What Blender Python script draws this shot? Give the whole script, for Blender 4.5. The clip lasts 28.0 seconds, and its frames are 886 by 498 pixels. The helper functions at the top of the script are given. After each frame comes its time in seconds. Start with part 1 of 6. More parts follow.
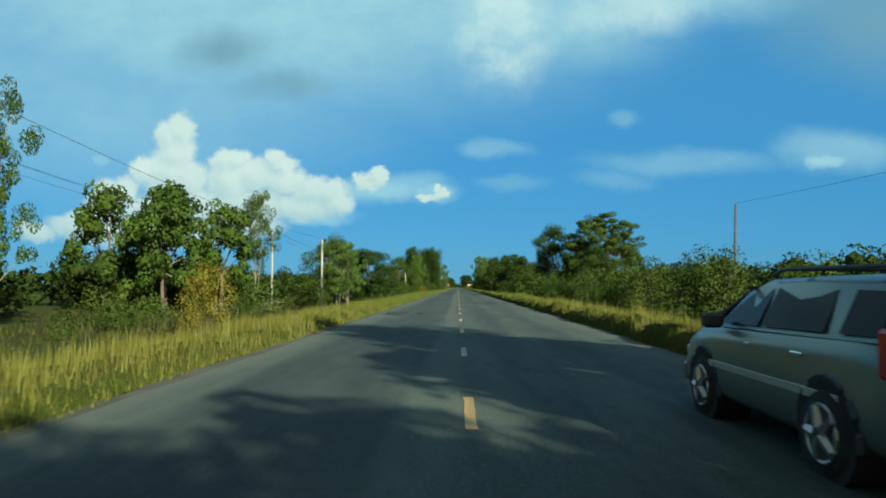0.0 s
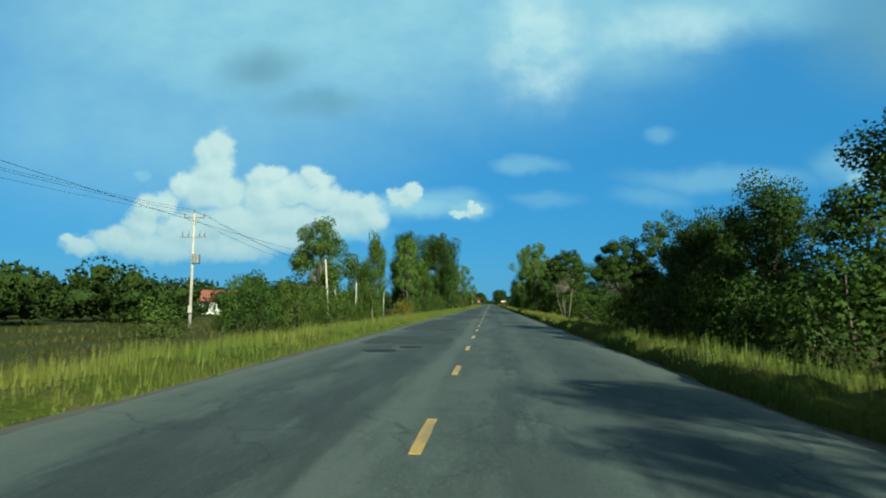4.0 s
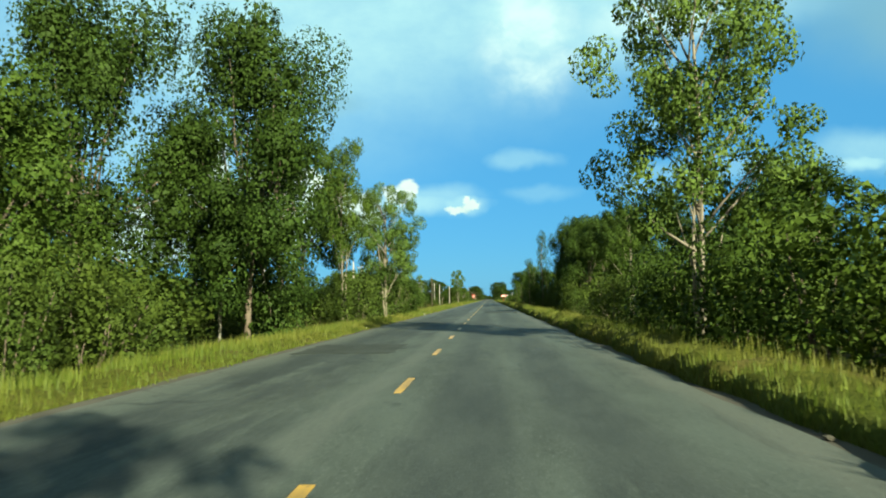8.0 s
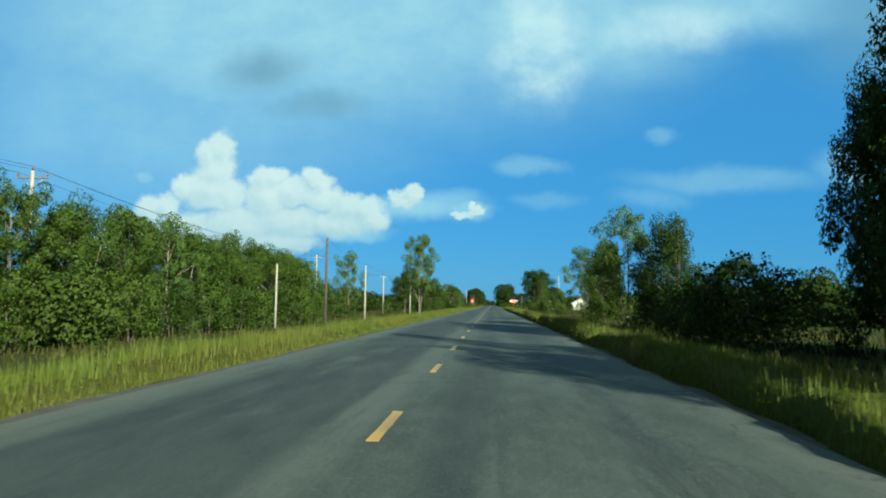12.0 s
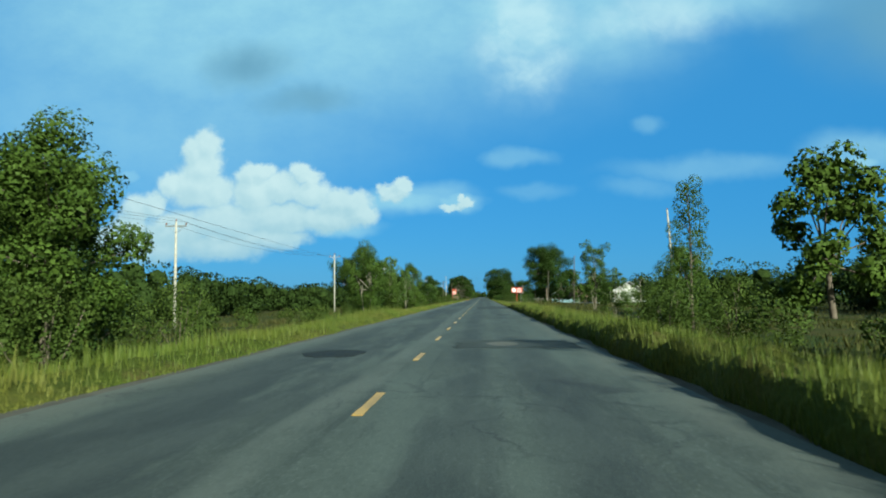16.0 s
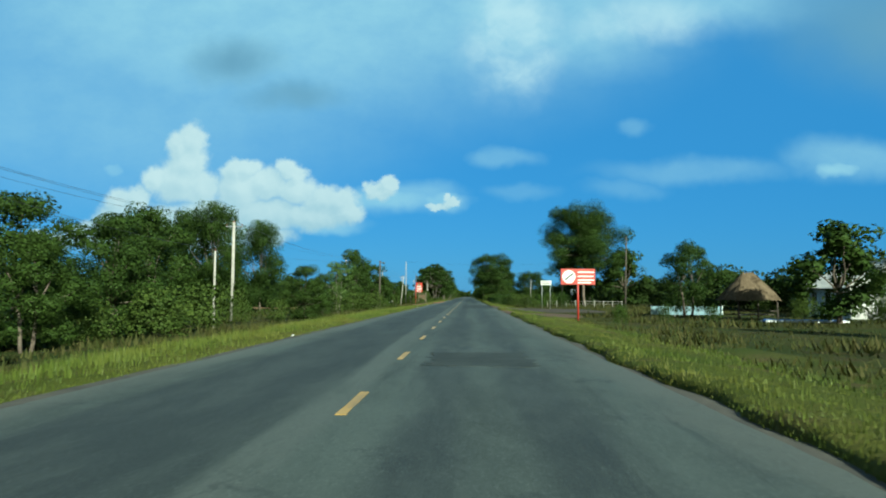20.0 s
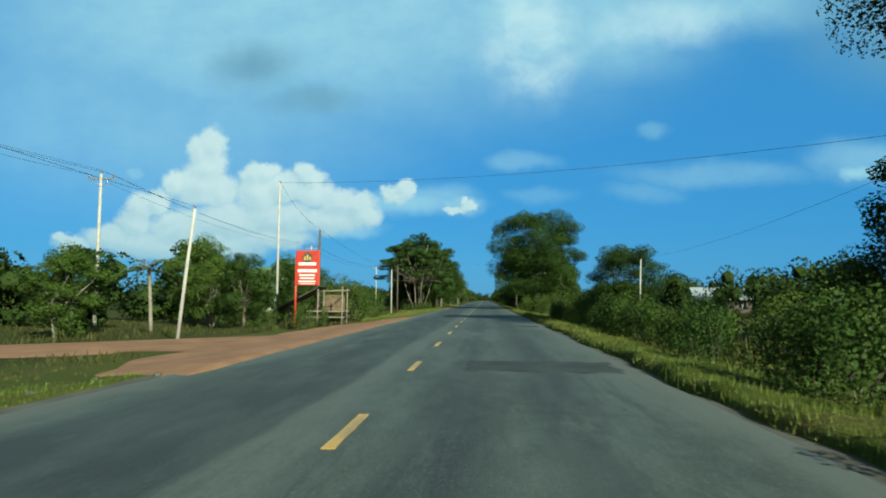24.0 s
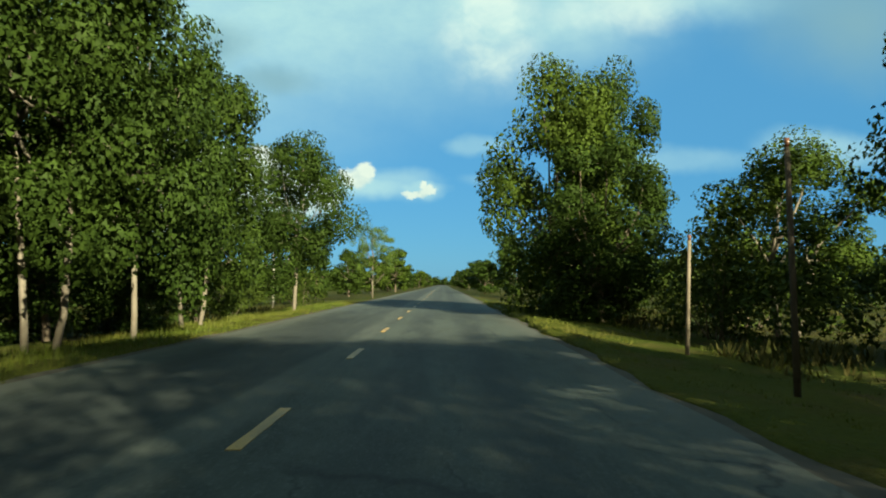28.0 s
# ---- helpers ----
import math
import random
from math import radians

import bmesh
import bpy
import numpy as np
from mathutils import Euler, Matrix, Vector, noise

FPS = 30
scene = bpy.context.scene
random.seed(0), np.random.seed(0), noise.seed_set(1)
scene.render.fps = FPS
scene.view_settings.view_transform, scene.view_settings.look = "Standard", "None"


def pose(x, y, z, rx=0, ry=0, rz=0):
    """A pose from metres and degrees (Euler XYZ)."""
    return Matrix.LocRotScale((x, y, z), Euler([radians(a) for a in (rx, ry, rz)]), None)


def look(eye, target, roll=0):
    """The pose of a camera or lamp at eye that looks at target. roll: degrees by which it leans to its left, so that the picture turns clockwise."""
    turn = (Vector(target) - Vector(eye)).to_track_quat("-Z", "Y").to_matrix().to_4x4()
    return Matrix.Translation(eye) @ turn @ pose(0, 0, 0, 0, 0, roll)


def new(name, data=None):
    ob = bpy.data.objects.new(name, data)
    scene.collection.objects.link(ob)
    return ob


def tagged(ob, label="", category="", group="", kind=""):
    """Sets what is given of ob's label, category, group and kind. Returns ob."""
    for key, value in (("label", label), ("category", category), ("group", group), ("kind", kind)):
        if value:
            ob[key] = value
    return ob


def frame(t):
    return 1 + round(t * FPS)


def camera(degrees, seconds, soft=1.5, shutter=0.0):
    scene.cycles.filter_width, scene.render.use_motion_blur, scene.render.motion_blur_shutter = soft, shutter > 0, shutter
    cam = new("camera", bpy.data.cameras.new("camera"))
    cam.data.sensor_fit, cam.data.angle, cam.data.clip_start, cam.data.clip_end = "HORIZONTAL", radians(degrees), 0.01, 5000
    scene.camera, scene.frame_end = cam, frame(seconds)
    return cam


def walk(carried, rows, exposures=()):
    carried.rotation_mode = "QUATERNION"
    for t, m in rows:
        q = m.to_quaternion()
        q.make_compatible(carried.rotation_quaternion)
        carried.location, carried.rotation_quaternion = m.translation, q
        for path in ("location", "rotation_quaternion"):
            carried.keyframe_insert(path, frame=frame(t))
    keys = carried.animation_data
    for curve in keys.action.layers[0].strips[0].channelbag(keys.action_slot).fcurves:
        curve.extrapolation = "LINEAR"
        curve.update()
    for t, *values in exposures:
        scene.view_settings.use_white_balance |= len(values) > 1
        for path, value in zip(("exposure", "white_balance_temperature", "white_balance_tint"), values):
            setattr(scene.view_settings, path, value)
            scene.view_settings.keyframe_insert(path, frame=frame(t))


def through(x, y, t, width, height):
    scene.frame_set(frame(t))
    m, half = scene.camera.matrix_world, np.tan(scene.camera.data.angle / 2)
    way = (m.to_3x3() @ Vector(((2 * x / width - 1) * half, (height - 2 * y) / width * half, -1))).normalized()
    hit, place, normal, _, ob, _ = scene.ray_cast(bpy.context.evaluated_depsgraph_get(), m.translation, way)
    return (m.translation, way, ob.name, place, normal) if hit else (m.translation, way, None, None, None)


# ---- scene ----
LENS, EYE = 66.0, 1.5
# seconds, x, y, yaw, pitch, roll of the dashboard camera
PATH = [
    (0.0, -0.15, -1.83, 1.24, 3.16, 0.23),
    (0.5, -0.02, 12.89, 2.13, 3.96, 0.57),
    (1.0, 0.09, 26.35, 3.21, 4.29, 0.90),
    (1.5, 0.33, 40.12, 3.67, 4.39, 0.33),
    (2.0, 0.45, 55.30, 1.92, 3.51, -0.19),
    (2.5, 0.65, 68.64, 3.80, 4.53, 0.43),
    (4.5, 0.80, 126.04, 3.91, 4.47, 1.01),
    (5.0, 1.05, 140.78, 2.02, 3.86, 1.05),
    (5.5, 1.17, 154.88, 2.37, 4.13, 0.52),
    (6.0, 1.36, 168.89, 4.32, 4.11, 0.35),
    (6.5, 1.38, 182.60, 4.02, 5.16, 0.16),
    (7.0, 1.52, 198.01, 1.72, 3.17, -1.00),
    (7.5, 1.50, 212.43, 2.01, 3.74, -1.28),
    (8.0, 1.50, 226.92, 3.79, 4.21, -0.80),
    (8.5, 1.31, 243.12, 3.84, 3.60, -0.56),
    (9.0, 1.49, 255.37, 3.24, 4.06, -0.60),
    (9.5, 1.46, 268.47, 4.10, 5.37, 0.45),
    (10.0, 1.36, 284.78, 0.29, 2.54, 0.29),
    (10.5, 1.31, 299.66, 2.30, 3.07, -0.47),
    (11.0, 1.34, 314.06, 1.14, 2.93, -0.23),
    (11.5, 1.47, 328.29, 3.22, 4.34, 0.06),
    (12.0, 1.28, 342.98, 4.15, 4.59, 0.80),
    (12.5, 1.32, 357.94, 4.48, 4.27, 0.35),
    (13.0, 1.28, 373.45, 2.91, 3.83, 0.46),
    (13.5, 1.31, 388.67, 1.77, 3.29, -0.11),
    (15.5, 1.54, 447.40, 2.91, 4.22, -0.16),
    (16.0, 1.61, 461.76, 3.30, 4.00, -0.50),
    (16.5, 1.52, 477.26, 3.89, 4.58, -0.12),
    (17.0, 1.44, 492.75, 2.89, 4.25, -0.05),
    (18.0, 1.44, 521.81, 4.45, 4.24, 0.05),
    (18.5, 1.48, 537.09, 2.51, 3.94, 0.38),
    (19.0, 1.53, 552.71, 3.12, 3.95, 0.16),
    (19.5, 1.46, 567.97, 3.45, 4.14, 0.64),
    (20.0, 1.59, 581.84, 2.08, 3.92, 0.23),
    (20.5, 1.47, 597.93, 1.72, 3.81, 0.28),
    (22.5, 1.63, 658.98, 2.97, 3.89, -0.06),
    (23.0, 1.59, 673.30, 3.17, 3.78, 0.72),
    (23.5, 1.73, 687.76, 4.49, 4.45, 0.56),
    (24.0, 1.55, 703.63, 3.54, 4.20, 0.50),
    (24.5, 1.53, 719.27, 2.88, 4.10, 0.30),
    (25.0, 1.43, 734.64, 2.94, 4.22, 0.44),
    (25.5, 1.44, 748.64, 2.77, 4.45, 0.09),
    (26.0, 1.73, 763.31, 2.72, 4.45, -0.50),
    (26.5, 1.64, 778.84, 0.52, 3.04, -0.42),
    (27.0, 1.96, 793.73, 2.51, 3.92, -0.60),
    (27.5, 1.82, 809.11, 2.01, 3.93, -0.00),
    (28.0, 1.87, 824.28, 0.06, 2.93, 0.34),
]


def heading(x, y, yaw, pitch, roll):
    a, b = radians(yaw), radians(pitch)
    ahead = (-math.sin(a) * math.cos(b), math.cos(a) * math.cos(b), math.sin(b))
    return look((x, y, EYE), (x + ahead[0], y + ahead[1], EYE + ahead[2]), roll)


cam = camera(LENS, 28.0, soft=1.9, shutter=0.05)
# seconds, stops, kelvin, tint: the camera's own exposure opens up under the trees
EXPOSURES = [(0.0, 1.30, 6500, -9), (1.0, 1.26, 6050, -9), (4.0, 1.26, 6000, -13), (6.5, 1.26, 6000, -13), (7.0, 1.48, 6650, -12), (8.0, 1.78, 7100, -10), (9.0, 1.70, 7150, -8), (10.0, 1.4, 6150, -12), (11.0, 1.36, 6050, -9),
             (16.0, 1.30, 5800, -9), (18.0, 1.22, 5650, -10), (20.0, 1.24, 5700, -11), (23.0, 1.34, 6050, -9), (24.0, 1.26, 5950, -9), (26.0, 1.26, 6100, -9), (27.0, 1.75, 7600, -11), (28.0, 1.58, 7700, -5)]
walk(cam, [(t, heading(*row)) for t, *row in PATH], EXPOSURES)

# ---- light: late afternoon sun from behind on the right, blue sky with cumulus ----
SUN_ELEVATION, SUN_TURN = radians(25), radians(149)


def wire(tree, a, b):
    tree.links.new(a, b)


def value_or_socket(tree, socket, v):
    if isinstance(v, (int, float)):
        socket.default_value = v
    elif isinstance(v, tuple):
        socket.default_value = v
    else:
        wire(tree, v, socket)


def calc(tree, op, a, b=0.0, c=0.0, clamp=False):
    n = tree.nodes.new("ShaderNodeMath")
    n.operation, n.use_clamp = op, clamp
    for s, v in zip(n.inputs, (a, b, c)):
        value_or_socket(tree, s, v)
    return n.outputs[0]


def vec(tree, op, a, b=(0, 0, 0)):
    n = tree.nodes.new("ShaderNodeVectorMath")
    n.operation = op
    for s, v in zip(n.inputs, (a, b)):
        value_or_socket(tree, s, v)
    return n.outputs["Value"] if op in ("LENGTH", "DOT_PRODUCT") else n.outputs[0]


def noise_of(tree, vector, scale, detail=4.0, rough=0.55, colour=False):
    n = tree.nodes.new("ShaderNodeTexNoise")
    n.inputs["Scale"].default_value, n.inputs["Detail"].default_value, n.inputs["Roughness"].default_value = scale, detail, rough
    if vector is not None:
        wire(tree, vector, n.inputs["Vector"])
    return n.outputs["Color" if colour else "Fac"]


def ramp(tree, v, lo, hi, to_lo=0.0, to_hi=1.0, smooth=True):
    n = tree.nodes.new("ShaderNodeMapRange")
    n.interpolation_type = "SMOOTHSTEP" if smooth else "LINEAR"
    for s, x in zip(n.inputs, (v, lo, hi, to_lo, to_hi)):
        value_or_socket(tree, s, x)
    return n.outputs[0]


def blend(tree, f, a, b, how="MIX"):
    n = tree.nodes.new("ShaderNodeMix")
    n.data_type, n.blend_type = "RGBA", how
    for s, v in zip((n.inputs[0], n.inputs[6], n.inputs[7]), (f, a, b)):
        value_or_socket(tree, s, (*v, 1.0) if isinstance(v, tuple) and len(v) == 3 else v)
    return n.outputs[2]


# cumulus bank ahead on the left: middle u, v and radii, as slopes against the road's direction
CUMULUS = [
    (-0.416, 0.233, 0.032, 0.035), (-0.431, 0.221, 0.029, 0.035), (-0.42, 0.195, 0.043, 0.043), (-0.434, 0.169, 0.057, 0.043), (-0.468, 0.172, 0.029, 0.026),
    (-0.399, 0.158, 0.038, 0.038), (-0.497, 0.144, 0.032, 0.026), (-0.523, 0.136, 0.032, 0.031), (-0.531, 0.112, 0.041, 0.032), (-0.567, 0.088, 0.057, 0.027),
    (-0.626, 0.078, 0.041, 0.02), (-0.644, 0.088, 0.021, 0.012), (-0.35, 0.186, 0.027, 0.023), (-0.328, 0.189, 0.026, 0.02), (-0.343, 0.157, 0.051, 0.043),
    (-0.3, 0.166, 0.043, 0.032), (-0.268, 0.188, 0.026, 0.019), (-0.252, 0.18, 0.021, 0.02), (-0.257, 0.157, 0.043, 0.032), (-0.214, 0.142, 0.043, 0.026),
    (-0.187, 0.138, 0.032, 0.026), (-0.177, 0.123, 0.032, 0.021), (-0.141, 0.158, 0.02, 0.016), (-0.119, 0.163, 0.021, 0.017), (-0.129, 0.15, 0.031, 0.014),
    (-0.025, 0.137, 0.021, 0.009), (-0.03, 0.146, 0.009, 0.009), (-0.045, 0.132, 0.021, 0.008), (-0.463, 0.103, 0.068, 0.044), (-0.385, 0.111, 0.078, 0.044),
    (-0.308, 0.119, 0.087, 0.038), (-0.231, 0.117, 0.078, 0.027), (-0.476, 0.116, 0.023, 0.02), (-0.505, 0.077, 0.087, 0.032), (-0.393, 0.077, 0.097, 0.029),
    (-0.4, 0.09, 0.032, 0.026), (-0.316, 0.089, 0.078, 0.023),
]
# thin veils: middle, radii, thickness
VEIL = [
    (-0.30, 0.46, 0.80, 0.30, 0.80), (0.10, 0.43, 0.34, 0.16, 0.80), (0.30, 0.45, 0.34, 0.09, 0.72), (-0.50, 0.30, 0.60, 0.24, 0.50),
    (0.333, 0.182, 0.21, 0.028, 0.34), (0.227, 0.157, 0.085, 0.022, 0.26), (0.56, 0.200, 0.14, 0.046, 0.55), (0.535, 0.182, 0.040, 0.017, 0.85),
    (0.051, 0.207, 0.070, 0.022, 0.40), (0.246, 0.255, 0.040, 0.020, 0.30), (-0.195, 0.295, 0.090, 0.030, 0.42), (0.079, 0.150, 0.070, 0.018, 0.24),
    (-0.120, 0.138, 0.130, 0.028, 0.72), (-0.085, 0.144, 0.100, 0.032, 0.52), (-0.040, 0.136, 0.060, 0.016, 0.7), (-0.205, 0.104, 0.090, 0.016, 0.55), (-0.540, 0.190, 0.036, 0.021, 0.60),
]
GREY = [(-0.356, 0.360, 0.100, 0.052, 0.95), (-0.262, 0.302, 0.110, 0.034, 0.75), (0.62, 0.40, 0.26, 0.14, 0.85)]


def blob(tree, p, u, v, a, b):
    q = vec(tree, "DIVIDE", vec(tree, "SUBTRACT", p, (u, v, 0.0)), (a, b, 1.0))
    return calc(tree, "SUBTRACT", 1.0, vec(tree, "LENGTH", q))


def cumulus_group():
    g = bpy.data.node_groups.new("cumulus", "ShaderNodeTree")
    g.interface.new_socket("Place", in_out="INPUT", socket_type="NodeSocketVector")
    g.interface.new_socket("Thickness", in_out="OUTPUT", socket_type="NodeSocketFloat")
    i, o = g.nodes.new("NodeGroupInput"), g.nodes.new("NodeGroupOutput")
    p = i.outputs[0]
    coarse = vec(g, "MULTIPLY", vec(g, "SUBTRACT", noise_of(g, p, 34, 3, 0.6, True), (0.5, 0.5, 0.5)), (0.030, 0.026, 0.0))
    fine = vec(g, "MULTIPLY", vec(g, "SUBTRACT", noise_of(g, p, 110, 4, 0.65, True), (0.5, 0.5, 0.5)), (0.006, 0.006, 0.0))
    q = vec(g, "ADD", vec(g, "ADD", p, coarse), fine)
    best = None
    for spec in CUMULUS:
        m = blob(g, q, *spec)
        best = m if best is None else calc(g, "SMOOTH_MAX", best, m, 0.10)
    wire(g, best, o.inputs[0])
    return g


def make_world():
    world = bpy.data.worlds.new("sky")
    scene.world = world
    world.use_nodes = True
    t = world.node_tree
    back = t.nodes["Background"]
    sky = t.nodes.new("ShaderNodeTexSky")
    sky.sky_type, sky.sun_disc = "NISHITA", False
    sky.sun_elevation, sky.sun_rotation = SUN_ELEVATION, SUN_TURN
    sky.air_density, sky.dust_density, sky.ozone_density = 1.0, 0.3, 3.0
    way = t.nodes.new("ShaderNodeTexCoord").outputs["Generated"]
    n = t.nodes.new("ShaderNodeSeparateXYZ")
    wire(t, way, n.inputs[0])
    x, y, z = n.outputs
    ahead = calc(t, "MAXIMUM", y, 0.05)
    n = t.nodes.new("ShaderNodeCombineXYZ")
    wire(t, calc(t, "DIVIDE", x, ahead), n.inputs[0])
    wire(t, calc(t, "DIVIDE", z, ahead), n.inputs[1])
    place = n.outputs[0]
    front = ramp(t, y, 0.1, 0.35)
    group = cumulus_group()

    def thickness(p):
        n = t.nodes.new("ShaderNodeGroup")
        n.node_tree = group
        wire(t, p, n.inputs[0])
        return n.outputs[0]

    here, lit = thickness(place), thickness(vec(t, "ADD", place, (0.008, 0.012, 0.0)))
    shade = ramp(t, calc(t, "SUBTRACT", here, lit), -0.40, 0.40)
    shade = calc(t, "MULTIPLY_ADD", shade, 0.34, calc(t, "MULTIPLY", ramp(t, n_v(t, place), 0.06, 0.19), 0.46))
    shade = calc(t, "MULTIPLY_ADD", ramp(t, noise_of(t, place, 26, 5, 0.6), 0.3, 0.7), 0.20, shade)
    soft = noise_of(t, place, 9, 5, 0.6)
    base = ramp(t, calc(t, "ADD", calc(t, "MULTIPLY", n_v(t, place), 14.0), calc(t, "MULTIPLY", soft, 1.2)), 0.35, 1.9)
    cumulus = calc(t, "MULTIPLY", calc(t, "MULTIPLY", ramp(t, here, 0.02, 0.50), base), front)
    wisps = noise_of(t, vec(t, "MULTIPLY", place, (1.0, 1.5, 1.0)), 12, 6, 0.65)
    warp = vec(t, "ADD", place, vec(t, "MULTIPLY", vec(t, "SUBTRACT", noise_of(t, place, 7, 4, 0.6, True), (0.5, 0.5, 0.5)), (0.10, 0.06, 0.0)))
    veil = grey = None
    for u, v, a, b, k in VEIL:
        m = calc(t, "MULTIPLY", ramp(t, blob(t, warp, u, v, a, b), 0.0, 0.8), k)
        veil = m if veil is None else calc(t, "MAXIMUM", veil, m)
    for u, v, a, b, k in GREY:
        m = calc(t, "MULTIPLY", ramp(t, blob(t, warp, u, v, a, b), 0.0, 1.0), k)
        grey = m if grey is None else calc(t, "MAXIMUM", grey, m)
    puffs = calc(t, "MULTIPLY", ramp(t, blob(t, warp, 0.065, 0.385, 0.105, 0.13), 0.0, 0.7), ramp(t, noise_of(t, warp, 13, 4, 0.55), 0.30, 0.72, 0.10, 0.85))
    puffs = calc(t, "MAXIMUM", puffs, calc(t, "MULTIPLY", ramp(t, blob(t, warp, 0.26, 0.41, 0.16, 0.05), 0.0, 0.8), ramp(t, noise_of(t, warp, 11, 4, 0.55), 0.34, 0.72, 0.05, 0.7)))
    veil = calc(t, "MULTIPLY", calc(t, "MULTIPLY", veil, ramp(t, wisps, 0.25, 0.75, 0.82, 1.08)), front)
    clear = vec(t, "MULTIPLY", sky.outputs[0], (0.050, 0.085, 0.115))
    deep = blend(t, ramp(t, z, 0.0, 0.45), (0.055, 0.285, 0.66), (0.085, 0.33, 0.70))
    clear = blend(t, 0.72, clear, deep)
    # milky haze on the sunward half of the sky
    clear = blend(t, ramp(t, y, 0.35, -0.45, 0.0, 0.9), clear, (0.34, 0.33, 0.25))
    # thin white veil overhead
    clear = blend(t, ramp(t, z, 0.48, 0.80, 0.0, 0.65), clear, (0.25, 0.32, 0.33))
    colour = blend(t, veil, clear, (0.44, 0.70, 0.82))
    colour = blend(t, calc(t, "MULTIPLY", puffs, front), colour, (0.66, 0.82, 0.88))
    colour = blend(t, calc(t, "MULTIPLY", grey, front), colour, (0.20, 0.38, 0.53))
    white = blend(t, shade, (0.42, 0.60, 0.70), (0.72, 0.82, 0.84))
    colour = blend(t, cumulus, colour, white)
    wire(t, colour, back.inputs[0])
    back.inputs[1].default_value = 0.40
    return world


def n_v(tree, place):
    n = tree.nodes.new("ShaderNodeSeparateXYZ")
    wire(tree, place, n.inputs[0])
    return n.outputs[1]


make_world()
sun = new("sun", bpy.data.lights.new("sun", "SUN"))
sun.data.energy, sun.data.angle, sun.data.color = 4.7, radians(0.6), (1.0, 0.91, 0.75)
c, s = math.cos(SUN_ELEVATION), math.sin(SUN_ELEVATION)
sun.matrix_world = look((c * math.sin(SUN_TURN) * 50, c * math.cos(SUN_TURN) * 50, s * 50), (0, 0, 0))


# ---- materials ----
def material(name):
    m = bpy.data.materials.new(name)
    m.use_nodes = True
    t = m.node_tree
    return m, t, t.nodes["Principled BSDF"]


def spot(tree, what="Object"):
    return tree.nodes.new("ShaderNodeTexCoord").outputs[what]


def bump(tree, b, height, strength, distance=0.02):
    n = tree.nodes.new("ShaderNodeBump")
    n.inputs["Strength"].default_value, n.inputs["Distance"].default_value = strength, distance
    wire(tree, height, n.inputs["Height"])
    wire(tree, n.outputs[0], b.inputs["Normal"])


def plain(name, a, b, rough=0.7, metal=0.0, scale=3.0, grain=60.0, relief=0.3):
    """A painted, plastered or weathered surface: two colours mottled at two scales."""
    m, t, p = material(name)
    at = spot(t)
    f = calc(t, "MULTIPLY_ADD", noise_of(t, at, scale, 5, 0.6), 0.75, calc(t, "MULTIPLY", noise_of(t, at, grain, 3), 0.25))
    wire(t, blend(t, ramp(t, f, 0.3, 0.7), a, b), p.inputs["Base Color"])
    p.inputs["Roughness"].default_value, p.inputs["Metallic"].default_value = rough, metal
    if rough > 0.7:
        p.inputs["Specular IOR Level"].default_value = 0.2
    if relief:
        bump(t, p, noise_of(t, at, grain, 4), relief, 0.01)
    return m


def foliage(name, dark, light, rough=0.6, through=0.14):
    """Leaves: each its own tint, each plant its own too, with light through the blade."""
    m, t, p = material(name)
    one = t.nodes.new("ShaderNodeNewGeometry").outputs["Random Per Island"]
    plant = t.nodes.new("ShaderNodeObjectInfo").outputs["Random"]
    tuft = ramp(t, noise_of(t, spot(t), 0.9, 3, 0.6), 0.34, 0.66)
    colour = blend(t, calc(t, "MULTIPLY_ADD", one, 0.45, calc(t, "MULTIPLY", tuft, 0.55)), dark, light)
    colour = blend(t, calc(t, "MULTIPLY", plant, 0.28), colour, blend(t, 0.5, light, (light[0] * 1.25, light[1] * 1.0, light[2] * 0.6)))
    wire(t, colour, p.inputs["Base Color"])
    p.inputs["Roughness"].default_value, p.inputs["Specular IOR Level"].default_value = rough, 0.06
    glow = t.nodes.new("ShaderNodeBsdfTranslucent")
    wire(t, blend(t, 1.0, colour, (0.95, 1.0, 0.45), "MULTIPLY"), glow.inputs[0])
    mix = t.nodes.new("ShaderNodeMixShader")
    mix.inputs[0].default_value = through
    wire(t, p.outputs[0], mix.inputs[1])
    wire(t, glow.outputs[0], mix.inputs[2])
    wire(t, mix.outputs[0], t.nodes["Material Output"].inputs[0])
    return m


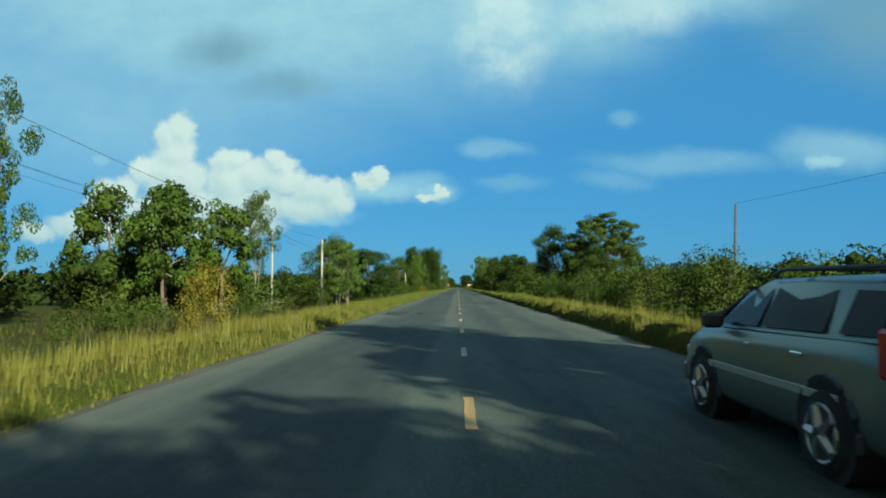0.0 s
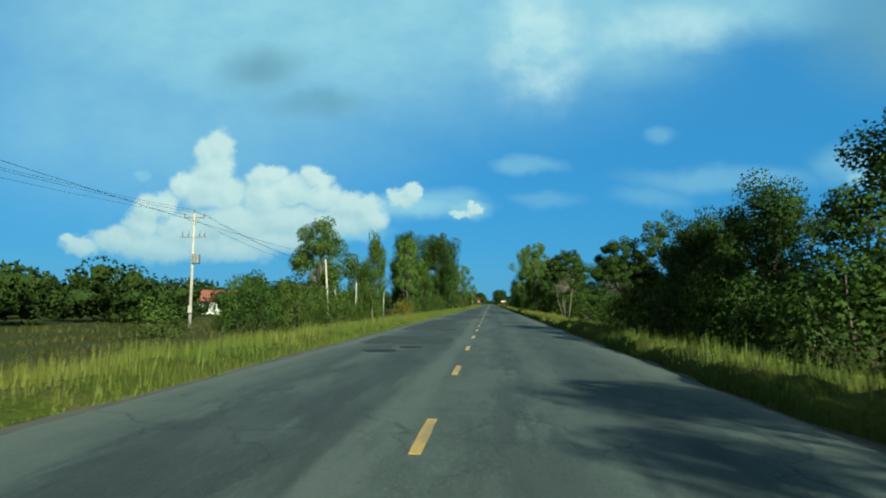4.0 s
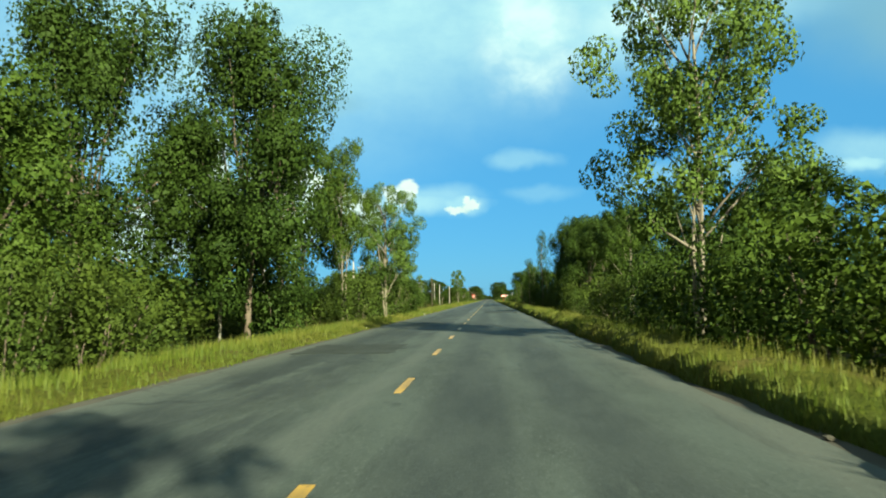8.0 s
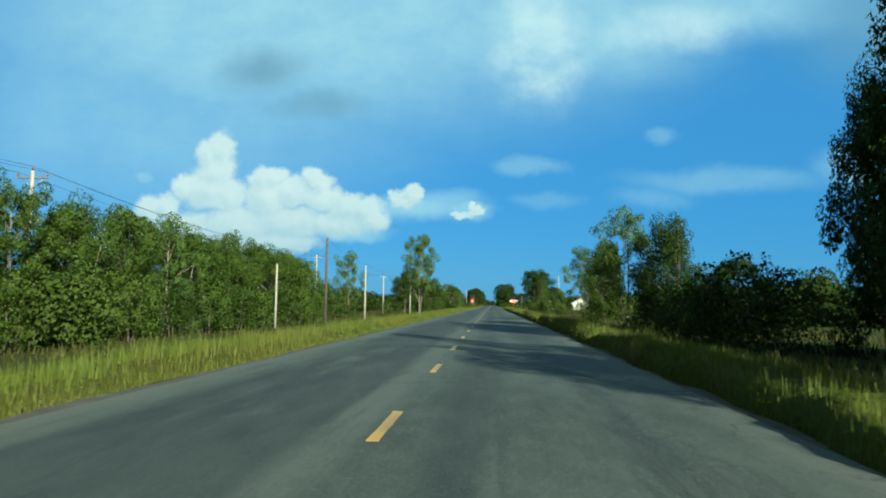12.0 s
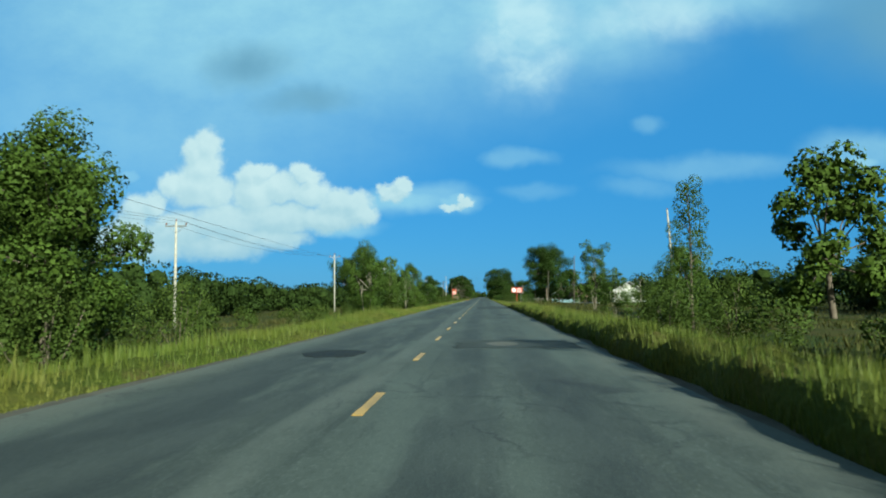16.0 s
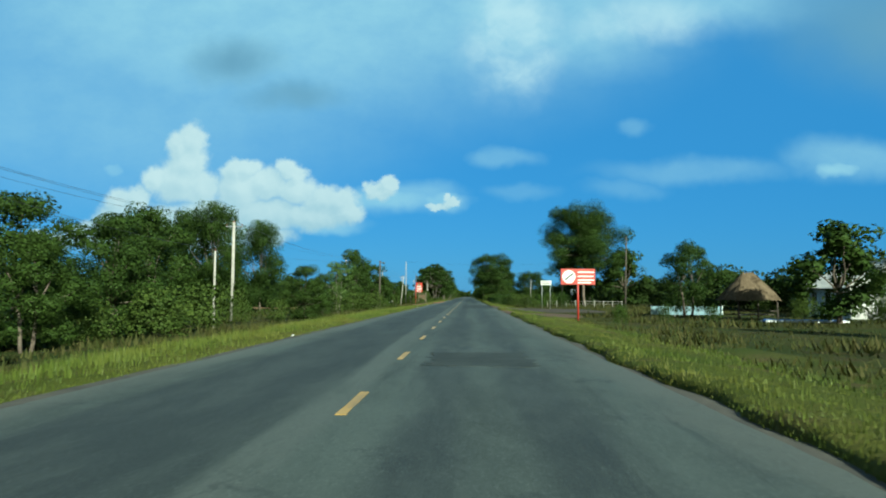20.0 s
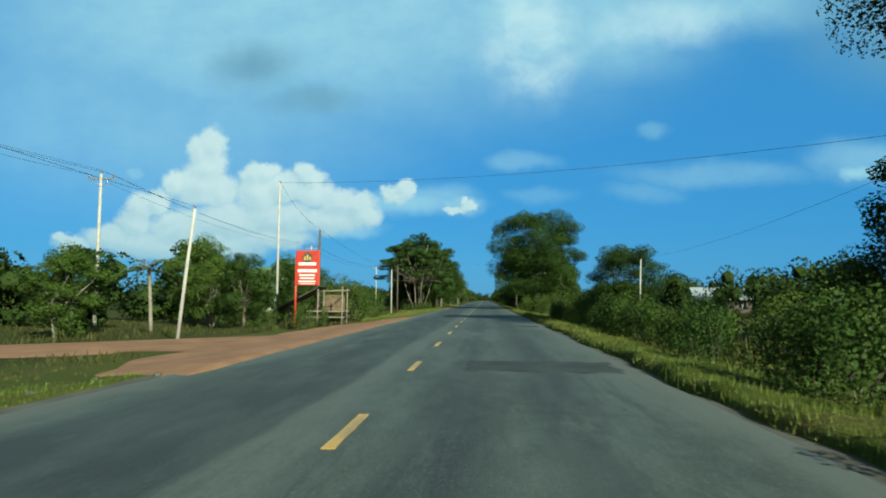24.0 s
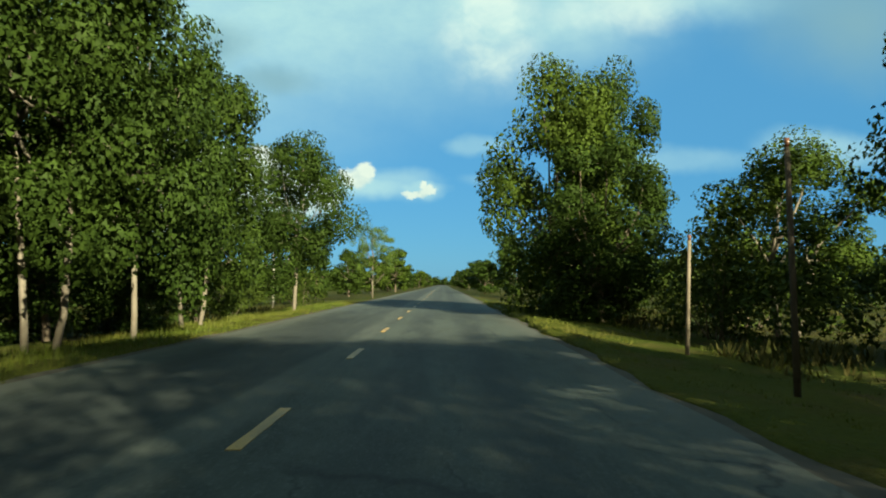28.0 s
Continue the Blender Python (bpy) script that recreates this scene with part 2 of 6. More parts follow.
def asphalt():
    m, t, p = material("asphalt")
    at = spot(t)
    n = t.nodes.new("ShaderNodeSeparateXYZ")
    wire(t, at, n.inputs[0])
    x = n.outputs[0]
    long = vec(t, "MULTIPLY", at, (1.0, 0.08, 1.0))
    drift = calc(t, "MULTIPLY", calc(t, "SUBTRACT", noise_of(t, long, 0.5, 5, 0.65), 0.5), 1.4)
    side = calc(t, "ADD", x, drift)
    # darker, tarred wheel tracks in each lane
    lane = calc(t, "ABSOLUTE", side)
    track = calc(t, "MAXIMUM", ramp(t, calc(t, "ABSOLUTE", calc(t, "SUBTRACT", lane, 1.15)), 0.15, 0.75, 1.0, 0.0), ramp(t, calc(t, "ABSOLUTE", calc(t, "SUBTRACT", lane, 2.75)), 0.15, 0.8, 1.0, 0.0))
    mottled = noise_of(t, vec(t, "MULTIPLY", at, (1.0, 0.25, 1.0)), 0.45, 6, 0.62)
    band = ramp(t, calc(t, "ABSOLUTE", calc(t, "ADD", side, 2.3)), 0.9, 1.5, 1.0, 0.0)
    runs = noise_of(t, vec(t, "MULTIPLY", at, (0.30, 0.035, 1.0)), 1.0, 3, 0.6)
    ragged = noise_of(t, vec(t, "MULTIPLY", at, (1.0, 0.16, 1.0)), 1.7, 6, 0.7)
    f = calc(t, "MULTIPLY", calc(t, "MAXIMUM", calc(t, "MULTIPLY", track, 0.85), band), ramp(t, calc(t, "MULTIPLY_ADD", runs, 0.50, calc(t, "MULTIPLY", ragged, 0.50)), 0.40, 0.50))
    colour = blend(t, ramp(t, mottled, 0.34, 0.66), (0.026, 0.034, 0.028), (0.060, 0.076, 0.065))
    blotch = ramp(t, noise_of(t, vec(t, "MULTIPLY", at, (1.0, 0.40, 1.0)), 2.6, 6, 0.75), 0.42, 0.62)
    colour = blend(t, calc(t, "MULTIPLY", blotch, 0.45), colour, (0.071, 0.087, 0.074))
    scuff = ramp(t, noise_of(t, vec(t, "MULTIPLY", at, (2.6, 0.16, 1.0)), 1.0, 6, 0.7), 0.53, 0.66)
    colour = blend(t, calc(t, "MULTIPLY", scuff, 0.60), colour, (0.014, 0.020, 0.019))
    stains = ramp(t, noise_of(t, vec(t, "MULTIPLY", at, (1.0, 0.5, 1.0)), 0.9, 6, 0.75), 0.58, 0.67)
    colour = blend(t, calc(t, "MULTIPLY", stains, 0.7), colour, (0.012, 0.017, 0.017))
    tar = blend(t, ramp(t, noise_of(t, vec(t, "MULTIPLY", at, (1.0, 0.22, 1.0)), 1.1, 6, 0.7), 0.40, 0.62), (0.009, 0.014, 0.016), (0.030, 0.038, 0.036))
    colour = blend(t, calc(t, "MULTIPLY", f, 0.88), colour, tar)
    seam = calc(t, "MULTIPLY", ramp(t, calc(t, "ABSOLUTE", calc(t, "ADD", side, 0.48)), 0.14, 0.42, 1.0, 0.0), ramp(t, ragged, 0.35, 0.55, 0.25, 0.85))
    colour = blend(t, seam, colour, (0.078, 0.090, 0.078))
    dust = ramp(t, calc(t, "ADD", calc(t, "ABSOLUTE", calc(t, "SUBTRACT", x, 0.15)), calc(t, "MULTIPLY", noise_of(t, vec(t, "MULTIPLY", at, (1.0, 0.3, 1.0)), 1.3, 5, 0.65), 1.5)), 4.45, 5.3)
    colour = blend(t, calc(t, "MULTIPLY", dust, 0.80), colour, (0.090, 0.098, 0.082))
    stone = noise_of(t, at, 55, 3, 0.6)
    colour = blend(t, ramp(t, stone, 0.38, 0.75, 0.0, 0.50), colour, (0.074, 0.093, 0.078))
    pebble = ramp(t, noise_of(t, at, 19, 5, 0.8), 0.54, 0.66)
    colour = blend(t, calc(t, "MULTIPLY", pebble, calc(t, "MULTIPLY_ADD", f, -0.45, 0.80)), colour, (0.122, 0.146, 0.128))
    pits = ramp(t, noise_of(t, at, 13, 5, 0.75), 0.56, 0.66)
    colour = blend(t, calc(t, "MULTIPLY", pits, 0.50), colour, (0.011, 0.015, 0.014))
    n = t.nodes.new("ShaderNodeTexVoronoi")
    n.feature = "DISTANCE_TO_EDGE"
    n.inputs["Scale"].default_value = 0.55
    wire(t, vec(t, "ADD", at, vec(t, "MULTIPLY", noise_of(t, at, 1.1, 4, 0.6, True), (1.2, 1.2, 0.0))), n.inputs["Vector"])
    crack = calc(t, "MULTIPLY", ramp(t, n.outputs["Distance"], 0.0, 0.016, 1.0, 0.0), ramp(t, noise_of(t, at, 0.13, 2), 0.5, 0.6))
    colour = blend(t, calc(t, "MULTIPLY", crack, 0.7), colour, (0.014, 0.018, 0.019))
    colour = blend(t, 1.0, colour, (0.86, 0.87, 0.90), "MULTIPLY")
    wire(t, colour, p.inputs["Base Color"])
    p.inputs["Roughness"].default_value, p.inputs["Specular IOR Level"].default_value = 0.80, 0.28
    bump(t, p, stone, 0.5, 0.006)
    return m


def turf(name, stops):
    """Earth under grass: tufted green, straw and bare soil at three scales."""
    m, t, p = material(name)
    at = spot(t)
    colour = blend(t, ramp(t, noise_of(t, at, 0.09, 5, 0.6), 0.38, 0.62), stops[0], stops[1])
    colour = blend(t, calc(t, "MULTIPLY", ramp(t, noise_of(t, at, 0.55, 5, 0.65), 0.48, 0.66), 0.75), colour, stops[2])
    colour = blend(t, ramp(t, noise_of(t, at, 9, 4, 0.7), 0.35, 0.75, 0.0, 0.55), colour, (stops[0][0] * 0.45, stops[0][1] * 0.45, stops[0][2] * 0.45))
    wire(t, colour, p.inputs["Base Color"])
    p.inputs["Roughness"].default_value, p.inputs["Specular IOR Level"].default_value = 0.95, 0.05
    bump(t, p, noise_of(t, at, 7, 5, 0.7), 0.8, 0.12)
    return m


def blades():
    m, t, p = material("grass_blades")
    at = spot(t)
    one = t.nodes.new("ShaderNodeNewGeometry").outputs["Random Per Island"]
    n = t.nodes.new("ShaderNodeSeparateXYZ")
    wire(t, at, n.inputs[0])
    straw = ramp(t, noise_of(t, vec(t, "MULTIPLY", at, (1.0, 0.5, 1.0)), 0.16, 4, 0.6), 0.42, 0.66)
    straw = calc(t, "MAXIMUM", calc(t, "MULTIPLY", straw, 0.7), ramp(t, n.outputs[1], 15.0, 90.0, 0.85, 0.0))
    colour = blend(t, one, (0.050, 0.080, 0.009), (0.104, 0.132, 0.020))
    colour = blend(t, straw, colour, blend(t, one, (0.098, 0.096, 0.017), (0.160, 0.147, 0.032)))
    wire(t, colour, p.inputs["Base Color"])
    p.inputs["Roughness"].default_value, p.inputs["Specular IOR Level"].default_value = 0.6, 0.2
    glow = t.nodes.new("ShaderNodeBsdfTranslucent")
    wire(t, colour, glow.inputs[0])
    mix = t.nodes.new("ShaderNodeMixShader")
    mix.inputs[0].default_value = 0.25
    wire(t, p.outputs[0], mix.inputs[1])
    wire(t, glow.outputs[0], mix.inputs[2])
    wire(t, mix.outputs[0], t.nodes["Material Output"].inputs[0])
    return m


def glass(name, tint, rough=0.10):
    m, t, p = material(name)
    p.inputs["Base Color"].default_value = (*tint, 1)
    p.inputs["Roughness"].default_value = rough
    p.inputs["Specular IOR Level"].default_value = 0.4
    return m


ASPHALT = asphalt()
GROUND = turf("rough_turf", ((0.032, 0.048, 0.011), (0.050, 0.053, 0.016), (0.060, 0.044, 0.022)))
BANK = turf("grass_bank", ((0.048, 0.066, 0.011), (0.080, 0.086, 0.017), (0.086, 0.072, 0.026)))
VERGE = turf("verge_turf", ((0.046, 0.064, 0.012), (0.074, 0.080, 0.019), (0.082, 0.058, 0.030)))
BLADES = blades()
SCRUB = foliage("field_scrub", (0.022, 0.034, 0.007), (0.066, 0.060, 0.022), 0.7, 0.15)
GRIT = plain("pale_grit", (0.046, 0.044, 0.036), (0.084, 0.079, 0.064), 0.95, 0.0, 1.2, 45, 0.7)
DIRT = plain("brown_dirt", (0.034, 0.029, 0.021), (0.066, 0.054, 0.038), 0.95, 0.0, 0.9, 30, 0.7)
EARTH = plain("dark_red_earth", (0.060, 0.040, 0.026), (0.105, 0.068, 0.042), 0.95, 0.0, 0.7, 30, 0.7)
LATERITE = plain("red_laterite", (0.135, 0.070, 0.036), (0.230, 0.128, 0.070), 0.95, 0.0, 0.7, 30, 0.7)


def worn_paint(name, low, high):
    """Road paint with chips and rubbed streaks that let the asphalt through."""
    m, t, p = material(name)
    at = spot(t)
    colour = blend(t, noise_of(t, at, 6, 4, 0.6), low, high)
    chips = ramp(t, noise_of(t, at, 9, 5, 0.7), 0.57, 0.66)
    rubbed = ramp(t, noise_of(t, vec(t, "MULTIPLY", at, (1.0, 0.3, 1.0)), 1.3, 4, 0.6), 0.48, 0.70, 0.0, 0.55)
    colour = blend(t, calc(t, "MAXIMUM", calc(t, "MULTIPLY", chips, 0.8), rubbed), colour, (0.060, 0.058, 0.040))
    wire(t, colour, p.inputs["Base Color"])
    p.inputs["Roughness"].default_value, p.inputs["Specular IOR Level"].default_value = 0.5, 0.6
    bump(t, p, chips, 0.3, 0.003)
    return m


YELLOW = worn_paint("worn_yellow_paint", (0.330, 0.195, 0.026), (0.420, 0.262, 0.044))
PATCH = plain("tar_and_dark_patch", (0.016, 0.020, 0.018), (0.040, 0.048, 0.042), 0.8, 0.0, 0.8, 22, 0.6)
TAR_HOLE = plain("old_tar_fill", (0.006, 0.009, 0.010), (0.013, 0.017, 0.016), 0.8, 0.0, 1.4, 60, 0.6)
PALE_PATCH = plain("pale_worn_patch", (0.062, 0.066, 0.058), (0.100, 0.102, 0.090), 0.85, 0.0, 1.6, 50, 0.5)
BARK = plain("grey_brown_bark", (0.075, 0.058, 0.043), (0.133, 0.111, 0.085), 0.95, 0.0, 3, 30, 0.9)
PALE_BARK = plain("pale_bark", (0.125, 0.108, 0.084), (0.200, 0.178, 0.142), 0.9, 0.0, 2, 25, 0.8)
LEAF_DEEP = foliage("deep_green_leaves", (0.011, 0.024, 0.005), (0.040, 0.070, 0.014))
LEAF_MID = foliage("mid_green_leaves", (0.018, 0.038, 0.006), (0.062, 0.098, 0.018))
LEAF_PALE = foliage("pale_green_leaves", (0.031, 0.061, 0.012), (0.092, 0.144, 0.034))
LEAF_BUSH = foliage("shrub_leaves", (0.017, 0.034, 0.007), (0.054, 0.080, 0.016))
LEAF_FAR = foliage("far_leaves", (0.011, 0.022, 0.005), (0.031, 0.051, 0.012))
LEAF_YELLOW = foliage("yellow_green_leaves", (0.058, 0.061, 0.01), (0.164, 0.139, 0.025))
CONCRETE = plain("weathered_concrete", (0.235, 0.224, 0.195), (0.350, 0.332, 0.292), 0.85, 0.0, 2, 40, 0.4)
TIMBER = plain("grey_weathered_timber", (0.048, 0.041, 0.033), (0.092, 0.078, 0.061), 0.9, 0.0, 4, 50, 0.6)
PALE_TIMBER = plain("sun_bleached_pole_wood", (0.125, 0.104, 0.078), (0.205, 0.176, 0.132), 0.85, 0.0, 4, 45, 0.5)
STEEL = plain("galvanised_steel", (0.30, 0.31, 0.31), (0.45, 0.46, 0.45), 0.45, 0.8, 5, 80, 0.1)
CABLE = plain("black_cable", (0.02, 0.02, 0.022), (0.04, 0.04, 0.042), 0.6, 0.0, 5, 50, 0.0)
CERAMIC = plain("brown_ceramic", (0.10, 0.045, 0.03), (0.18, 0.08, 0.05), 0.25, 0.0, 5, 50, 0.0)
RED = plain("signal_red_paint", (0.294, 0.023, 0.012), (0.365, 0.038, 0.020), 0.45, 0.0, 3, 40, 0.05)
WHITE = plain("white_paint", (0.481, 0.481, 0.455), (0.546, 0.546, 0.520), 0.55, 0.0, 3, 40, 0.05)
OCHRE = plain("ochre_paint", (0.403, 0.273, 0.065), (0.481, 0.338, 0.098), 0.5, 0.0, 3, 40, 0.05)
DARK = plain("dark_paint", (0.03, 0.035, 0.03), (0.06, 0.065, 0.055), 0.5, 0.0, 3, 40, 0.05)
PLASTER = plain("stained_white_plaster", (0.390, 0.390, 0.358), (0.507, 0.507, 0.474), 0.9, 0.0, 1.2, 20, 0.3)
GREEN_ROOF = plain("green_roof_sheet", (0.062, 0.108, 0.055), (0.094, 0.146, 0.075), 0.6, 0.1, 1.0, 20, 0.2)
RED_ROOF = plain("faded_red_roof", (0.143, 0.049, 0.036), (0.215, 0.078, 0.055), 0.8, 0.0, 1.0, 20, 0.4)
TIN = plain("pale_roof_sheet", (0.273, 0.299, 0.312), (0.377, 0.397, 0.403), 0.5, 0.4, 1.0, 20, 0.2)
THATCH = plain("dry_thatch", (0.066, 0.048, 0.028), (0.125, 0.095, 0.059), 0.95, 0.0, 2.5, 35, 1.0)
BLUE = plain("pale_blue_paint", (0.121, 0.210, 0.242), (0.169, 0.258, 0.282), 0.6, 0.0, 2, 30, 0.1)
DEEP_BLUE = plain("blue_tarpaulin", (0.031, 0.083, 0.250), (0.052, 0.125, 0.312), 0.5, 0.0, 2, 30, 0.2)
BODY = plain("silver_green_car_paint", (0.160, 0.183, 0.160), (0.176, 0.199, 0.176), 0.28, 0.55, 2, 200, 0.0)
TRIM = plain("beige_car_trim", (0.30, 0.29, 0.25), (0.33, 0.32, 0.28), 0.45, 0.2, 2, 100, 0.0)
RUBBER = plain("black_rubber", (0.016, 0.016, 0.017), (0.028, 0.028, 0.028), 0.85, 0.0, 6, 60, 0.3)
ALLOY = plain("silver_alloy", (0.315, 0.315, 0.308), (0.406, 0.406, 0.399), 0.35, 0.8, 5, 80, 0.0)
CHROME = plain("chrome", (0.7, 0.7, 0.7), (0.76, 0.76, 0.76), 0.15, 1.0, 5, 80, 0.0)
TINTED = glass("tinted_window", (0.008, 0.010, 0.013))
TINTED.node_tree.nodes["Principled BSDF"].inputs["IOR"].default_value = 1.18
LAMP_RED = glass("red_lamp_lens", (0.30, 0.012, 0.012), 0.12)
LAMP_CLEAR = glass("clear_lamp_lens", (0.55, 0.56, 0.56), 0.10)
GRILLE = plain("black_plastic", (0.02, 0.02, 0.022), (0.035, 0.035, 0.038), 0.6, 0.0, 5, 80, 0.1)


# ---- mesh helpers ----
def finish(name, me, mat, parent=None, label=""):
    if mat:
        me.materials.append(mat)
    ob = new(name, me)
    if parent:
        ob.parent = parent
    if label:
        ob["label"] = label
    return ob


def part(name, bm, mat, parent=None, label="", smooth=False):
    me = bpy.data.meshes.new(name)
    for f in bm.faces:
        f.smooth = smooth
    bm.to_mesh(me)
    bm.free()
    return finish(name, me, mat, parent, label)


def box_into(bm, lo, hi, bevel=0.0, turn=None):
    made = bmesh.ops.create_cube(bm, size=1.0)["verts"]
    for v in made:
        v.co = Vector([(a + b) / 2 + c * (b - a) for a, b, c in zip(lo, hi, v.co)])
    if bevel:
        edges = {e for v in made for e in v.link_edges}
        made = bmesh.ops.bevel(bm, geom=list(edges), offset=bevel, segments=1, affect="EDGES")["verts"]
    if turn is not None:
        bmesh.ops.transform(bm, matrix=turn, verts=made)
    return bm


def box(name, lo, hi, mat, parent=None, bevel=0.0, label="", turn=None):
    return part(name, box_into(bmesh.new(), lo, hi, bevel, turn), mat, parent, label)


def tube_into(bm, points, radii, sides=6, cap=True):
    """A tapered tube along points."""
    rings = []
    for i, p in enumerate(points):
        p = Vector(p)
        d = (Vector(points[min(i + 1, len(points) - 1)]) - Vector(points[max(i - 1, 0)])).normalized()
        a = d.orthogonal().normalized() if abs(d.z) < 0.95 else Vector((1, 0, 0)) - d * d.x
        a.normalize()
        b = d.cross(a)
        r = radii[i]
        rings.append([bm.verts.new(p + (a * math.cos(k * math.tau / sides) + b * math.sin(k * math.tau / sides)) * r) for k in range(sides)])
    for lower, upper in zip(rings, rings[1:]):
        for k in range(sides):
            bm.faces.new((lower[k], lower[(k + 1) % sides], upper[(k + 1) % sides], upper[k]))
    if cap:
        bm.faces.new(rings[0][::-1])
        bm.faces.new(rings[-1])
    return bm


def tube(name, points, radii, mat, parent=None, sides=8, label=""):
    return part(name, tube_into(bmesh.new(), points, radii, sides), mat, parent, label, True)


def tris(name, verts):
    """A mesh of loose triangles from an array of (n, 3, 3)."""
    n = len(verts)
    me = bpy.data.meshes.new(name)
    me.vertices.add(n * 3)
    me.vertices.foreach_set("co", np.ascontiguousarray(verts, dtype=np.float32).ravel())
    me.loops.add(n * 3)
    me.loops.foreach_set("vertex_index", np.arange(n * 3, dtype=np.int32))
    me.polygons.add(n)
    me.polygons.foreach_set("loop_start", np.arange(0, n * 3, 3, dtype=np.int32))
    me.update(calc_edges=True)
    return me


def leafy(name, verts, outwards, soft=0.72):
    """Loose leaf triangles that share the rounded shading of the tuft they belong to."""
    flat = np.cross(verts[:, 1] - verts[:, 0], verts[:, 2] - verts[:, 0])
    flat /= np.linalg.norm(flat, axis=1, keepdims=True) + 1e-12
    away = (flat * outwards).sum(1) < 0
    verts = np.where(away[:, None, None], verts[:, ::-1], verts)
    flat = np.where(away[:, None], -flat, flat)
    round_ = soft * outwards + (1 - soft) * flat
    round_ /= np.linalg.norm(round_, axis=1, keepdims=True) + 1e-12
    me = tris(name, verts)
    me.polygons.foreach_set("use_smooth", np.ones(len(verts), bool))
    me.normals_split_custom_set_from_vertices(np.repeat(round_, 3, axis=0).astype(np.float32))
    return me


def quads(name, verts):
    """A mesh of loose quads from an array of (n, 4, 3)."""
    n = len(verts)
    me = bpy.data.meshes.new(name)
    me.vertices.add(n * 4)
    me.vertices.foreach_set("co", np.ascontiguousarray(verts, dtype=np.float32).ravel())
    me.loops.add(n * 4)
    me.loops.foreach_set("vertex_index", np.arange(n * 4, dtype=np.int32))
    me.polygons.add(n)
    me.polygons.foreach_set("loop_start", np.arange(0, n * 4, 4, dtype=np.int32))
    me.update(calc_edges=True)
    return me


def thing(name, m, label, category, group="", kind=""):
    ob = new(name)
    ob.matrix_basis = m
    return tagged(ob, label, category, group, kind)


def land(x, y):
    """The height of the land beside the road."""
    if x < 0:
        z = np.interp(-x, (4.2, 5.2, 7.5, 12, 28, 60), (-0.05, -0.10, -0.42, -0.60, -1.35, -1.5))
    else:
        z = np.interp(x, (4.4, 5.6, 8.0, 14, 40), (-0.05, -0.10, -0.40, -0.45, -0.5))
    return float(z)


# ---- ground, road ----
def make_ground():
    xs = [-3600, -900, -300, -120, -60, -40, -28, -20, -15, -12, -9.5, -7.5, -6.2, -5.2, -4.2, 0, 4.4, 5.6, 6.8, 8, 10, 14, 20, 28, 40, 80, 200, 700, 3600]
    ys = [-700, -200, -60] + list(range(-20, 960, 10)) + [1000, 1100, 1300, 1700, 2500, 4300]
    verts = []
    for y in ys:
        for x in xs:
            far = min(1.0, max(0.0, (abs(x) - 5.5) / 6)) if abs(x) < 300 else 0.0
            verts.append((x, y, (land(x, y) if abs(x) > 4.3 else -0.12) + far * 0.14 * noise.noise((x * 0.21, y * 0.13, 0))))
    n = len(xs)
    faces = [(j * n + i, j * n + i + 1, (j + 1) * n + i + 1, (j + 1) * n + i) for j in range(len(ys) - 1) for i in range(n - 1)]
    me = bpy.data.meshes.new("ground")
    me.from_pydata(verts, [], faces)
    me.polygons.foreach_set("use_smooth", [True] * len(me.polygons))
    tagged(finish("ground", me, GROUND), "flat grassy land with bare soil patches beside the road", "ground", kind="structure")


def ribbon(name, left, right, y0, y1, step, z, mat, jag=0.0, seed=0.0, thick=0.10):
    """A slab along the road between two offsets, with ragged edges and some camber."""
    count = int((y1 - y0) / step) + 1
    verts, faces = [], []
    for j in range(count):
        y = y0 + j * step
        a = left + jag * noise.noise((seed, y * 0.33, 1.0)) + jag * 0.6 * noise.noise((seed, y * 1.3, 5.0))
        b = right + jag * noise.noise((seed + 9, y * 0.33, 1.0)) + jag * 0.6 * noise.noise((seed + 9, y * 1.3, 5.0))
        verts += [(a, y, z - thick), (a, y, z), ((a + b) / 2, y, z + 0.004), (b, y, z), (b, y, z - thick)]
    for j in range(count - 1):
        k = j * 5
        faces += [(k + i, k + i + 1, k + i + 6, k + i + 5) for i in range(4)]
    me = bpy.data.meshes.new(name)
    me.from_pydata(verts, [], [f[::-1] for f in faces])
    return finish(name, me, mat)


make_ground()
road = tagged(ribbon("road", -4.52, 4.85, -90, 1700, 0.6, 0.0, ASPHALT, 0.07, 3.0), "worn grey two-lane asphalt road with tar patches", "road", kind="structure")
for k, (a, b) in enumerate(((-4.92, -4.3), (4.6, 5.25))):
    tagged(ribbon("gravel_shoulder", a, b, -60, 1000, 0.6, -0.030, GRIT, 0.16, 11.0 + 7 * k), "pale gritty road shoulder of gravel and dust", "shoulder", kind="structure")

for k, (a, b) in enumerate(((-11.5, -4.9), (5.3, 12.0))):
    verts, faces = [], []
    for j in range(190):
        y = -40 + j * 5
        for i in range(5):
            x = a + (b - a) * i / 4 + (0.4 * noise.noise((i * 3.0 + k, y * 0.2, 4.0)) if i in (0, 4) else 0)
            far = min(1.0, max(0.0, (abs(x) - 5.5) / 6))
            verts.append((x, y, land(x, y) + 0.05 + far * 0.10 * noise.noise((x * 0.21, y * 0.13, 0))))
    for j in range(189):
        faces += [(j * 5 + i, j * 5 + i + 1, j * 5 + i + 6, j * 5 + i + 5) for i in range(4)]
    me = bpy.data.meshes.new("verge")
    me.from_pydata(verts, [], faces)
    tagged(finish("verge", me, VERGE), "grassy sloping verge beside the road", "verge", kind="structure")

PERIOD, DASH = 7.5, 2.05


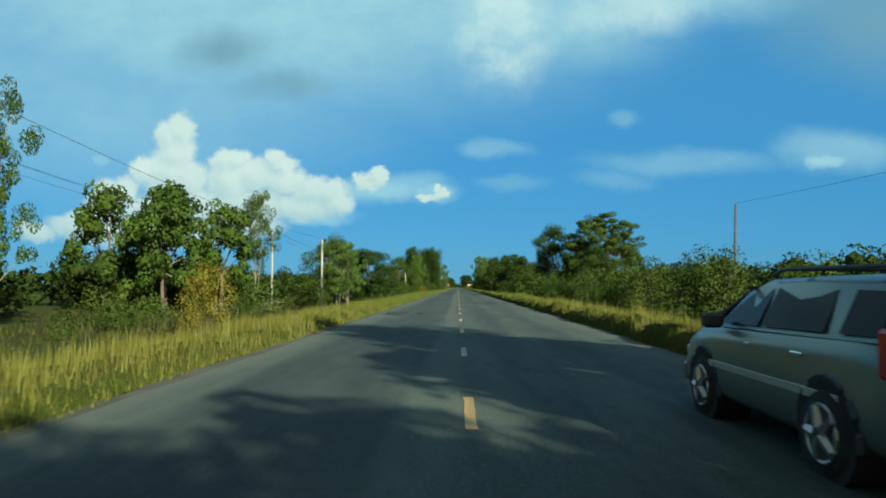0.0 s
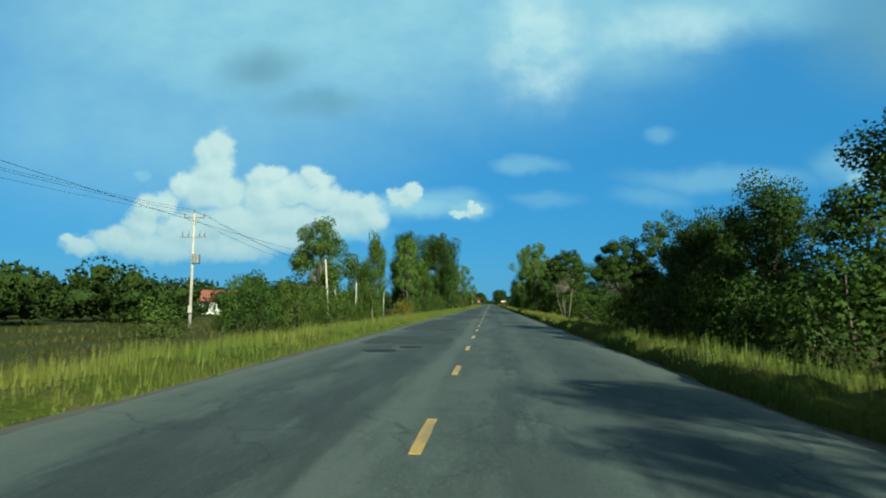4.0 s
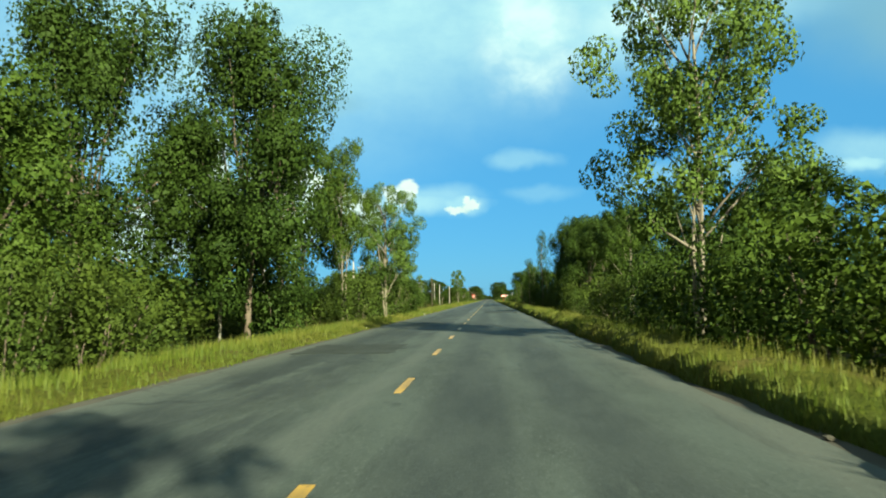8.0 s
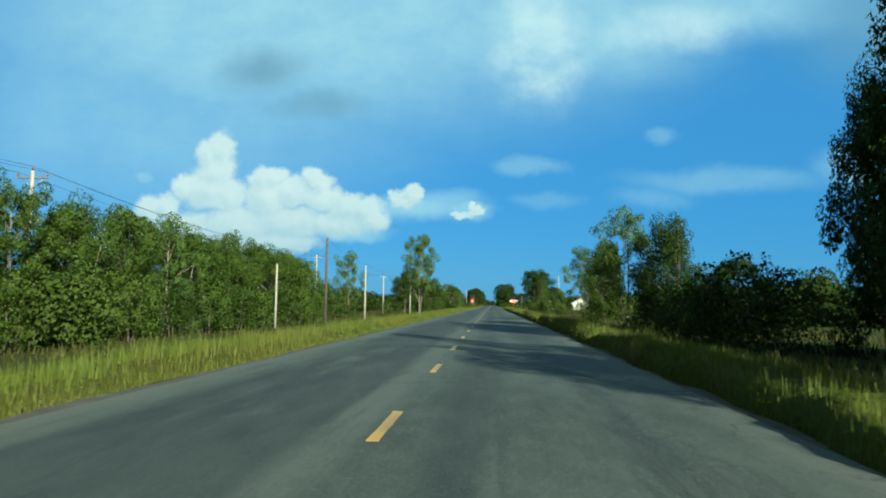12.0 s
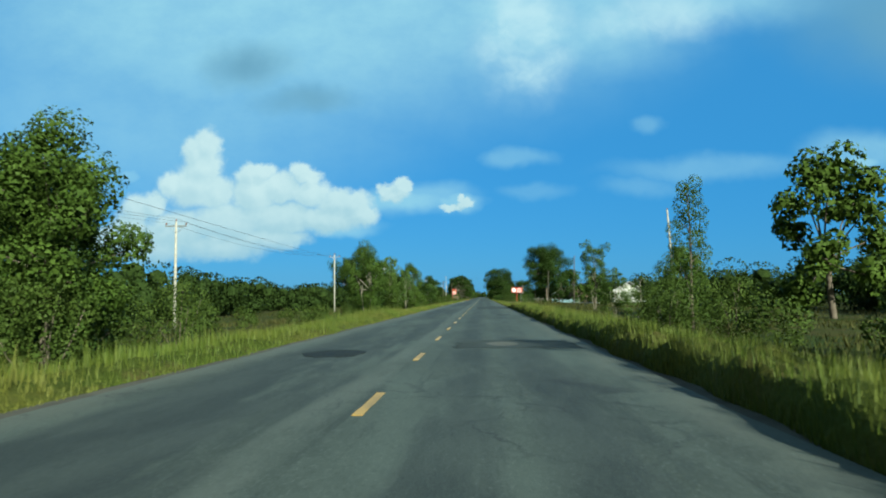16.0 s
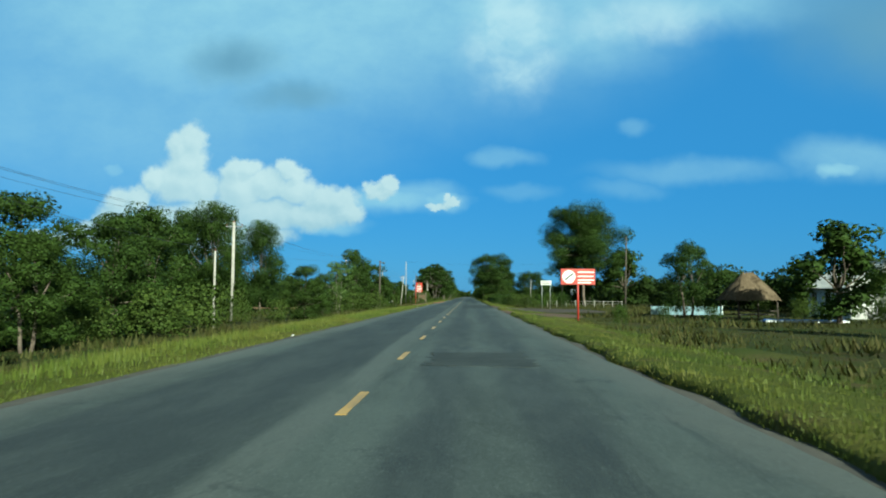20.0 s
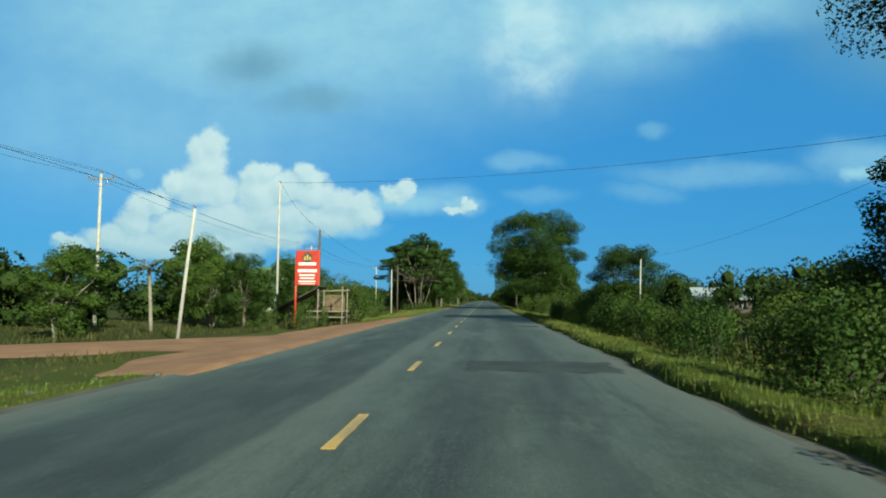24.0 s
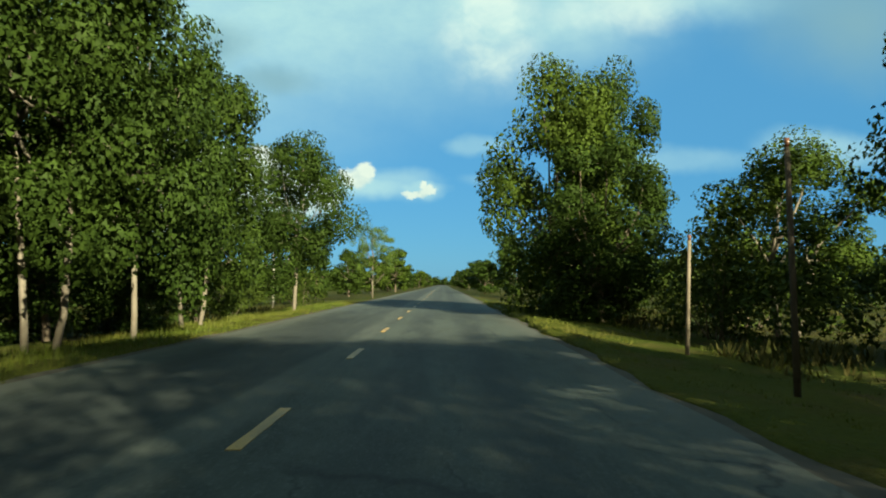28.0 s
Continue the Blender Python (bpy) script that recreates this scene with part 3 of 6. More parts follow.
def make_dashes():
    shapes = []
    for s in range(4):
        rnd = random.Random(s)
        bm = bmesh.new()
        steps = 6
        ring = [bm.verts.new((-0.065 + rnd.uniform(-0.008, 0.008), -DASH * k / steps, 0.0)) for k in range(steps + 1)]
        ring += [bm.verts.new((0.065 + rnd.uniform(-0.008, 0.008), -DASH * k / steps, 0.0)) for k in range(steps, -1, -1)]
        face = bm.faces.new(ring)
        top = bmesh.ops.extrude_face_region(bm, geom=[face])["geom"]
        bmesh.ops.translate(bm, verts=[v for v in top if isinstance(v, bmesh.types.BMVert)], vec=(0, 0, 0.012))
        bmesh.ops.recalc_face_normals(bm, faces=bm.faces[:])
        me = bpy.data.meshes.new("lane_dash")
        bm.to_mesh(me)
        bm.free()
        me.materials.append(YELLOW)
        shapes.append(me)
    for n in range(-8, 160):
        ob = new("lane_dash", shapes[n % 4])
        ob.parent = road
        ob.location = (0, n * PERIOD, 0.0)


make_dashes()


def road_patch(x0, x1, y0, y1, mat, label, name="dark_patch", seed=0):
    """A ragged-edged patch laid on the road."""
    rnd = random.Random(seed + int(y0 * 7))
    bm = bmesh.new()
    pts = []
    n = 15
    for k in range(n):
        pts.append((x0 + (x1 - x0) * k / n, y0 + rnd.uniform(-0.16, 0.16)))
    for k in range(n):
        pts.append((x1 + rnd.uniform(-0.14, 0.14), y0 + (y1 - y0) * k / n))
    for k in range(n):
        pts.append((x1 + (x0 - x1) * k / n, y1 + rnd.uniform(-0.16, 0.16)))
    for k in range(n):
        pts.append((x0 + rnd.uniform(-0.14, 0.14), y1 + (y0 - y1) * k / n))
    face = bm.faces.new([bm.verts.new((x, y, 0.0)) for x, y in pts])
    top = bmesh.ops.extrude_face_region(bm, geom=[face])["geom"]
    bmesh.ops.translate(bm, verts=[v for v in top if isinstance(v, bmesh.types.BMVert)], vec=(0, 0, 0.009))
    bmesh.ops.recalc_face_normals(bm, faces=bm.faces[:])
    return part(name, bm, mat, road, label)


def round_patch(x, y, a, b, mat, label, name="pothole_fill"):
    rnd = random.Random(int(x * 31 + y * 17))
    bm = bmesh.new()
    face = bm.faces.new([bm.verts.new((x + a * math.cos(k * math.tau / 18) * rnd.uniform(0.8, 1.1), y + b * math.sin(k * math.tau / 18) * rnd.uniform(0.8, 1.1), 0.0)) for k in range(18)])
    top = bmesh.ops.extrude_face_region(bm, geom=[face])["geom"]
    bmesh.ops.translate(bm, verts=[v for v in top if isinstance(v, bmesh.types.BMVert)], vec=(0, 0, 0.010))
    bmesh.ops.recalc_face_normals(bm, faces=bm.faces[:])
    return part(name, bm, mat, road, label)


# ---- trees and shrubs ----
class Plant:
    """Trunk and limbs in one bmesh, leaves in one array."""

    def __init__(self, seed):
        self.rnd = random.Random(seed)
        self.gen = np.random.default_rng(seed)
        self.wood = bmesh.new()
        self.leaves = []
        self.outwards = []

    def limb(self, a, b, r0, r1, bend=0.12, sides=5):
        a, b = Vector(a), Vector(b)
        span = (b - a).length
        pts, radii = [], []
        sway = [Vector([self.rnd.uniform(-bend, bend) * span for _ in range(3)]) for _ in range(2)]
        for k in range(5):
            f = k / 4
            pts.append(a.lerp(b, f) + sway[0] * math.sin(f * math.pi) * 0.6 + sway[1] * math.sin(f * math.tau) * 0.3)
            radii.append(r0 + (r1 - r0) * f)
        tube_into(self.wood, pts, radii, sides)

    def clump(self, centre, radius, count, size, flat=0.8, droop=0.0):
        """Leaves lying round a small mass, faces outwards and up, so that it has a lit and a shaded side."""
        g = self.gen
        d = g.normal(size=(count, 3))
        d /= np.linalg.norm(d, axis=1, keepdims=True)
        p = np.array(centre) + d * (radius * (0.62 + 0.42 * g.random((count, 1)) ** 0.6)) * np.array((1, 1, flat))
        face = d + g.normal(size=(count, 3)) * 0.50 + np.array((0, 0, 0.30))
        face /= np.linalg.norm(face, axis=1, keepdims=True)
        along = np.cross(face, g.normal(size=(count, 3))) + np.array((0, 0, -0.15 - droop))
        along /= np.linalg.norm(along, axis=1, keepdims=True) + 1e-9
        across = np.cross(face, along)
        across /= np.linalg.norm(across, axis=1, keepdims=True) + 1e-9
        self.outwards.append(d)
        s = size * g.uniform(0.6, 1.3, (count, 1))
        w = s * 0.30
        mid = p + face * s * 0.06
        self.leaves.append(np.stack([p - along * s * 0.5, mid + across * w, p + along * s * 0.5, mid - across * w], axis=1))


KINDS = {}


def plant_meshes(key, p, bark, leaf):
    wood = bpy.data.meshes.new("trunk")
    for f in p.wood.faces:
        f.smooth = True
    p.wood.to_mesh(wood)
    p.wood.free()
    wood.materials.append(bark)
    q = np.concatenate(p.leaves)
    if key == "palm":
        crown = quads("crown", q)
    else:
        back, wide = (q[:, 2] - q[:, 0]) * 0.25, (q[:, 1] - q[:, 3]) * 0.22
        crown = leafy("crown", np.stack([q[:, 1] - back + wide, q[:, 2], q[:, 3] - back - wide], axis=1), np.concatenate(p.outwards))
    crown.materials.append(leaf)
    KINDS.setdefault(key, []).append((wood, crown))


def round_tree(key, seed, leaf, bark, base=0.26, wide=0.92, lobes=13, per=215, size=0.165, flat=0.85, stems=1, big=(1.2, 2.0), subs=7, inner=0.75, stout=1.0, taper=1.7):
    """A forked tree 10 m high with a crown 4 m in radius, made of lobes that are made of tufts."""
    p = Plant(seed)
    r = p.rnd
    heads = []
    for s in range(stems):
        a = math.tau * s / stems + r.uniform(0, 1)
        foot = (0.0, 0.0, -0.5) if stems == 1 else (0.35 * math.cos(a), 0.35 * math.sin(a), -0.5)
        lean = 0.25 if stems == 1 else 0.9
        heads.append((lean * math.cos(a), lean * math.sin(a), 10 * base + 1.6))
        p.limb(foot, heads[-1], 0.22 * stout / stems ** 0.5, 0.14 * stout / stems ** 0.5, 0.05, 7)
    if taper < 1.7:
        for k in range(14):
            p.clump((r.gauss(0, 1.1), r.gauss(0, 1.1), 10 * base + 1.6 + r.gauss(0.3, 0.7)), r.uniform(0.5, 0.9), int(per * 0.8), size * 1.2, flat)
    for k in range(lobes):
        f = (k + 0.5) / lobes
        rad = r.uniform(*big)
        z = 10 * base + (9.9 - 10 * base) * f ** 0.85 - rad * 0.55
        q = f
        reach = max(0.0, 4 * wide * math.sqrt(max(0.06, 1 - (taper * q - 0.72) ** 2)) * r.uniform(inner, 1.05) - rad * 0.75)
        a = k * 2.39996 + r.uniform(-0.5, 0.5)
        c = Vector((reach * math.cos(a), reach * math.sin(a), z))
        p.limb(r.choice(heads), c, 0.09 * stout, 0.02 * stout, 0.10)
        p.clump(c, rad * 0.72, 80 if size > 0.3 else 160, 0.34 if size > 0.3 else size * 1.5, flat)
        for j in range(subs):
            d = Vector((r.gauss(0, 1), r.gauss(0, 1), r.gauss(0.25, 0.9))).normalized()
            t = r.uniform(0.42, 0.62) * rad
            p.clump(c + d * rad * r.uniform(0.45, 0.75), t, int(per * t * 1.25), size, flat)
    plant_meshes(key, p, bark, leaf)


def airy_tree(key, seed, leaf, bark, base=0.42, wide=0.9, clumps=30, per=215, size=0.150, spread=1.0, top=0.97):
    """A thin-crowned tree: straight stem, rising limbs, open tufts of leaf with sky between."""
    p = Plant(seed)
    r = p.rnd
    stem = (r.uniform(-0.4, 0.4), r.uniform(-0.4, 0.4), 8.4)
    p.limb((0, 0, -0.5), stem, 0.12, 0.035, 0.03, 7)
    if r.random() < 0.7:
        p.limb((0.1, 0, -0.4), (r.uniform(0.5, 1.2), r.uniform(-0.8, 0.8), 6.2), 0.075, 0.03, 0.04, 6)
    for k in range(clumps):
        f = k / (clumps - 1)
        z = 10 * base + (10 * top - 10 * base) * f
        reach = 4 * wide * spread * (0.35 + 0.65 * math.sin(math.pi * (0.18 + 0.74 * f))) * r.uniform(0.25, 0.95)
        a = k * 2.39996 + r.uniform(-0.6, 0.6)
        c = (stem[0] * f + reach * math.cos(a), stem[1] * f + reach * math.sin(a), z)
        rad = r.uniform(0.7, 1.25)
        for j in range(3):
            o = Vector((r.gauss(0, 1), r.gauss(0, 1), r.gauss(0, 0.8))).normalized() * rad * 0.6
            p.clump(Vector(c) + o, rad * 0.55, int(per * rad * 0.62), size, 0.8, 0.3)
        if k % 2 == 0:
            p.limb((stem[0] * f * 0.8, stem[1] * f * 0.8, max(1.5, z - 2.2)), c, 0.042, 0.012, 0.08)
    plant_meshes(key, p, bark, leaf)


def flat_tree(key, seed, leaf, bark):
    """Several stems fanning out to a flat, layered crown."""
    p = Plant(seed)
    r = p.rnd
    for k in range(66):
        a, f = k * 2.39996, math.sqrt((k + 0.5) / 66)
        z = 8.9 - 2.6 * f ** 2 + r.uniform(-3.2, 0.7)
        c = (3.5 * f * math.cos(a), 3.5 * f * math.sin(a), z)
        rad = r.uniform(0.75, 1.2)
        for j in range(3):
            o = Vector((r.gauss(0, 1), r.gauss(0, 1), r.gauss(0, 0.4))).normalized() * rad * 0.65
            p.clump(Vector(c) + o, rad * 0.5, int(170 * rad), 0.150, 0.6)
        if k % 2 == 0 or f > 0.7:
            p.limb((0.9 * math.cos(a) * f, 0.9 * math.sin(a) * f, 3.6 + r.uniform(-0.5, 0.5)), c, 0.032, 0.010, 0.12)
    for k in range(5):
        a = k * math.tau / 5
        p.limb((0.35 * math.cos(a), 0.35 * math.sin(a), -0.5), (1.5 * math.cos(a + 0.3), 1.5 * math.sin(a + 0.3), 5.4), 0.046, 0.026, 0.10, 6)
    plant_meshes(key, p, bark, leaf)


def slim_tree(key, seed, leaf, bark):
    p = Plant(seed)
    r = p.rnd
    p.limb((0, 0, -0.5), (0.1, 0.1, 9.5), 0.16, 0.03, 0.02, 6)
    for k in range(26):
        f = k / 25
        z, a = 1.2 + 8.5 * f, k * 2.39996
        reach = 3.0 * (1 - 0.75 * f) * r.uniform(0.3, 0.9)
        rad = r.uniform(0.7, 1.2) * (1.15 - 0.5 * f)
        c = (reach * math.cos(a), reach * math.sin(a), z)
        p.clump(c, rad, int(360 * rad), 0.150, 0.9)
        if k % 3 == 0:
            p.limb((0, 0, z - 0.8), c, 0.05, 0.015, 0.05)
    plant_meshes(key, p, bark, leaf)


def shrub(key, seed, leaf, bark, per=190, size=0.130):
    """A thicket 3 m high and 2 m in radius, leafy to the ground."""
    p = Plant(seed)
    r = p.rnd
    for k in range(17):
        a, f = k * 2.39996, (k + 0.5) / 17
        z = 0.35 + 2.35 * f
        reach = 1.7 * math.sqrt(max(0.06, 1 - (1.35 * f - 0.45) ** 2)) * r.uniform(0.35, 1.0)
        c = (reach * math.cos(a), reach * math.sin(a), z)
        p.clump(c, r.uniform(0.5, 0.85), per, size, 0.9)
        if k % 3 == 0:
            p.limb((0.2 * math.cos(a), 0.2 * math.sin(a), -0.3), c, 0.035, 0.012, 0.10, 4)
    plant_meshes(key, p, bark, leaf)


def palm_meshes(key, seed):
    p = Plant(seed)
    r = p.rnd
    p.limb((0, 0, -0.5), (0.3, 0.1, 7.6), 0.17, 0.12, 0.03, 8)
    for k in range(17):
        a, up = k * 2.39996, r.uniform(0.3, 1.7)
        d = Vector((math.cos(a), math.sin(a), 0)) * (1.1 - 0.35 * up)
        pts = [Vector((0.3, 0.1, 7.6)) + d * (3.0 * f) + Vector((0, 0, up * 2.2 * f - 2.6 * f * f)) for f in (0, 0.25, 0.5, 0.75, 1)]
        tube_into(p.wood, pts, [0.04, 0.035, 0.03, 0.02, 0.008], 4)
        side = d.cross(Vector((0, 0, 1)))
        rows = []
        for i in range(40):
            f = 0.12 + 0.86 * i / 39
            base = pts[min(3, int(f * 4))].lerp(pts[min(4, int(f * 4) + 1)], f * 4 - min(3, int(f * 4)))
            for s in (-1, 1):
                tip = base + side * s * 0.62 * math.sin(math.pi * (0.15 + 0.8 * f)) + d * 0.28 + Vector((0, 0, -0.25))
                rows.append([base, base.lerp(tip, 0.5) + d * 0.03, tip, base.lerp(tip, 0.5) - d * 0.03])
        p.leaves.append(np.array([[list(v) for v in q] for q in rows]))
    plant_meshes(key, p, PALE_BARK, LEAF_MID)


def make_kinds():
    round_tree("dense", 1, LEAF_MID, BARK, 0.24, 0.95)
    round_tree("dense", 2, LEAF_MID, BARK, 0.20, 1.0, 12)
    round_tree("dense", 17, LEAF_MID, BARK, 0.22, 0.95, 14)
    round_tree("dark", 3, LEAF_DEEP, BARK, 0.14, 1.0, 15)
    round_tree("dark", 4, LEAF_DEEP, BARK, 0.18, 1.0, 14)
    round_tree("dark", 18, LEAF_DEEP, BARK, 0.10, 1.0, 16)
    round_tree("full", 22, LEAF_MID, BARK, 0.08, 1.05, 17, 225)
    round_tree("full", 23, LEAF_MID, BARK, 0.10, 1.05, 16, 225)
    round_tree("great", 31, LEAF_MID, BARK, 0.16, 1.05, 22, 210, 0.150, big=(1.1, 1.9), subs=8, inner=0.35, stout=0.6)
    round_tree("great", 32, LEAF_DEEP, BARK, 0.14, 1.05, 24, 270, 0.120, big=(1.1, 1.8), subs=8, inner=0.4, stout=0.6, taper=1.4)
    # deep leaves put the shade on this mid-green crown into its colour
    round_tree("high", 34, LEAF_DEEP, BARK, 0.26, 1.05, 25, 480, 0.095, big=(1.0, 1.7), subs=9, inner=0.5, stout=0.6, taper=1.45)
    round_tree("dome", 35, LEAF_DEEP, BARK, 0.34, 1.05, 42, 440, 0.085, big=(0.9, 1.6), subs=9, inner=0.15, stout=0.6, taper=1.3)
    round_tree("grove", 36, LEAF_DEEP, PALE_BARK, 0.32, 1.0, 15, stems=2, stout=0.7)
    round_tree("grove", 37, LEAF_DEEP, PALE_BARK, 0.28, 1.0, 17, 235, 0.150, stout=0.55)
    round_tree("broad", 5, LEAF_DEEP, BARK, 0.24, 1.05, 13, stems=2)
    round_tree("broad", 6, LEAF_MID, PALE_BARK, 0.20, 1.05, 13, stems=3)
    round_tree("distant", 19, LEAF_MID, BARK, 0.16, 1.0, 12, 70, 0.42, subs=5)
    round_tree("distant", 21, LEAF_DEEP, BARK, 0.14, 1.0, 12, 70, 0.42, subs=5)
    airy_tree("airy", 7, LEAF_PALE, PALE_BARK, 0.30, 0.9)
    airy_tree("airy", 8, LEAF_PALE, PALE_BARK, 0.34, 0.95)
    airy_tree("airy", 9, LEAF_MID, PALE_BARK, 0.26, 0.9, 32, 215, 0.160)
    airy_tree("tall", 10, LEAF_PALE, PALE_BARK, 0.36, 0.9, 46, 330, 0.125)
    airy_tree("tall", 11, LEAF_MID, PALE_BARK, 0.42, 0.85, 40, 230, 0.150)
    flat_tree("flat", 12, LEAF_MID, PALE_BARK)
    flat_tree("flat", 13, LEAF_DEEP, PALE_BARK)
    slim_tree("slim", 14, LEAF_MID, BARK)
    slim_tree("slim", 15, LEAF_DEEP, BARK)
    for s in range(3):
        shrub("bush", 20 + s, LEAF_BUSH, BARK)
    shrub("dim_bush", 24, LEAF_DEEP, BARK)
    shrub("dim_bush", 25, LEAF_MID, BARK)
    shrub("yellow_bush", 26, LEAF_YELLOW, BARK)
    shrub("thicket", 27, LEAF_BUSH, BARK, 90, 0.20)
    shrub("thicket", 28, LEAF_BUSH, BARK, 90, 0.20)
    palm_meshes("palm", 30)


LABELS = {
    "dense": ("leafy green roadside tree with a lumpy crown", "tree"),
    "dark": ("dense dark green tree with foliage close to the ground", "tree"),
    "distant": ("leafy green tree of the avenue far ahead", "tree"),
    "full": ("big full-crowned green tree leafy down to the verge", "tree"),
    "great": ("great leafy green tree with a wide lumpy crown", "tree"),
    "high": ("tall dark tree with a clear trunk and spreading crown", "tree"),
    "dome": ("huge dark tree with a wide flat-topped dome of leaves", "tree"),
    "grove": ("pale-stemmed tree with a dark green crown", "tree"),
    "broad": ("round broad-crowned tree with dark green leaves", "tree"),
    "airy": ("thin pale-barked tree with an open light green crown", "tree"),
    "tall": ("tall pale-stemmed tree with airy tufts of leaves", "tree"),
    "flat": ("several-stemmed tree with a flat layered green crown", "tree"),
    "slim": ("narrow upright tree leafy from foot to tip", "tree"),
    "bush": ("leafy green shrub in the roadside thicket", "shrub"),
    "dim_bush": ("dark green shrub under the roadside trees", "shrub"),
    "yellow_bush": ("shrub with yellow-green leaves in the verge", "shrub"),
    "palm": ("coconut palm with arching feathery fronds", "palm tree"),
}
SIZES = {"bush": (3.0, 2.0), "dim_bush": (3.0, 2.0), "yellow_bush": (3.0, 2.0), "slim": (10.0, 3.0), "palm": (9.0, 3.0)}
PLANTED = random.Random(77)
make_kinds()


def tree(kind, x, y, h, r, which=None, coarse=False):
    choice = KINDS["distant" if coarse or abs(x) > 28 and kind in ("dense", "dark", "broad", "full") else kind]
    wood, crown = choice[(which if which is not None else PLANTED.randrange(len(choice))) % len(choice)]
    high, wide = SIZES.get(kind, (10.0, 4.0))
    label, category = LABELS[kind]
    name = "shrub" if category == "shrub" else "palm_tree" if kind == "palm" else "tree"
    low = land(x, y)
    m = pose(x, y, low, 0, 0, PLANTED.uniform(0, 360)) @ Matrix.Diagonal((r / wide, r / wide, (h - low) / high, 1))
    ob = thing(name, m, label, category, "roadside shrubs" if name == "shrub" else "roadside trees")
    for n, me in (("trunk" if name != "shrub" else "stem", wood), ("crown", crown)):
        new(n, me).parent = ob
    return ob


# first stretch; tall trees beside the overtaken car shade the road
for x, y, h in ((11.6, -2.5, 15.0), (16.4, -11.0, 16.5), (10.6, -25.0, 15.5), (16.0, -34.0, 16.0), (10.8, -40.0, 15.5), (22.0, -20.0, 17.0)):
    tree("full", x, y, h, 4.5, coarse=True)
for x, y, h, r in ((10.7, -14.6, 11.8, 3.6), (12.6, -10.6, 12.0, 3.4), (10.7, -19.6, 13.4, 3.4)):
    tree("full", x, y, h, r, coarse=True)
tree("airy", -30.8, 42, 14.5, 3.6, 2)
tree("dark", -33, 74, 12.5, 4.5)
tree("dense", -37, 84, 14.5, 6.0)
tree("dark", -30, 84, 12.0, 5.0)
tree("dense", -42, 78, 13.5, 5.0)
tree("tall", -27, 88, 13.5, 3.4, 1)
tree("yellow_bush", -11.2, 28, 2.4, 1.3)
tree("airy", -8.8, 52, 4.9, 1.9, 0)
tree("airy", -10.7, 58, 5.2, 2.1, 2)
tree("dark", -10.0, 74, 5.6, 3.7)
tree("broad", -15.5, 80, 7.6, 4.0)
tree("dark", -12.5, 77, 5.6, 2.8)
tree("flat", 20.5, 95, 12.3, 5.6)
tree("dark", 14.8, 104, 11.0, 4.4)
tree("dark", 20, 110, 9.5, 4.5)
tree("broad", 24.5, 100, 8.2, 4.0)
tree("dark", 17, 84, 6.5, 3.4)
# second stretch
tree("dense", -15.6, 174.5, 9.2, 3.9)
tree("dense", -11.7, 183, 8.6, 1.8)
tree("dim_bush", -15.5, 158, 2.8, 2.2)
tree("dim_bush", -18.5, 163, 3.2, 2.6)
tree("bush", -14.2, 167.5, 3.0, 2.2)
tree("dim_bush", -20.5, 170, 3.6, 2.8)
tree("bush", -12.8, 162, 2.0, 1.6)
tree("airy", -17.5, 185, 7.0, 2.4)
tree("flat", 7.9, 148.5, 5.6, 1.9)
tree("airy", 9.7, 147.5, 6.0, 2.3)
tree("broad", 11.8, 146.5, 5.9, 2.6)
tree("airy", 12.2, 143, 5.6, 2.5)
tree("dim_bush", 9.6, 143.0, 3.0, 2.0)
tree("dim_bush", 10.8, 139.0, 3.2, 2.2)
# next three are added, out of close view, to cast shade on the verge
tree("dark", 9.8, 140.6, 5.4, 2.2)
tree("dark", 10.9, 136.4, 6.2, 2.6)
tree("dark", 12.4, 129.5, 7.4, 3.4)
tree("dark", 10.6, 144.2, 5.0, 2.0)
tree("dim_bush", 7.9, 147.4, 2.4, 1.5)
tree("dark", 23, 205, 5.6, 3.0)
tree("dark", 20, 225, 9.8, 4.5)
tree("dark", 26, 232, 10.0, 5.0)
tree("tall", 7.5, 215.5, 10.6, 3.0, 0)
tree("flat", 11.3, 207.6, 9.8, 3.5, 1)
tree("broad", 11.5, 223, 4.8, 3.0)
for x, y, h, r in ((7.7, 213.6, 4.2, 2.0), (9.7, 213.6, 4.0, 2.2), (8.2, 218.5, 4.6, 2.4), (12.6, 217.0, 3.4, 2.4)):
    tree("bush", x, y, h, r)
tree("airy", 20.5, 215, 6.2, 2.2)
tree("broad", 21, 205, 5.9, 2.6)
tree("tall", 8.2, 249, 12.6, 4.2, 0)
tree("dim_bush", 8.6, 247.0, 3.6, 2.2)
tree("dim_bush", 10.4, 250.5, 4.6, 2.8)
tree("dark", 16.5, 264, 8.6, 3.8)
tree("great", -17.2, 257, 17.0, 5.8, 1)
tree("great", -10.6, 260.5, 17.0, 5.6, 1)
tree("dark", -19.5, 274, 14.5, 4.4)
tree("dense", -13.0, 246, 9.0, 3.4)
tree("airy", -25, 212, 7.8, 3.0, 2)
tree("airy", -20.5, 218, 7.4, 3.4)
tree("yellow_bush", -10.6, 200, 1.7, 1.6)
tree("tall", -13.8, 230, 12.3, 3.1, 0)
tree("broad", -23, 238, 8.8, 2.6)
tree("tall", -7.0, 283.5, 10.9, 4.0, 0)
tree("tall", -9.3, 276.7, 13.0, 2.9, 1)
tree("bush", -7.6, 274.5, 3.4, 2.4)
tree("bush", -8.4, 279.5, 3.8, 2.6)
tree("bush", -7.6, 285.6, 4.2, 2.3)
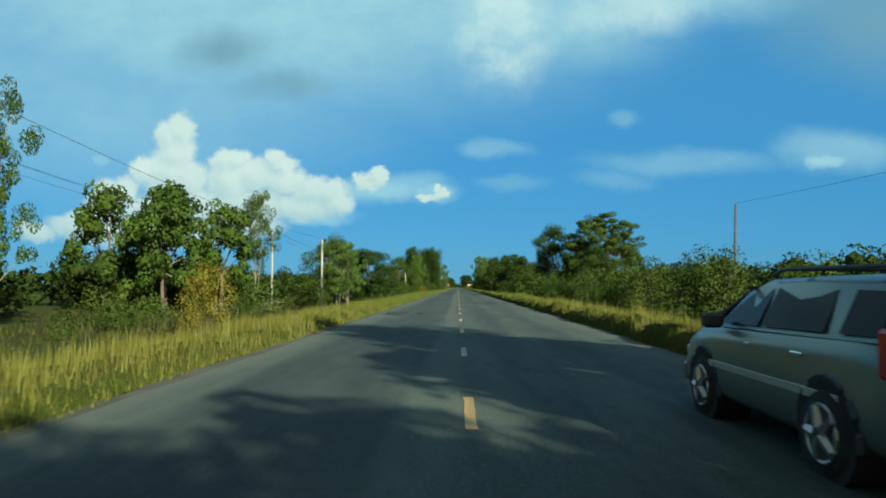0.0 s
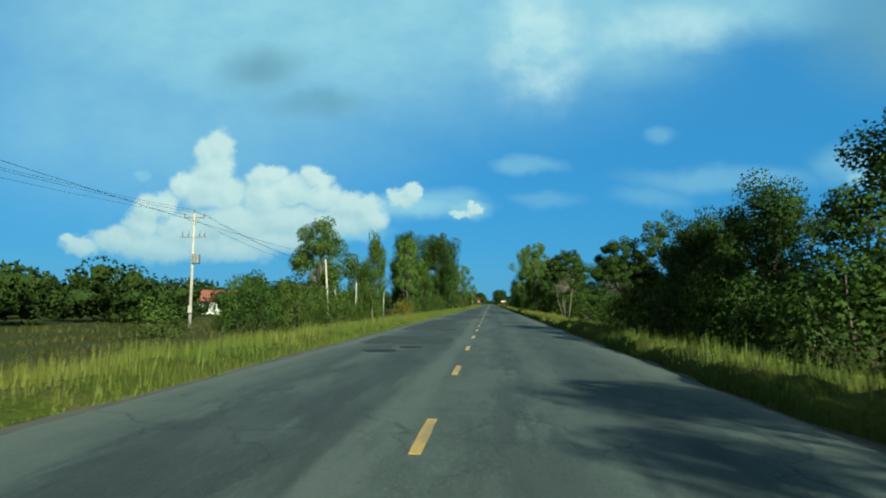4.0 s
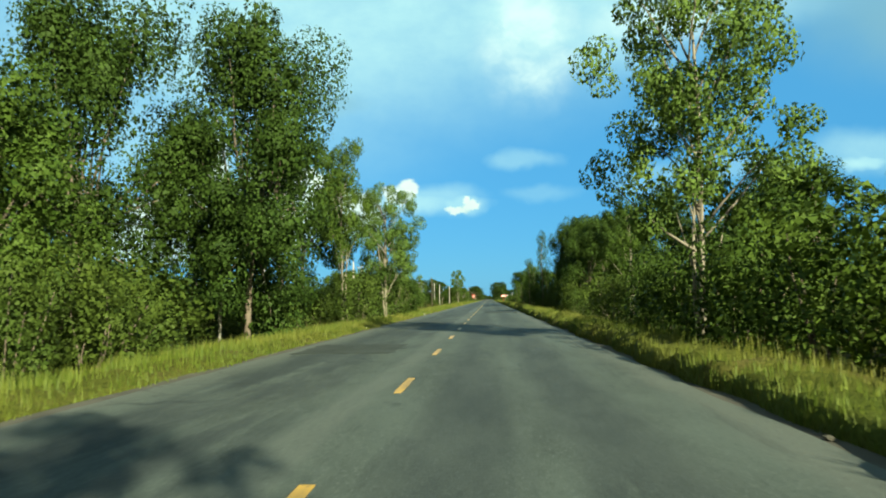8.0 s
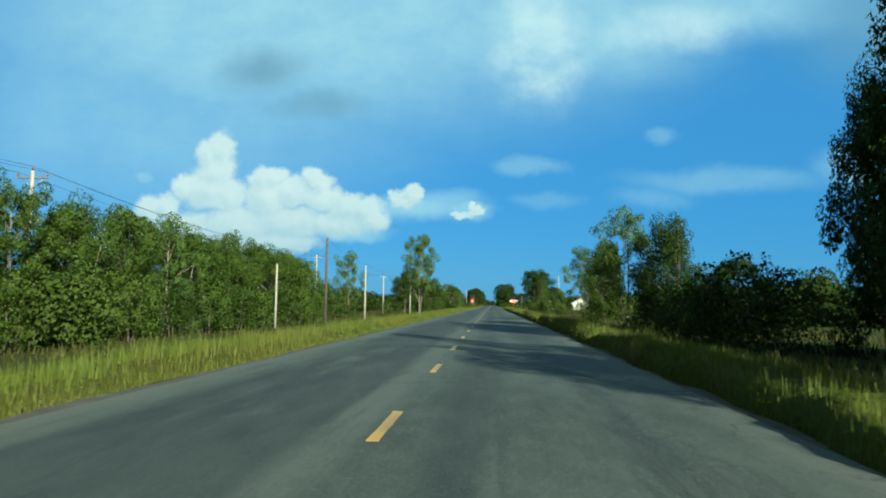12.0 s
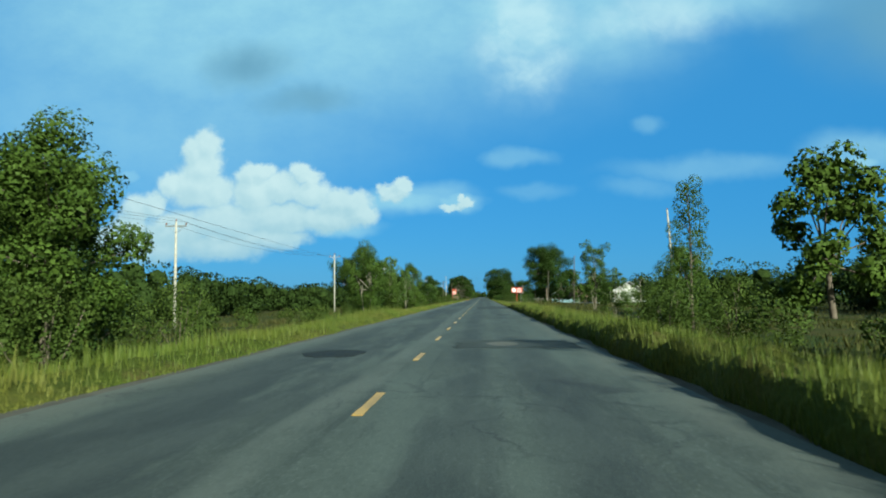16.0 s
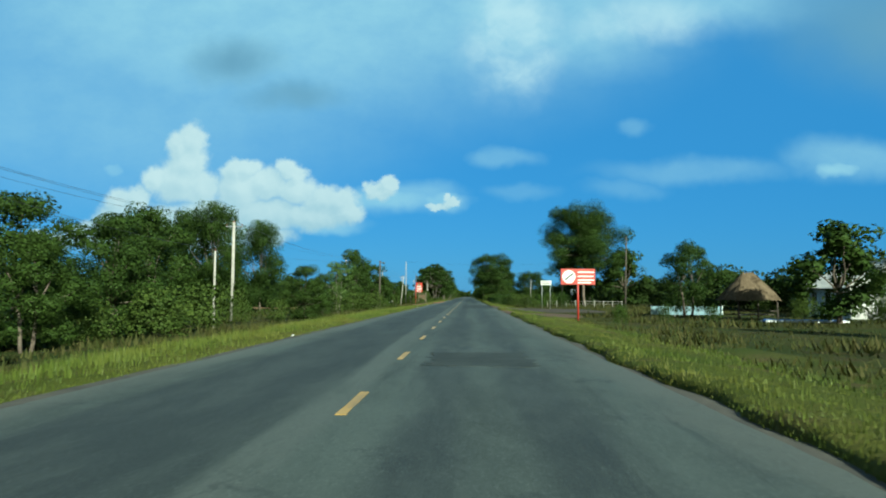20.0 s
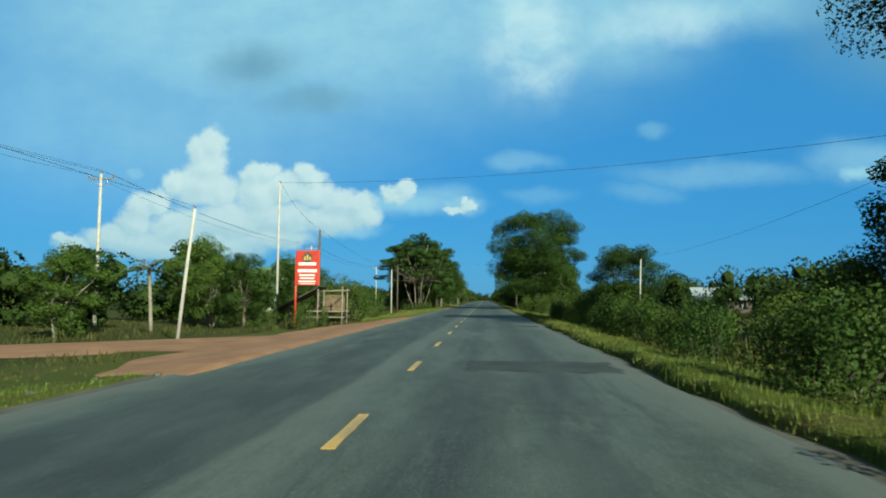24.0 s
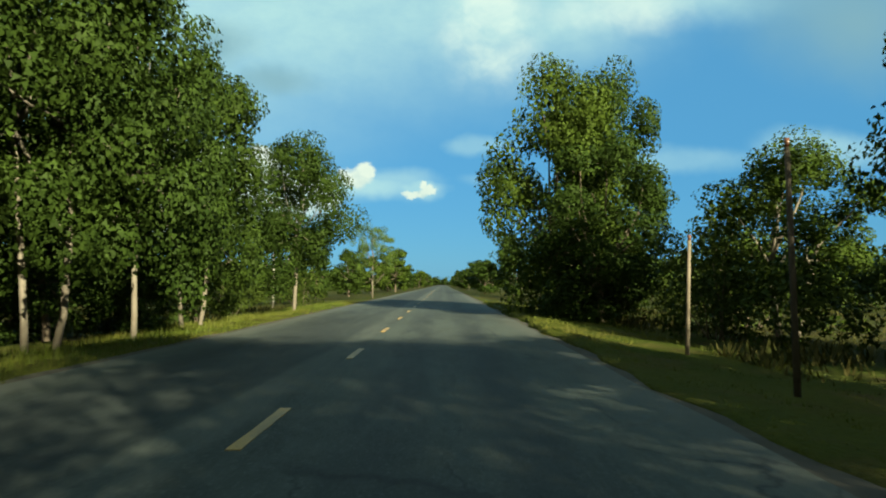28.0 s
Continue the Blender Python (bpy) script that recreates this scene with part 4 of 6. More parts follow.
tree("bush", -6.9, 288.6, 3.2, 1.8)
tree("broad", -14.2, 280, 15.2, 5.2, 0)
tree("tall", -10.2, 312, 10.4, 3.2, 1)
tree("bush", -9.2, 300, 2.7, 2.2)
for x, y, h, r in ((-6.9, 295.6, 3.4, 1.6), (-7.2, 299.4, 3.9, 1.8), (-8.8, 297.0, 4.4, 2.2)):
    tree("dark", x, y, h, r, 2)
tree("dim_bush", -11.2, 306, 4.6, 3.2)
tree("dim_bush", -10.0, 311.5, 4.4, 2.8)
tree("dim_bush", -9.0, 310, 3.2, 2.2)
tree("dim_bush", -12.6, 302, 3.2, 2.6)
# third stretch
tree("dark", 16.0, 258, 7.4, 3.4)
tree("airy", 15.3, 294, 11.2, 2.9)
tree("dark", 12.0, 298.5, 9.0, 3.4)
tree("dark", 14.6, 302, 9.4, 3.2)
tree("broad", 13.4, 306.5, 6.4, 2.4, 1)
tree("broad", 17.4, 312, 8.6, 4.0, 0)
tree("dark", 14.8, 311.4, 9.6, 3.4)
tree("dark", 17.6, 309.4, 12.6, 2.8)
tree("broad", 14.2, 321, 6.2, 2.5, 1)
tree("dark", 14.0, 328, 5.8, 2.8)
tree("dark", 24.5, 305, 10.3, 5.2)
tree("airy", 13.4, 316, 6.8, 2.8, 0)
tree("dark", 18.0, 337, 14.6, 4.6)
tree("dark", 23.8, 335, 14.0, 5.4)
tree("dark", 27.5, 328, 17.4, 4.6)
tree("slim", 8.9, 352, 8.5, 1.9, 1)
tree("slim", 11.3, 352, 13.4, 2.2, 1)
tree("dark", 15.6, 347, 8.6, 3.0)
tree("dark", 17.0, 366, 17.0, 3.8)
tree("dark", 20.6, 372, 18.0, 4.2)
tree("dark", 17.6, 372.6, 12.0, 2.6)
tree("dim_bush", 11.0, 376.5, 3.0, 2.0)
tree("dim_bush", 9.6, 379.5, 2.8, 1.8)
tree("dim_bush", 13.5, 373.0, 3.2, 2.4)
tree("dark", 19.0, 358, 16.8, 4.4)
tree("dark", 26.0, 362, 18.5, 5.6)
tree("dark", 19.6, 343, 14.2, 4.0)
tree("dark", 25.0, 363, 17.8, 5.4)
for x, y, h, r, k in ((-21, 350, 6.2, 2.8, "broad"), (-21.3, 356, 6.6, 2.6, "airy"), (-22.8, 363, 6.8, 3.2, "full"), (-24.5, 341, 6.6, 3.2, "full"), (-22.6, 345, 6.2, 2.8, "airy"), (-24.2, 353, 7.0, 3.2, "full"), (-26.5, 360, 7.6, 3.4, "full")):
    tree(k, x, y, h, r)
for k in range(11):
    tree(("full", "airy", "broad")[k % 3], -23.4 + k * 0.36, 371 + k * 4.7, 7.2 - (0.16 * max(0, k - 4)) + (k * 13 % 5) * 0.10, 3.0)
    tree(("airy", "full")[k % 2], -27.6 + k * 0.40, 369 + k * 5.2, 7.0 + (k * 7 % 4) * 0.2, 3.1)
    tree("dim_bush", -20.6 + k * 0.33, 373 + k * 4.6, 2.6 + (k * 5 % 3) * 0.3, 2.2)
tree("broad", -24, 432, 7.0, 3.0)
tree("airy", -21.6, 450, 9.4, 3.0)
tree("bush", -20.5, 418, 5.0, 2.6)
tree("tall", -7.6, 426, 9.8, 2.7, 0)
tree("airy", 17.3, 462, 11.6, 4.4)
tree("dark", 15.8, 401, 8.8, 3.2)
tree("broad", 21, 400, 5.6, 2.9)
tree("airy", 13.0, 404, 9.9, 3.6, 1)
tree("dark", 12.9, 415, 8.2, 2.6)
tree("slim", 15.6, 397, 8.6, 2.2, 1)
# fourth stretch
tree("dense", -10.4, 480, 6.5, 3.0)
tree("broad", -15.4, 474, 7.8, 2.8)
tree("slim", 12.6, 498.5, 7.6, 1.9, 0)
tree("broad", 29, 517, 13.0, 5.2)
tree("airy", 9.9, 505, 2.9, 1.6)
tree("broad", -9.3, 526, 6.7, 2.4, 1)
tree("airy", -8.4, 551, 5.2, 1.4)
tree("airy", 17.2, 558, 8.7, 3.4, 2)
tree("broad", 18.4, 520, 5.8, 2.4)
tree("full", -10.9, 581, 7.5, 2.5)
tree("dark", -16.5, 571, 4.6, 3.2)
tree("dim_bush", -13.0, 574, 3.4, 2.6)
tree("dim_bush", -9.6, 584, 2.4, 1.9)
tree("dark", -14.0, 586, 5.4, 2.8)
tree("dark", -19.5, 578, 6.0, 3.2)
tree("tall", -14.6, 580, 8.4, 2.3, 0)
tree("dark", -20.0, 627, 7.4, 3.8)
tree("bush", -15.1, 578, 4.6, 2.2)
for x, y, h, r in ((-14.5, 592, 3.4, 2.6), (-18.2, 602, 4.0, 3.4), (-12.6, 599, 2.8, 2.2), (-17.6, 588, 4.2, 3.0), (-18.2, 611, 6.0, 3.6), (-12.4, 588, 3.0, 2.2), (-13.0, 643, 4.2, 2.6), (-18.4, 620, 6.2, 3.4)):
    tree("dark", x, y, h, r)
tree("broad", -15.6, 608, 4.0, 2.2)
tree("dark", -23, 632, 7.4, 3.6)
for x, y, h, r in ((-36.5, 683, 15.8, 6.6), (-34.0, 698, 14.6, 6.0), (-44.0, 690, 15.2, 6.8)):
    tree("great", x, y, h, r, 1)
tree("airy", -13.3, 660, 5.3, 2.6)
tree("dome", 26.8, 729.3, 21.0, 10.6)
tree("dark", 27.0, 742, 11.0, 6.0)
tree("dark", 36.0, 733, 12.0, 6.0)
for x, y, h in ((14.5, 702, 1.8), (16.5, 707, 2.2), (19.0, 711, 2.3), (15.5, 715, 2.1), (18.0, 700, 1.9)):
    tree("dim_bush", x, y, h, h * 0.8)
tree("broad", 22.6, 648, 6.7, 3.4)
tree("broad", 29.4, 634, 7.2, 4.0)
tree("broad", 23, 616, 4.2, 1.8)
for x, y in ((14.6, 640.5), (17.4, 637.5), (19.6, 633.0), (11.8, 628.0)):
    tree("dim_bush", x, y, 0.9, 0.75)
tree("palm", 33, 600, 5.0, 3.0)
tree("palm", -21.6, 750, 4.2, 2.6)
for x, y, h, r in ((-16.8, 769, 4.8, 2.6), (-17.4, 775, 5.6, 3.0), (-17.6, 757, 5.0, 2.6)):
    tree("dark", x, y, h, r)
for x, y, h, r in ((-27, 748, 4.9, 3.2), (-31, 757, 5.5, 3.6), (-26, 770, 7.4, 4.0), (-23, 788, 6.8, 3.6), (-32, 780, 8.0, 4.2), (-22, 762, 5.0, 3.0)):
    tree("broad", x, y, h, r)
for x, y, h in ((-9.6, 760.5, 3.0), (-11.6, 763, 3.3), (-10.6, 767, 2.8), (-12.6, 759, 2.6), (-9.8, 771, 2.2)):
    tree("bush", x, y, h, h * 0.75)
# last stretch
for x, y, h in ((-7.5, 806, 1.1), (-8.8, 809, 0.9), (-7.3, 811, 1.0), (-9.9, 812, 0.8), (-8.3, 814, 0.9), (-10.6, 807.5, 0.8)):
    tree("bush", x, y, h, h * 0.95)
tree("great", 21.8, 803, 9.7, 6.4, 1)
tree("dark", 12.4, 797.5, 6.0, 2.2)
tree("dark", -15.6, 684, 8.4, 3.4)
tree("dark", -15.8, 700.5, 7.1, 4.6, 2)
tree("dark", -13.8, 703.5, 4.8, 2.6)
tree("dark", -18.5, 706, 6.5, 3.2)
tree("high", 10.2, 813.3, 15.6, 8.2)
for x, y, h in ((7.3, 800.6, 1.9), (8.0, 803.6, 2.3), (7.4, 797.4, 1.6)):
    tree("dim_bush", x, y, h, h * 0.8)
for x, y, h in ((8.4, 803, 2.2), (9.4, 799, 2.4), (8.9, 794, 2.2), (10.4, 790, 2.5), (9.2, 786, 2.1), (11.8, 797, 2.8)):
    tree("bush", x, y, h, h * 0.85)
tree("full", 11.8, 828.5, 6.4, 3.0)
# added behind the high tree's crown to keep the right lane shaded
tree("dark", 13.0, 821.5, 10.5, 3.8)
tree("dark", 14.5, 826, 9.5, 4.2)
tree("dark", 17.0, 835, 8.5, 3.6)
tree("dark", 16.2, 841, 12.0, 3.8)
tree("flat", -9.9, 821.5, 13.6, 7.0)
tree("broad", -27, 815, 7.0, 3.4)
for x, y, h in ((-19.0, 824, 1.1), (-21.0, 826, 1.0), (-22.6, 828, 0.9), (-17.2, 823, 1.1)):
    tree("bush", x, y, h, h * 0.9)
tree("grove", -10.2, 834, 11.8, 3.9, 1)
tree("grove", -13.2, 836, 12.0, 4.2, 0)
tree("grove", -9.1, 842.9, 12.4, 4.0, 0)
tree("grove", -7.3, 844.6, 11.2, 3.3, 1)
tree("grove", -12.2, 845, 12.6, 4.2, 1)
for x, y, h, r in ((-13.0, 840, 5.0, 2.8), (-11.6, 847.5, 5.2, 2.8), (-14.6, 845, 5.6, 3.0), (-10.6, 851, 4.8, 2.4), (-15.0, 837, 4.6, 2.6), (-9.6, 856, 4.4, 2.2)):
    tree("dark", x, y, h, r)
tree("dark", -14.6, 842, 12.0, 4.4)
tree("grove", -8.4, 852, 10.8, 3.6, 0)
tree("dark", -13.4, 851, 12.4, 4.4)
tree("grove", -6.4, 862, 9.8, 3.8, 1)
tree("full", 8.0, 860, 13.4, 4.4, 0)
tree("dark", 11.0, 863, 13.8, 4.0)
tree("dark", 9.4, 857, 8.5, 4.0)
tree("broad", 14.7, 850, 7.2, 3.8)
tree("bush", 15.6, 856, 6.0, 3.6)
tree("airy", -6.5, 905, 8.4, 3.4)


def scatter():
    """Thickets behind the verges, and the avenue that goes on to the horizon."""
    rnd = random.Random(5)
    deep = []
    bands = [
        (12, 60, 10.5, 17, 1.8, 3.6, 16, "bush"), (60, 130, 10, 17, 2.5, 4.5, 22, "dim_bush"), (150, 178, 10, 17, 1.3, 2.2, 10, "dim_bush"), (126, 147, 7.8, 9.6, 2.2, 3.2, 7, "dim_bush"),
        (165, 215, 11, 20, 2.0, 3.8, 16, "dim_bush"), (215, 262, 8.5, 18, 2.0, 4.2, 22, "dim_bush"), (262, 330, 9, 18, 2.0, 3.8, 22, "bush"),
        (330, 400, 13, 22, 2.5, 4.5, 18, "dim_bush"), (395, 450, 12, 22, 1.5, 3.5, 12, "dim_bush"), (476, 512, 10, 18, 1.6, 3.0, 11, "bush"),
        (690, 760, 8.5, 15, 1.2, 2.2, 18, "bush"), (706, 766, 6.9, 9.6, 1.1, 1.9, 26, "dim_bush"), (760, 815, 8.6, 15, 1.0, 1.9, 20, "bush"), (838, 900, 10, 20, 2.0, 4.2, 14, "bush"),
        (20, 110, -13, -22, 1.2, 2.6, 20, "bush"), (150, 215, -11, -22, 1.2, 2.6, 16, "bush"), (225, 300, -8.5, -20, 1.8, 4.0, 30, "bush"),
        (330, 465, -17, -30, 2.0, 4.2, 26, "dim_bush"), (470, 500, -9, -16, 1.8, 3.2, 8, "bush"), (505, 560, -12, -26, 1.0, 2.0, 12, "bush"),
        (565, 650, -11, -24, 1.8, 3.6, 26, "dim_bush"), (650, 712, -9, -20, 1.6, 3.2, 18, "bush"), (742, 815, -8.5, -18, 0.7, 1.4, 26, "bush"),
        (828, 900, -9, -18, 1.6, 3.4, 14, "bush"), (565, 690, 30, 50, 2.0, 4.0, 14, "dim_bush"),
    ]
    for y0, y1, x0, x1, h0, h1, count, kind in bands:
        for k in range(count):
            h = rnd.uniform(h0, h1)
            x, y, r = rnd.uniform(x0, x1), y0 + (y1 - y0) * (k + rnd.random()) / count, h * rnd.uniform(0.55, 0.85)
            if abs(x) < 12.5:
                tree(kind, x, y, h, r)
            else:
                deep.append((kind, x, y, h, r))
    for k in range(34):
        y = 885 + k * 17 + rnd.uniform(-6, 6)
        for s in (-1, 1):
            tree("distant", s * rnd.uniform(9, 17), y, rnd.uniform(5, 10), rnd.uniform(2.8, 4.6))
    sets, ways = [], []
    for kind, x, y, h, r in deep:
        crown = rnd.choice(KINDS["thicket"])[1]
        co = np.empty(len(crown.vertices) * 3, np.float32)
        crown.vertices.foreach_get("co", co)
        a = rnd.uniform(0, math.tau)
        q = co.reshape(-1, 3) * np.array((r / 2, r / 2, h / 3))
        q = np.stack([q[:, 0] * math.cos(a) - q[:, 1] * math.sin(a) + x, q[:, 0] * math.sin(a) + q[:, 1] * math.cos(a) + y, q[:, 2] + land(x, y)], 1).reshape(-1, 3, 3)
        sets.append(q)
        way = q.mean(1) - np.array((x, y, land(x, y) + h * 0.3))
        ways.append(way / (np.linalg.norm(way, axis=1, keepdims=True) + 1e-9))
    tagged(finish("thicket", leafy("thicket", np.concatenate(sets), np.concatenate(ways), 0.5), LEAF_BUSH), "tangled green thicket behind the roadside shrubs", "thicket", kind="stuff")


scatter()


def ball():
    bm = bmesh.new()
    bmesh.ops.create_icosphere(bm, subdivisions=1, radius=1.0)
    out = np.array([[list(v.co) for v in f.verts] for f in bm.faces])
    bm.free()
    return out


BALL = ball()


def far_woods():
    """The woods beyond the fields and across the far end of the road, too many to count."""
    g = np.random.default_rng(9)
    out, ways, core = [], [], []
    sites = []
    for side, x0, x1, count in ((-1, 40, 110, 1050), (1, 42, 120, 850)):
        for _ in range(count):
            sites.append((side * (x0 + (x1 - x0) * g.random() ** 1.9), g.uniform(-60, 1500), g.uniform(4.0, 8.5), g.uniform(2.8, 5.0)))
    for _ in range(70):
        sites.append((g.uniform(-70, 70), g.uniform(1600, 1690), g.uniform(6.0, 11.0), g.uniform(4.0, 6.0)))
    for x, y, h, r in sites:
        low = land(x, y)
        n = 1200 if abs(x) < 58 and y < 950 else 170
        lobes = np.clip(g.normal(size=(7, 3)) * 0.42, -0.62, 0.62)
        for lobe in lobes[:5]:
            core.append(BALL * np.array((r, r, h * 0.48)) * g.uniform(0.26, 0.34) * g.uniform(0.85, 1.15, (1, 1, 3)) + np.array((x, y, low + h * 0.48)) + lobe * np.array((r, r, h * 0.48)))
        k = g.integers(0, 7, n)
        d = g.normal(size=(n, 3))
        d /= np.linalg.norm(d, axis=1, keepdims=True)
        p = np.array((x, y, low + h * 0.48)) + (lobes[k] + d * 0.52) * np.array((r, r, h * 0.48))
        p[:, 2] = np.maximum(p[:, 2], low + 0.2)
        along = d + g.normal(size=(n, 3)) * 0.7
        along /= np.linalg.norm(along, axis=1, keepdims=True)
        across = np.cross(along, g.normal(size=(n, 3)))
        across /= np.linalg.norm(across, axis=1, keepdims=True)
        s = g.uniform(0.28, 0.55, (n, 1)) * (0.78 if n > 200 else 2.0)
        out.append(np.stack([p + across * s * 0.5, p + along * s * 1.1, p - across * s * 0.5], axis=1))
        ways.append(d)
    inner = np.concatenate(core)
    hub = inner.reshape(len(core), -1, 3).mean(1)
    bend = inner.mean(1) - np.repeat(hub, len(BALL), axis=0)
    out.append(inner)
    ways.append(bend / np.linalg.norm(bend, axis=1, keepdims=True))
    tagged(finish("far_woods", leafy("far_woods", np.concatenate(out), np.concatenate(ways), 0.75), LEAF_FAR), "distant belt of dark green woodland beyond the fields", "woodland", kind="stuff")


far_woods()


# ---- grass ----
LEFT_GRASS = ((-40, 0.95), (100, 0.9), (120, 0.95), (200, 0.75), (330, 0.75), (360, 0.95), (470, 0.95), (506, 0.7), (510, 1.2), (519, 1.2), (526, 0.6), (560, 0.5), (640, 0.6), (690, 0.35), (715, 0.25), (724, 0.1), (757, 0.15), (766, 0.45), (900, 0.45))
RIGHT_GRASS = ((-40, 0.95), (60, 1.0), (130, 0.85), (210, 0.8), (330, 0.85), (430, 1.0), (546, 1.0), (556, 0.5), (570, 0.34), (650, 0.35), (690, 0.3), (720, 0.45), (796, 0.42), (803, 0.20), (836, 0.14), (846, 0.35), (900, 0.35))


BARE = ((-9.2, -4.0, 717, 758), (-50.0, -8.0, 726, 739), (-14.0, -4.0, 815, 832), (4.5, 19.0, 662, 684), (4.5, 12.5, 640, 655))


# how the matted grass rises away from the road: steps outwards, part of the full height
LEFT_BANK = ((0.0, 0.22, 0.55, 1.2, 2.2, 3.6, 5.4), (0.0, 0.08, 0.26, 0.42, 0.42, 0.34, 0.0))
RIGHT_BANK = ((0.0, 0.07, 0.18, 0.45, 1.2, 2.2, 3.6, 5.4), (0.0, 0.34, 0.56, 0.66, 0.66, 0.60, 0.46, 0.0))


def grass():
    g = np.random.default_rng(3)
    sets = []
    for side, edge, table, count in ((-1, 4.80, LEFT_GRASS, 330000), (1, 5.05, RIGHT_GRASS, 380000)):
        y = g.uniform(-25, 880, count)
        out = 5.0 * g.random(count) ** (1.4 if side < 0 else 1.9)
        x = side * (edge + out + 0.07 * np.sin(y * 1.7) + 0.10 * np.sin(y * 0.53 + 2))
        bare = np.zeros(count, bool)
        for x0, x1, y0, y1 in BARE:
            bare |= (x > x0 - 0.2) & (x < x1 + 0.2) & (y > y0) & (y < y1)
        tuft = np.array([noise.noise((a * 0.55, b * 0.9, side * 3.0)) + 0.5 * noise.noise((a * 1.9, b * 2.2, side * 7.0)) for a, b in zip(y, out)])
        keep = (tuft > -0.55) & ~(bare & (g.random(count) > 0.03))
        x, y, out, tuft = x[keep], y[keep], out[keep], tuft[keep]
        n = len(y)
        tall = np.interp(y, *zip(*table))
        h = tall * (0.78 + 0.55 * tuft) * np.clip(0.30 + out * 0.8 if side < 0 else 0.62 + out * 1.6, 0.25, 1.0) * g.uniform(0.5, 1.15, n) * (0.66 if side < 0 else 0.50)
        rise = np.interp(out, *(LEFT_BANK if side < 0 else RIGHT_BANK)) * tall * np.clip(0.85 + 0.5 * tuft, 0.2, 1.3)
        low = np.array([land(a, 0) for a in x]) + 0.85 * rise
        turn = g.uniform(0, math.tau, n)
        lean = g.uniform(0.06, 0.40, n) * h
        wide = g.uniform(0.006, 0.013, n) * (1 + 0.12 * out)
        foot = np.stack([x, y, low], 1)
        across = np.stack([np.cos(turn), np.sin(turn), 0 * turn], 1) * wide[:, None]
        tip = foot + np.stack([np.cos(turn + 1.3) * lean, np.sin(turn + 1.3) * lean, h], 1)
        sets.append(np.stack([foot - across, foot + across, tip], 1))
    tagged(finish("grass", tris("grass", np.concatenate(sets)), BLADES), "tall yellow-green grass along both road verges", "grass", kind="stuff")


grass()


def grass_bank():
    """The matted body of the tall grass, under its blades."""
    for side, edge, table, (outs, section) in ((-1, 4.80, LEFT_GRASS, LEFT_BANK), (1, 5.05, RIGHT_GRASS, RIGHT_BANK)):
        verts, faces = [], []
        rows = 2200
        for j in range(rows):
            y = -25 + j * 0.41
            tall = float(np.interp(y, *zip(*table)))
            for o, part_of in zip(outs, section):
                x = side * (edge + o + 0.07 * math.sin(y * 1.7) + 0.10 * math.sin(y * 0.53 + 2) + 0.06 * noise.noise((y * 1.9, o, side * 4.0)))
                bare = any(x0 - 0.3 < x < x1 + 0.3 and y0 < y < y1 for x0, x1, y0, y1 in BARE)
                tuft = 0.85 + 0.50 * noise.noise((y * 0.55, o * 0.9, side * 3.0)) + 0.45 * noise.noise((y * 1.9, o * 2.2, side * 7.0))
                verts.append((x, y, land(x, y) + (-0.1 if bare or not part_of else 0.02 + tall * part_of * max(0.2, tuft))))
        n = len(outs)
        for j in range(rows - 1):
            for i in range(n - 1):
                q = (j * n + i, j * n + i + 1, (j + 1) * n + i + 1, (j + 1) * n + i)
                faces.append(q if side > 0 else q[::-1])
        me = bpy.data.meshes.new("grass_bank")
        me.from_pydata(verts, [], faces)
        me.polygons.foreach_set("use_smooth", [True] * len(me.polygons))
        tagged(finish("grass_bank", me, BANK), "matted body of tall grass beside the road", "grass", kind="stuff")


grass_bank()


def scrub():
    """Low weeds over the fields on both sides."""
    g = np.random.default_rng(21)
    n = 330000
    side = np.where(g.random(n) < 0.5, -1, 1)
    x = side * (9.0 + 36.0 * g.random(n) ** 1.5)
    y = g.uniform(-20, 880, n)
    keep = np.ones(n, bool)
    for x0, x1, y0, y1 in BARE:
        keep &= ~((x > x0) & (x < x1) & (y > y0) & (y < y1))
    x, y = x[keep], y[keep]
    n = len(x)
    mass = np.array([noise.noise((a * 0.22, b * 0.16, 8.0)) for a, b in zip(x, y)])
    h = np.clip(0.17 + 0.62 * mass, 0.05, 0.75) * g.uniform(0.5, 1.3, n)
    low = np.array([land(a, 0) for a in x])
    turn = g.uniform(0, math.tau, n)
    foot = np.stack([x, y, low], 1)
    across = np.stack([np.cos(turn), np.sin(turn), 0 * turn], 1) * (0.016 + 0.11 * h[:, None])
    tip = foot + np.stack([np.cos(turn + 1.5) * h * 0.5, np.sin(turn + 1.5) * h * 0.5, h], 1)
    tagged(finish("field_scrub", tris("field_scrub", np.stack([foot + across, tip, foot - across], 1)), SCRUB), "low green and brown weeds over the fields", "weeds", kind="stuff")


scrub()


# ---- poles and cables ----
def plain_pole(x, y, h, mat, lean=(0.0, 0.0), r=0.11, label="weathered concrete post carrying a cable"):
    low = land(x, y)
    ob = thing("utility_pole", pose(x, y, low), label, "utility pole", "poles along the road")
    top = (lean[0], lean[1], h - low)
    tube("pole_shaft", [(0, 0, -0.4), (lean[0] * 0.5, lean[1] * 0.5, (h - low) / 2), top], [r, r * 0.88, r * 0.72], mat, ob)
    tube("insulator", [(top[0], top[1], top[2] - 0.02), (top[0], top[1], top[2] + 0.14)], [0.035, 0.05], CERAMIC, ob, 6)
    return Vector((x + lean[0], y + lean[1], h + 0.12))


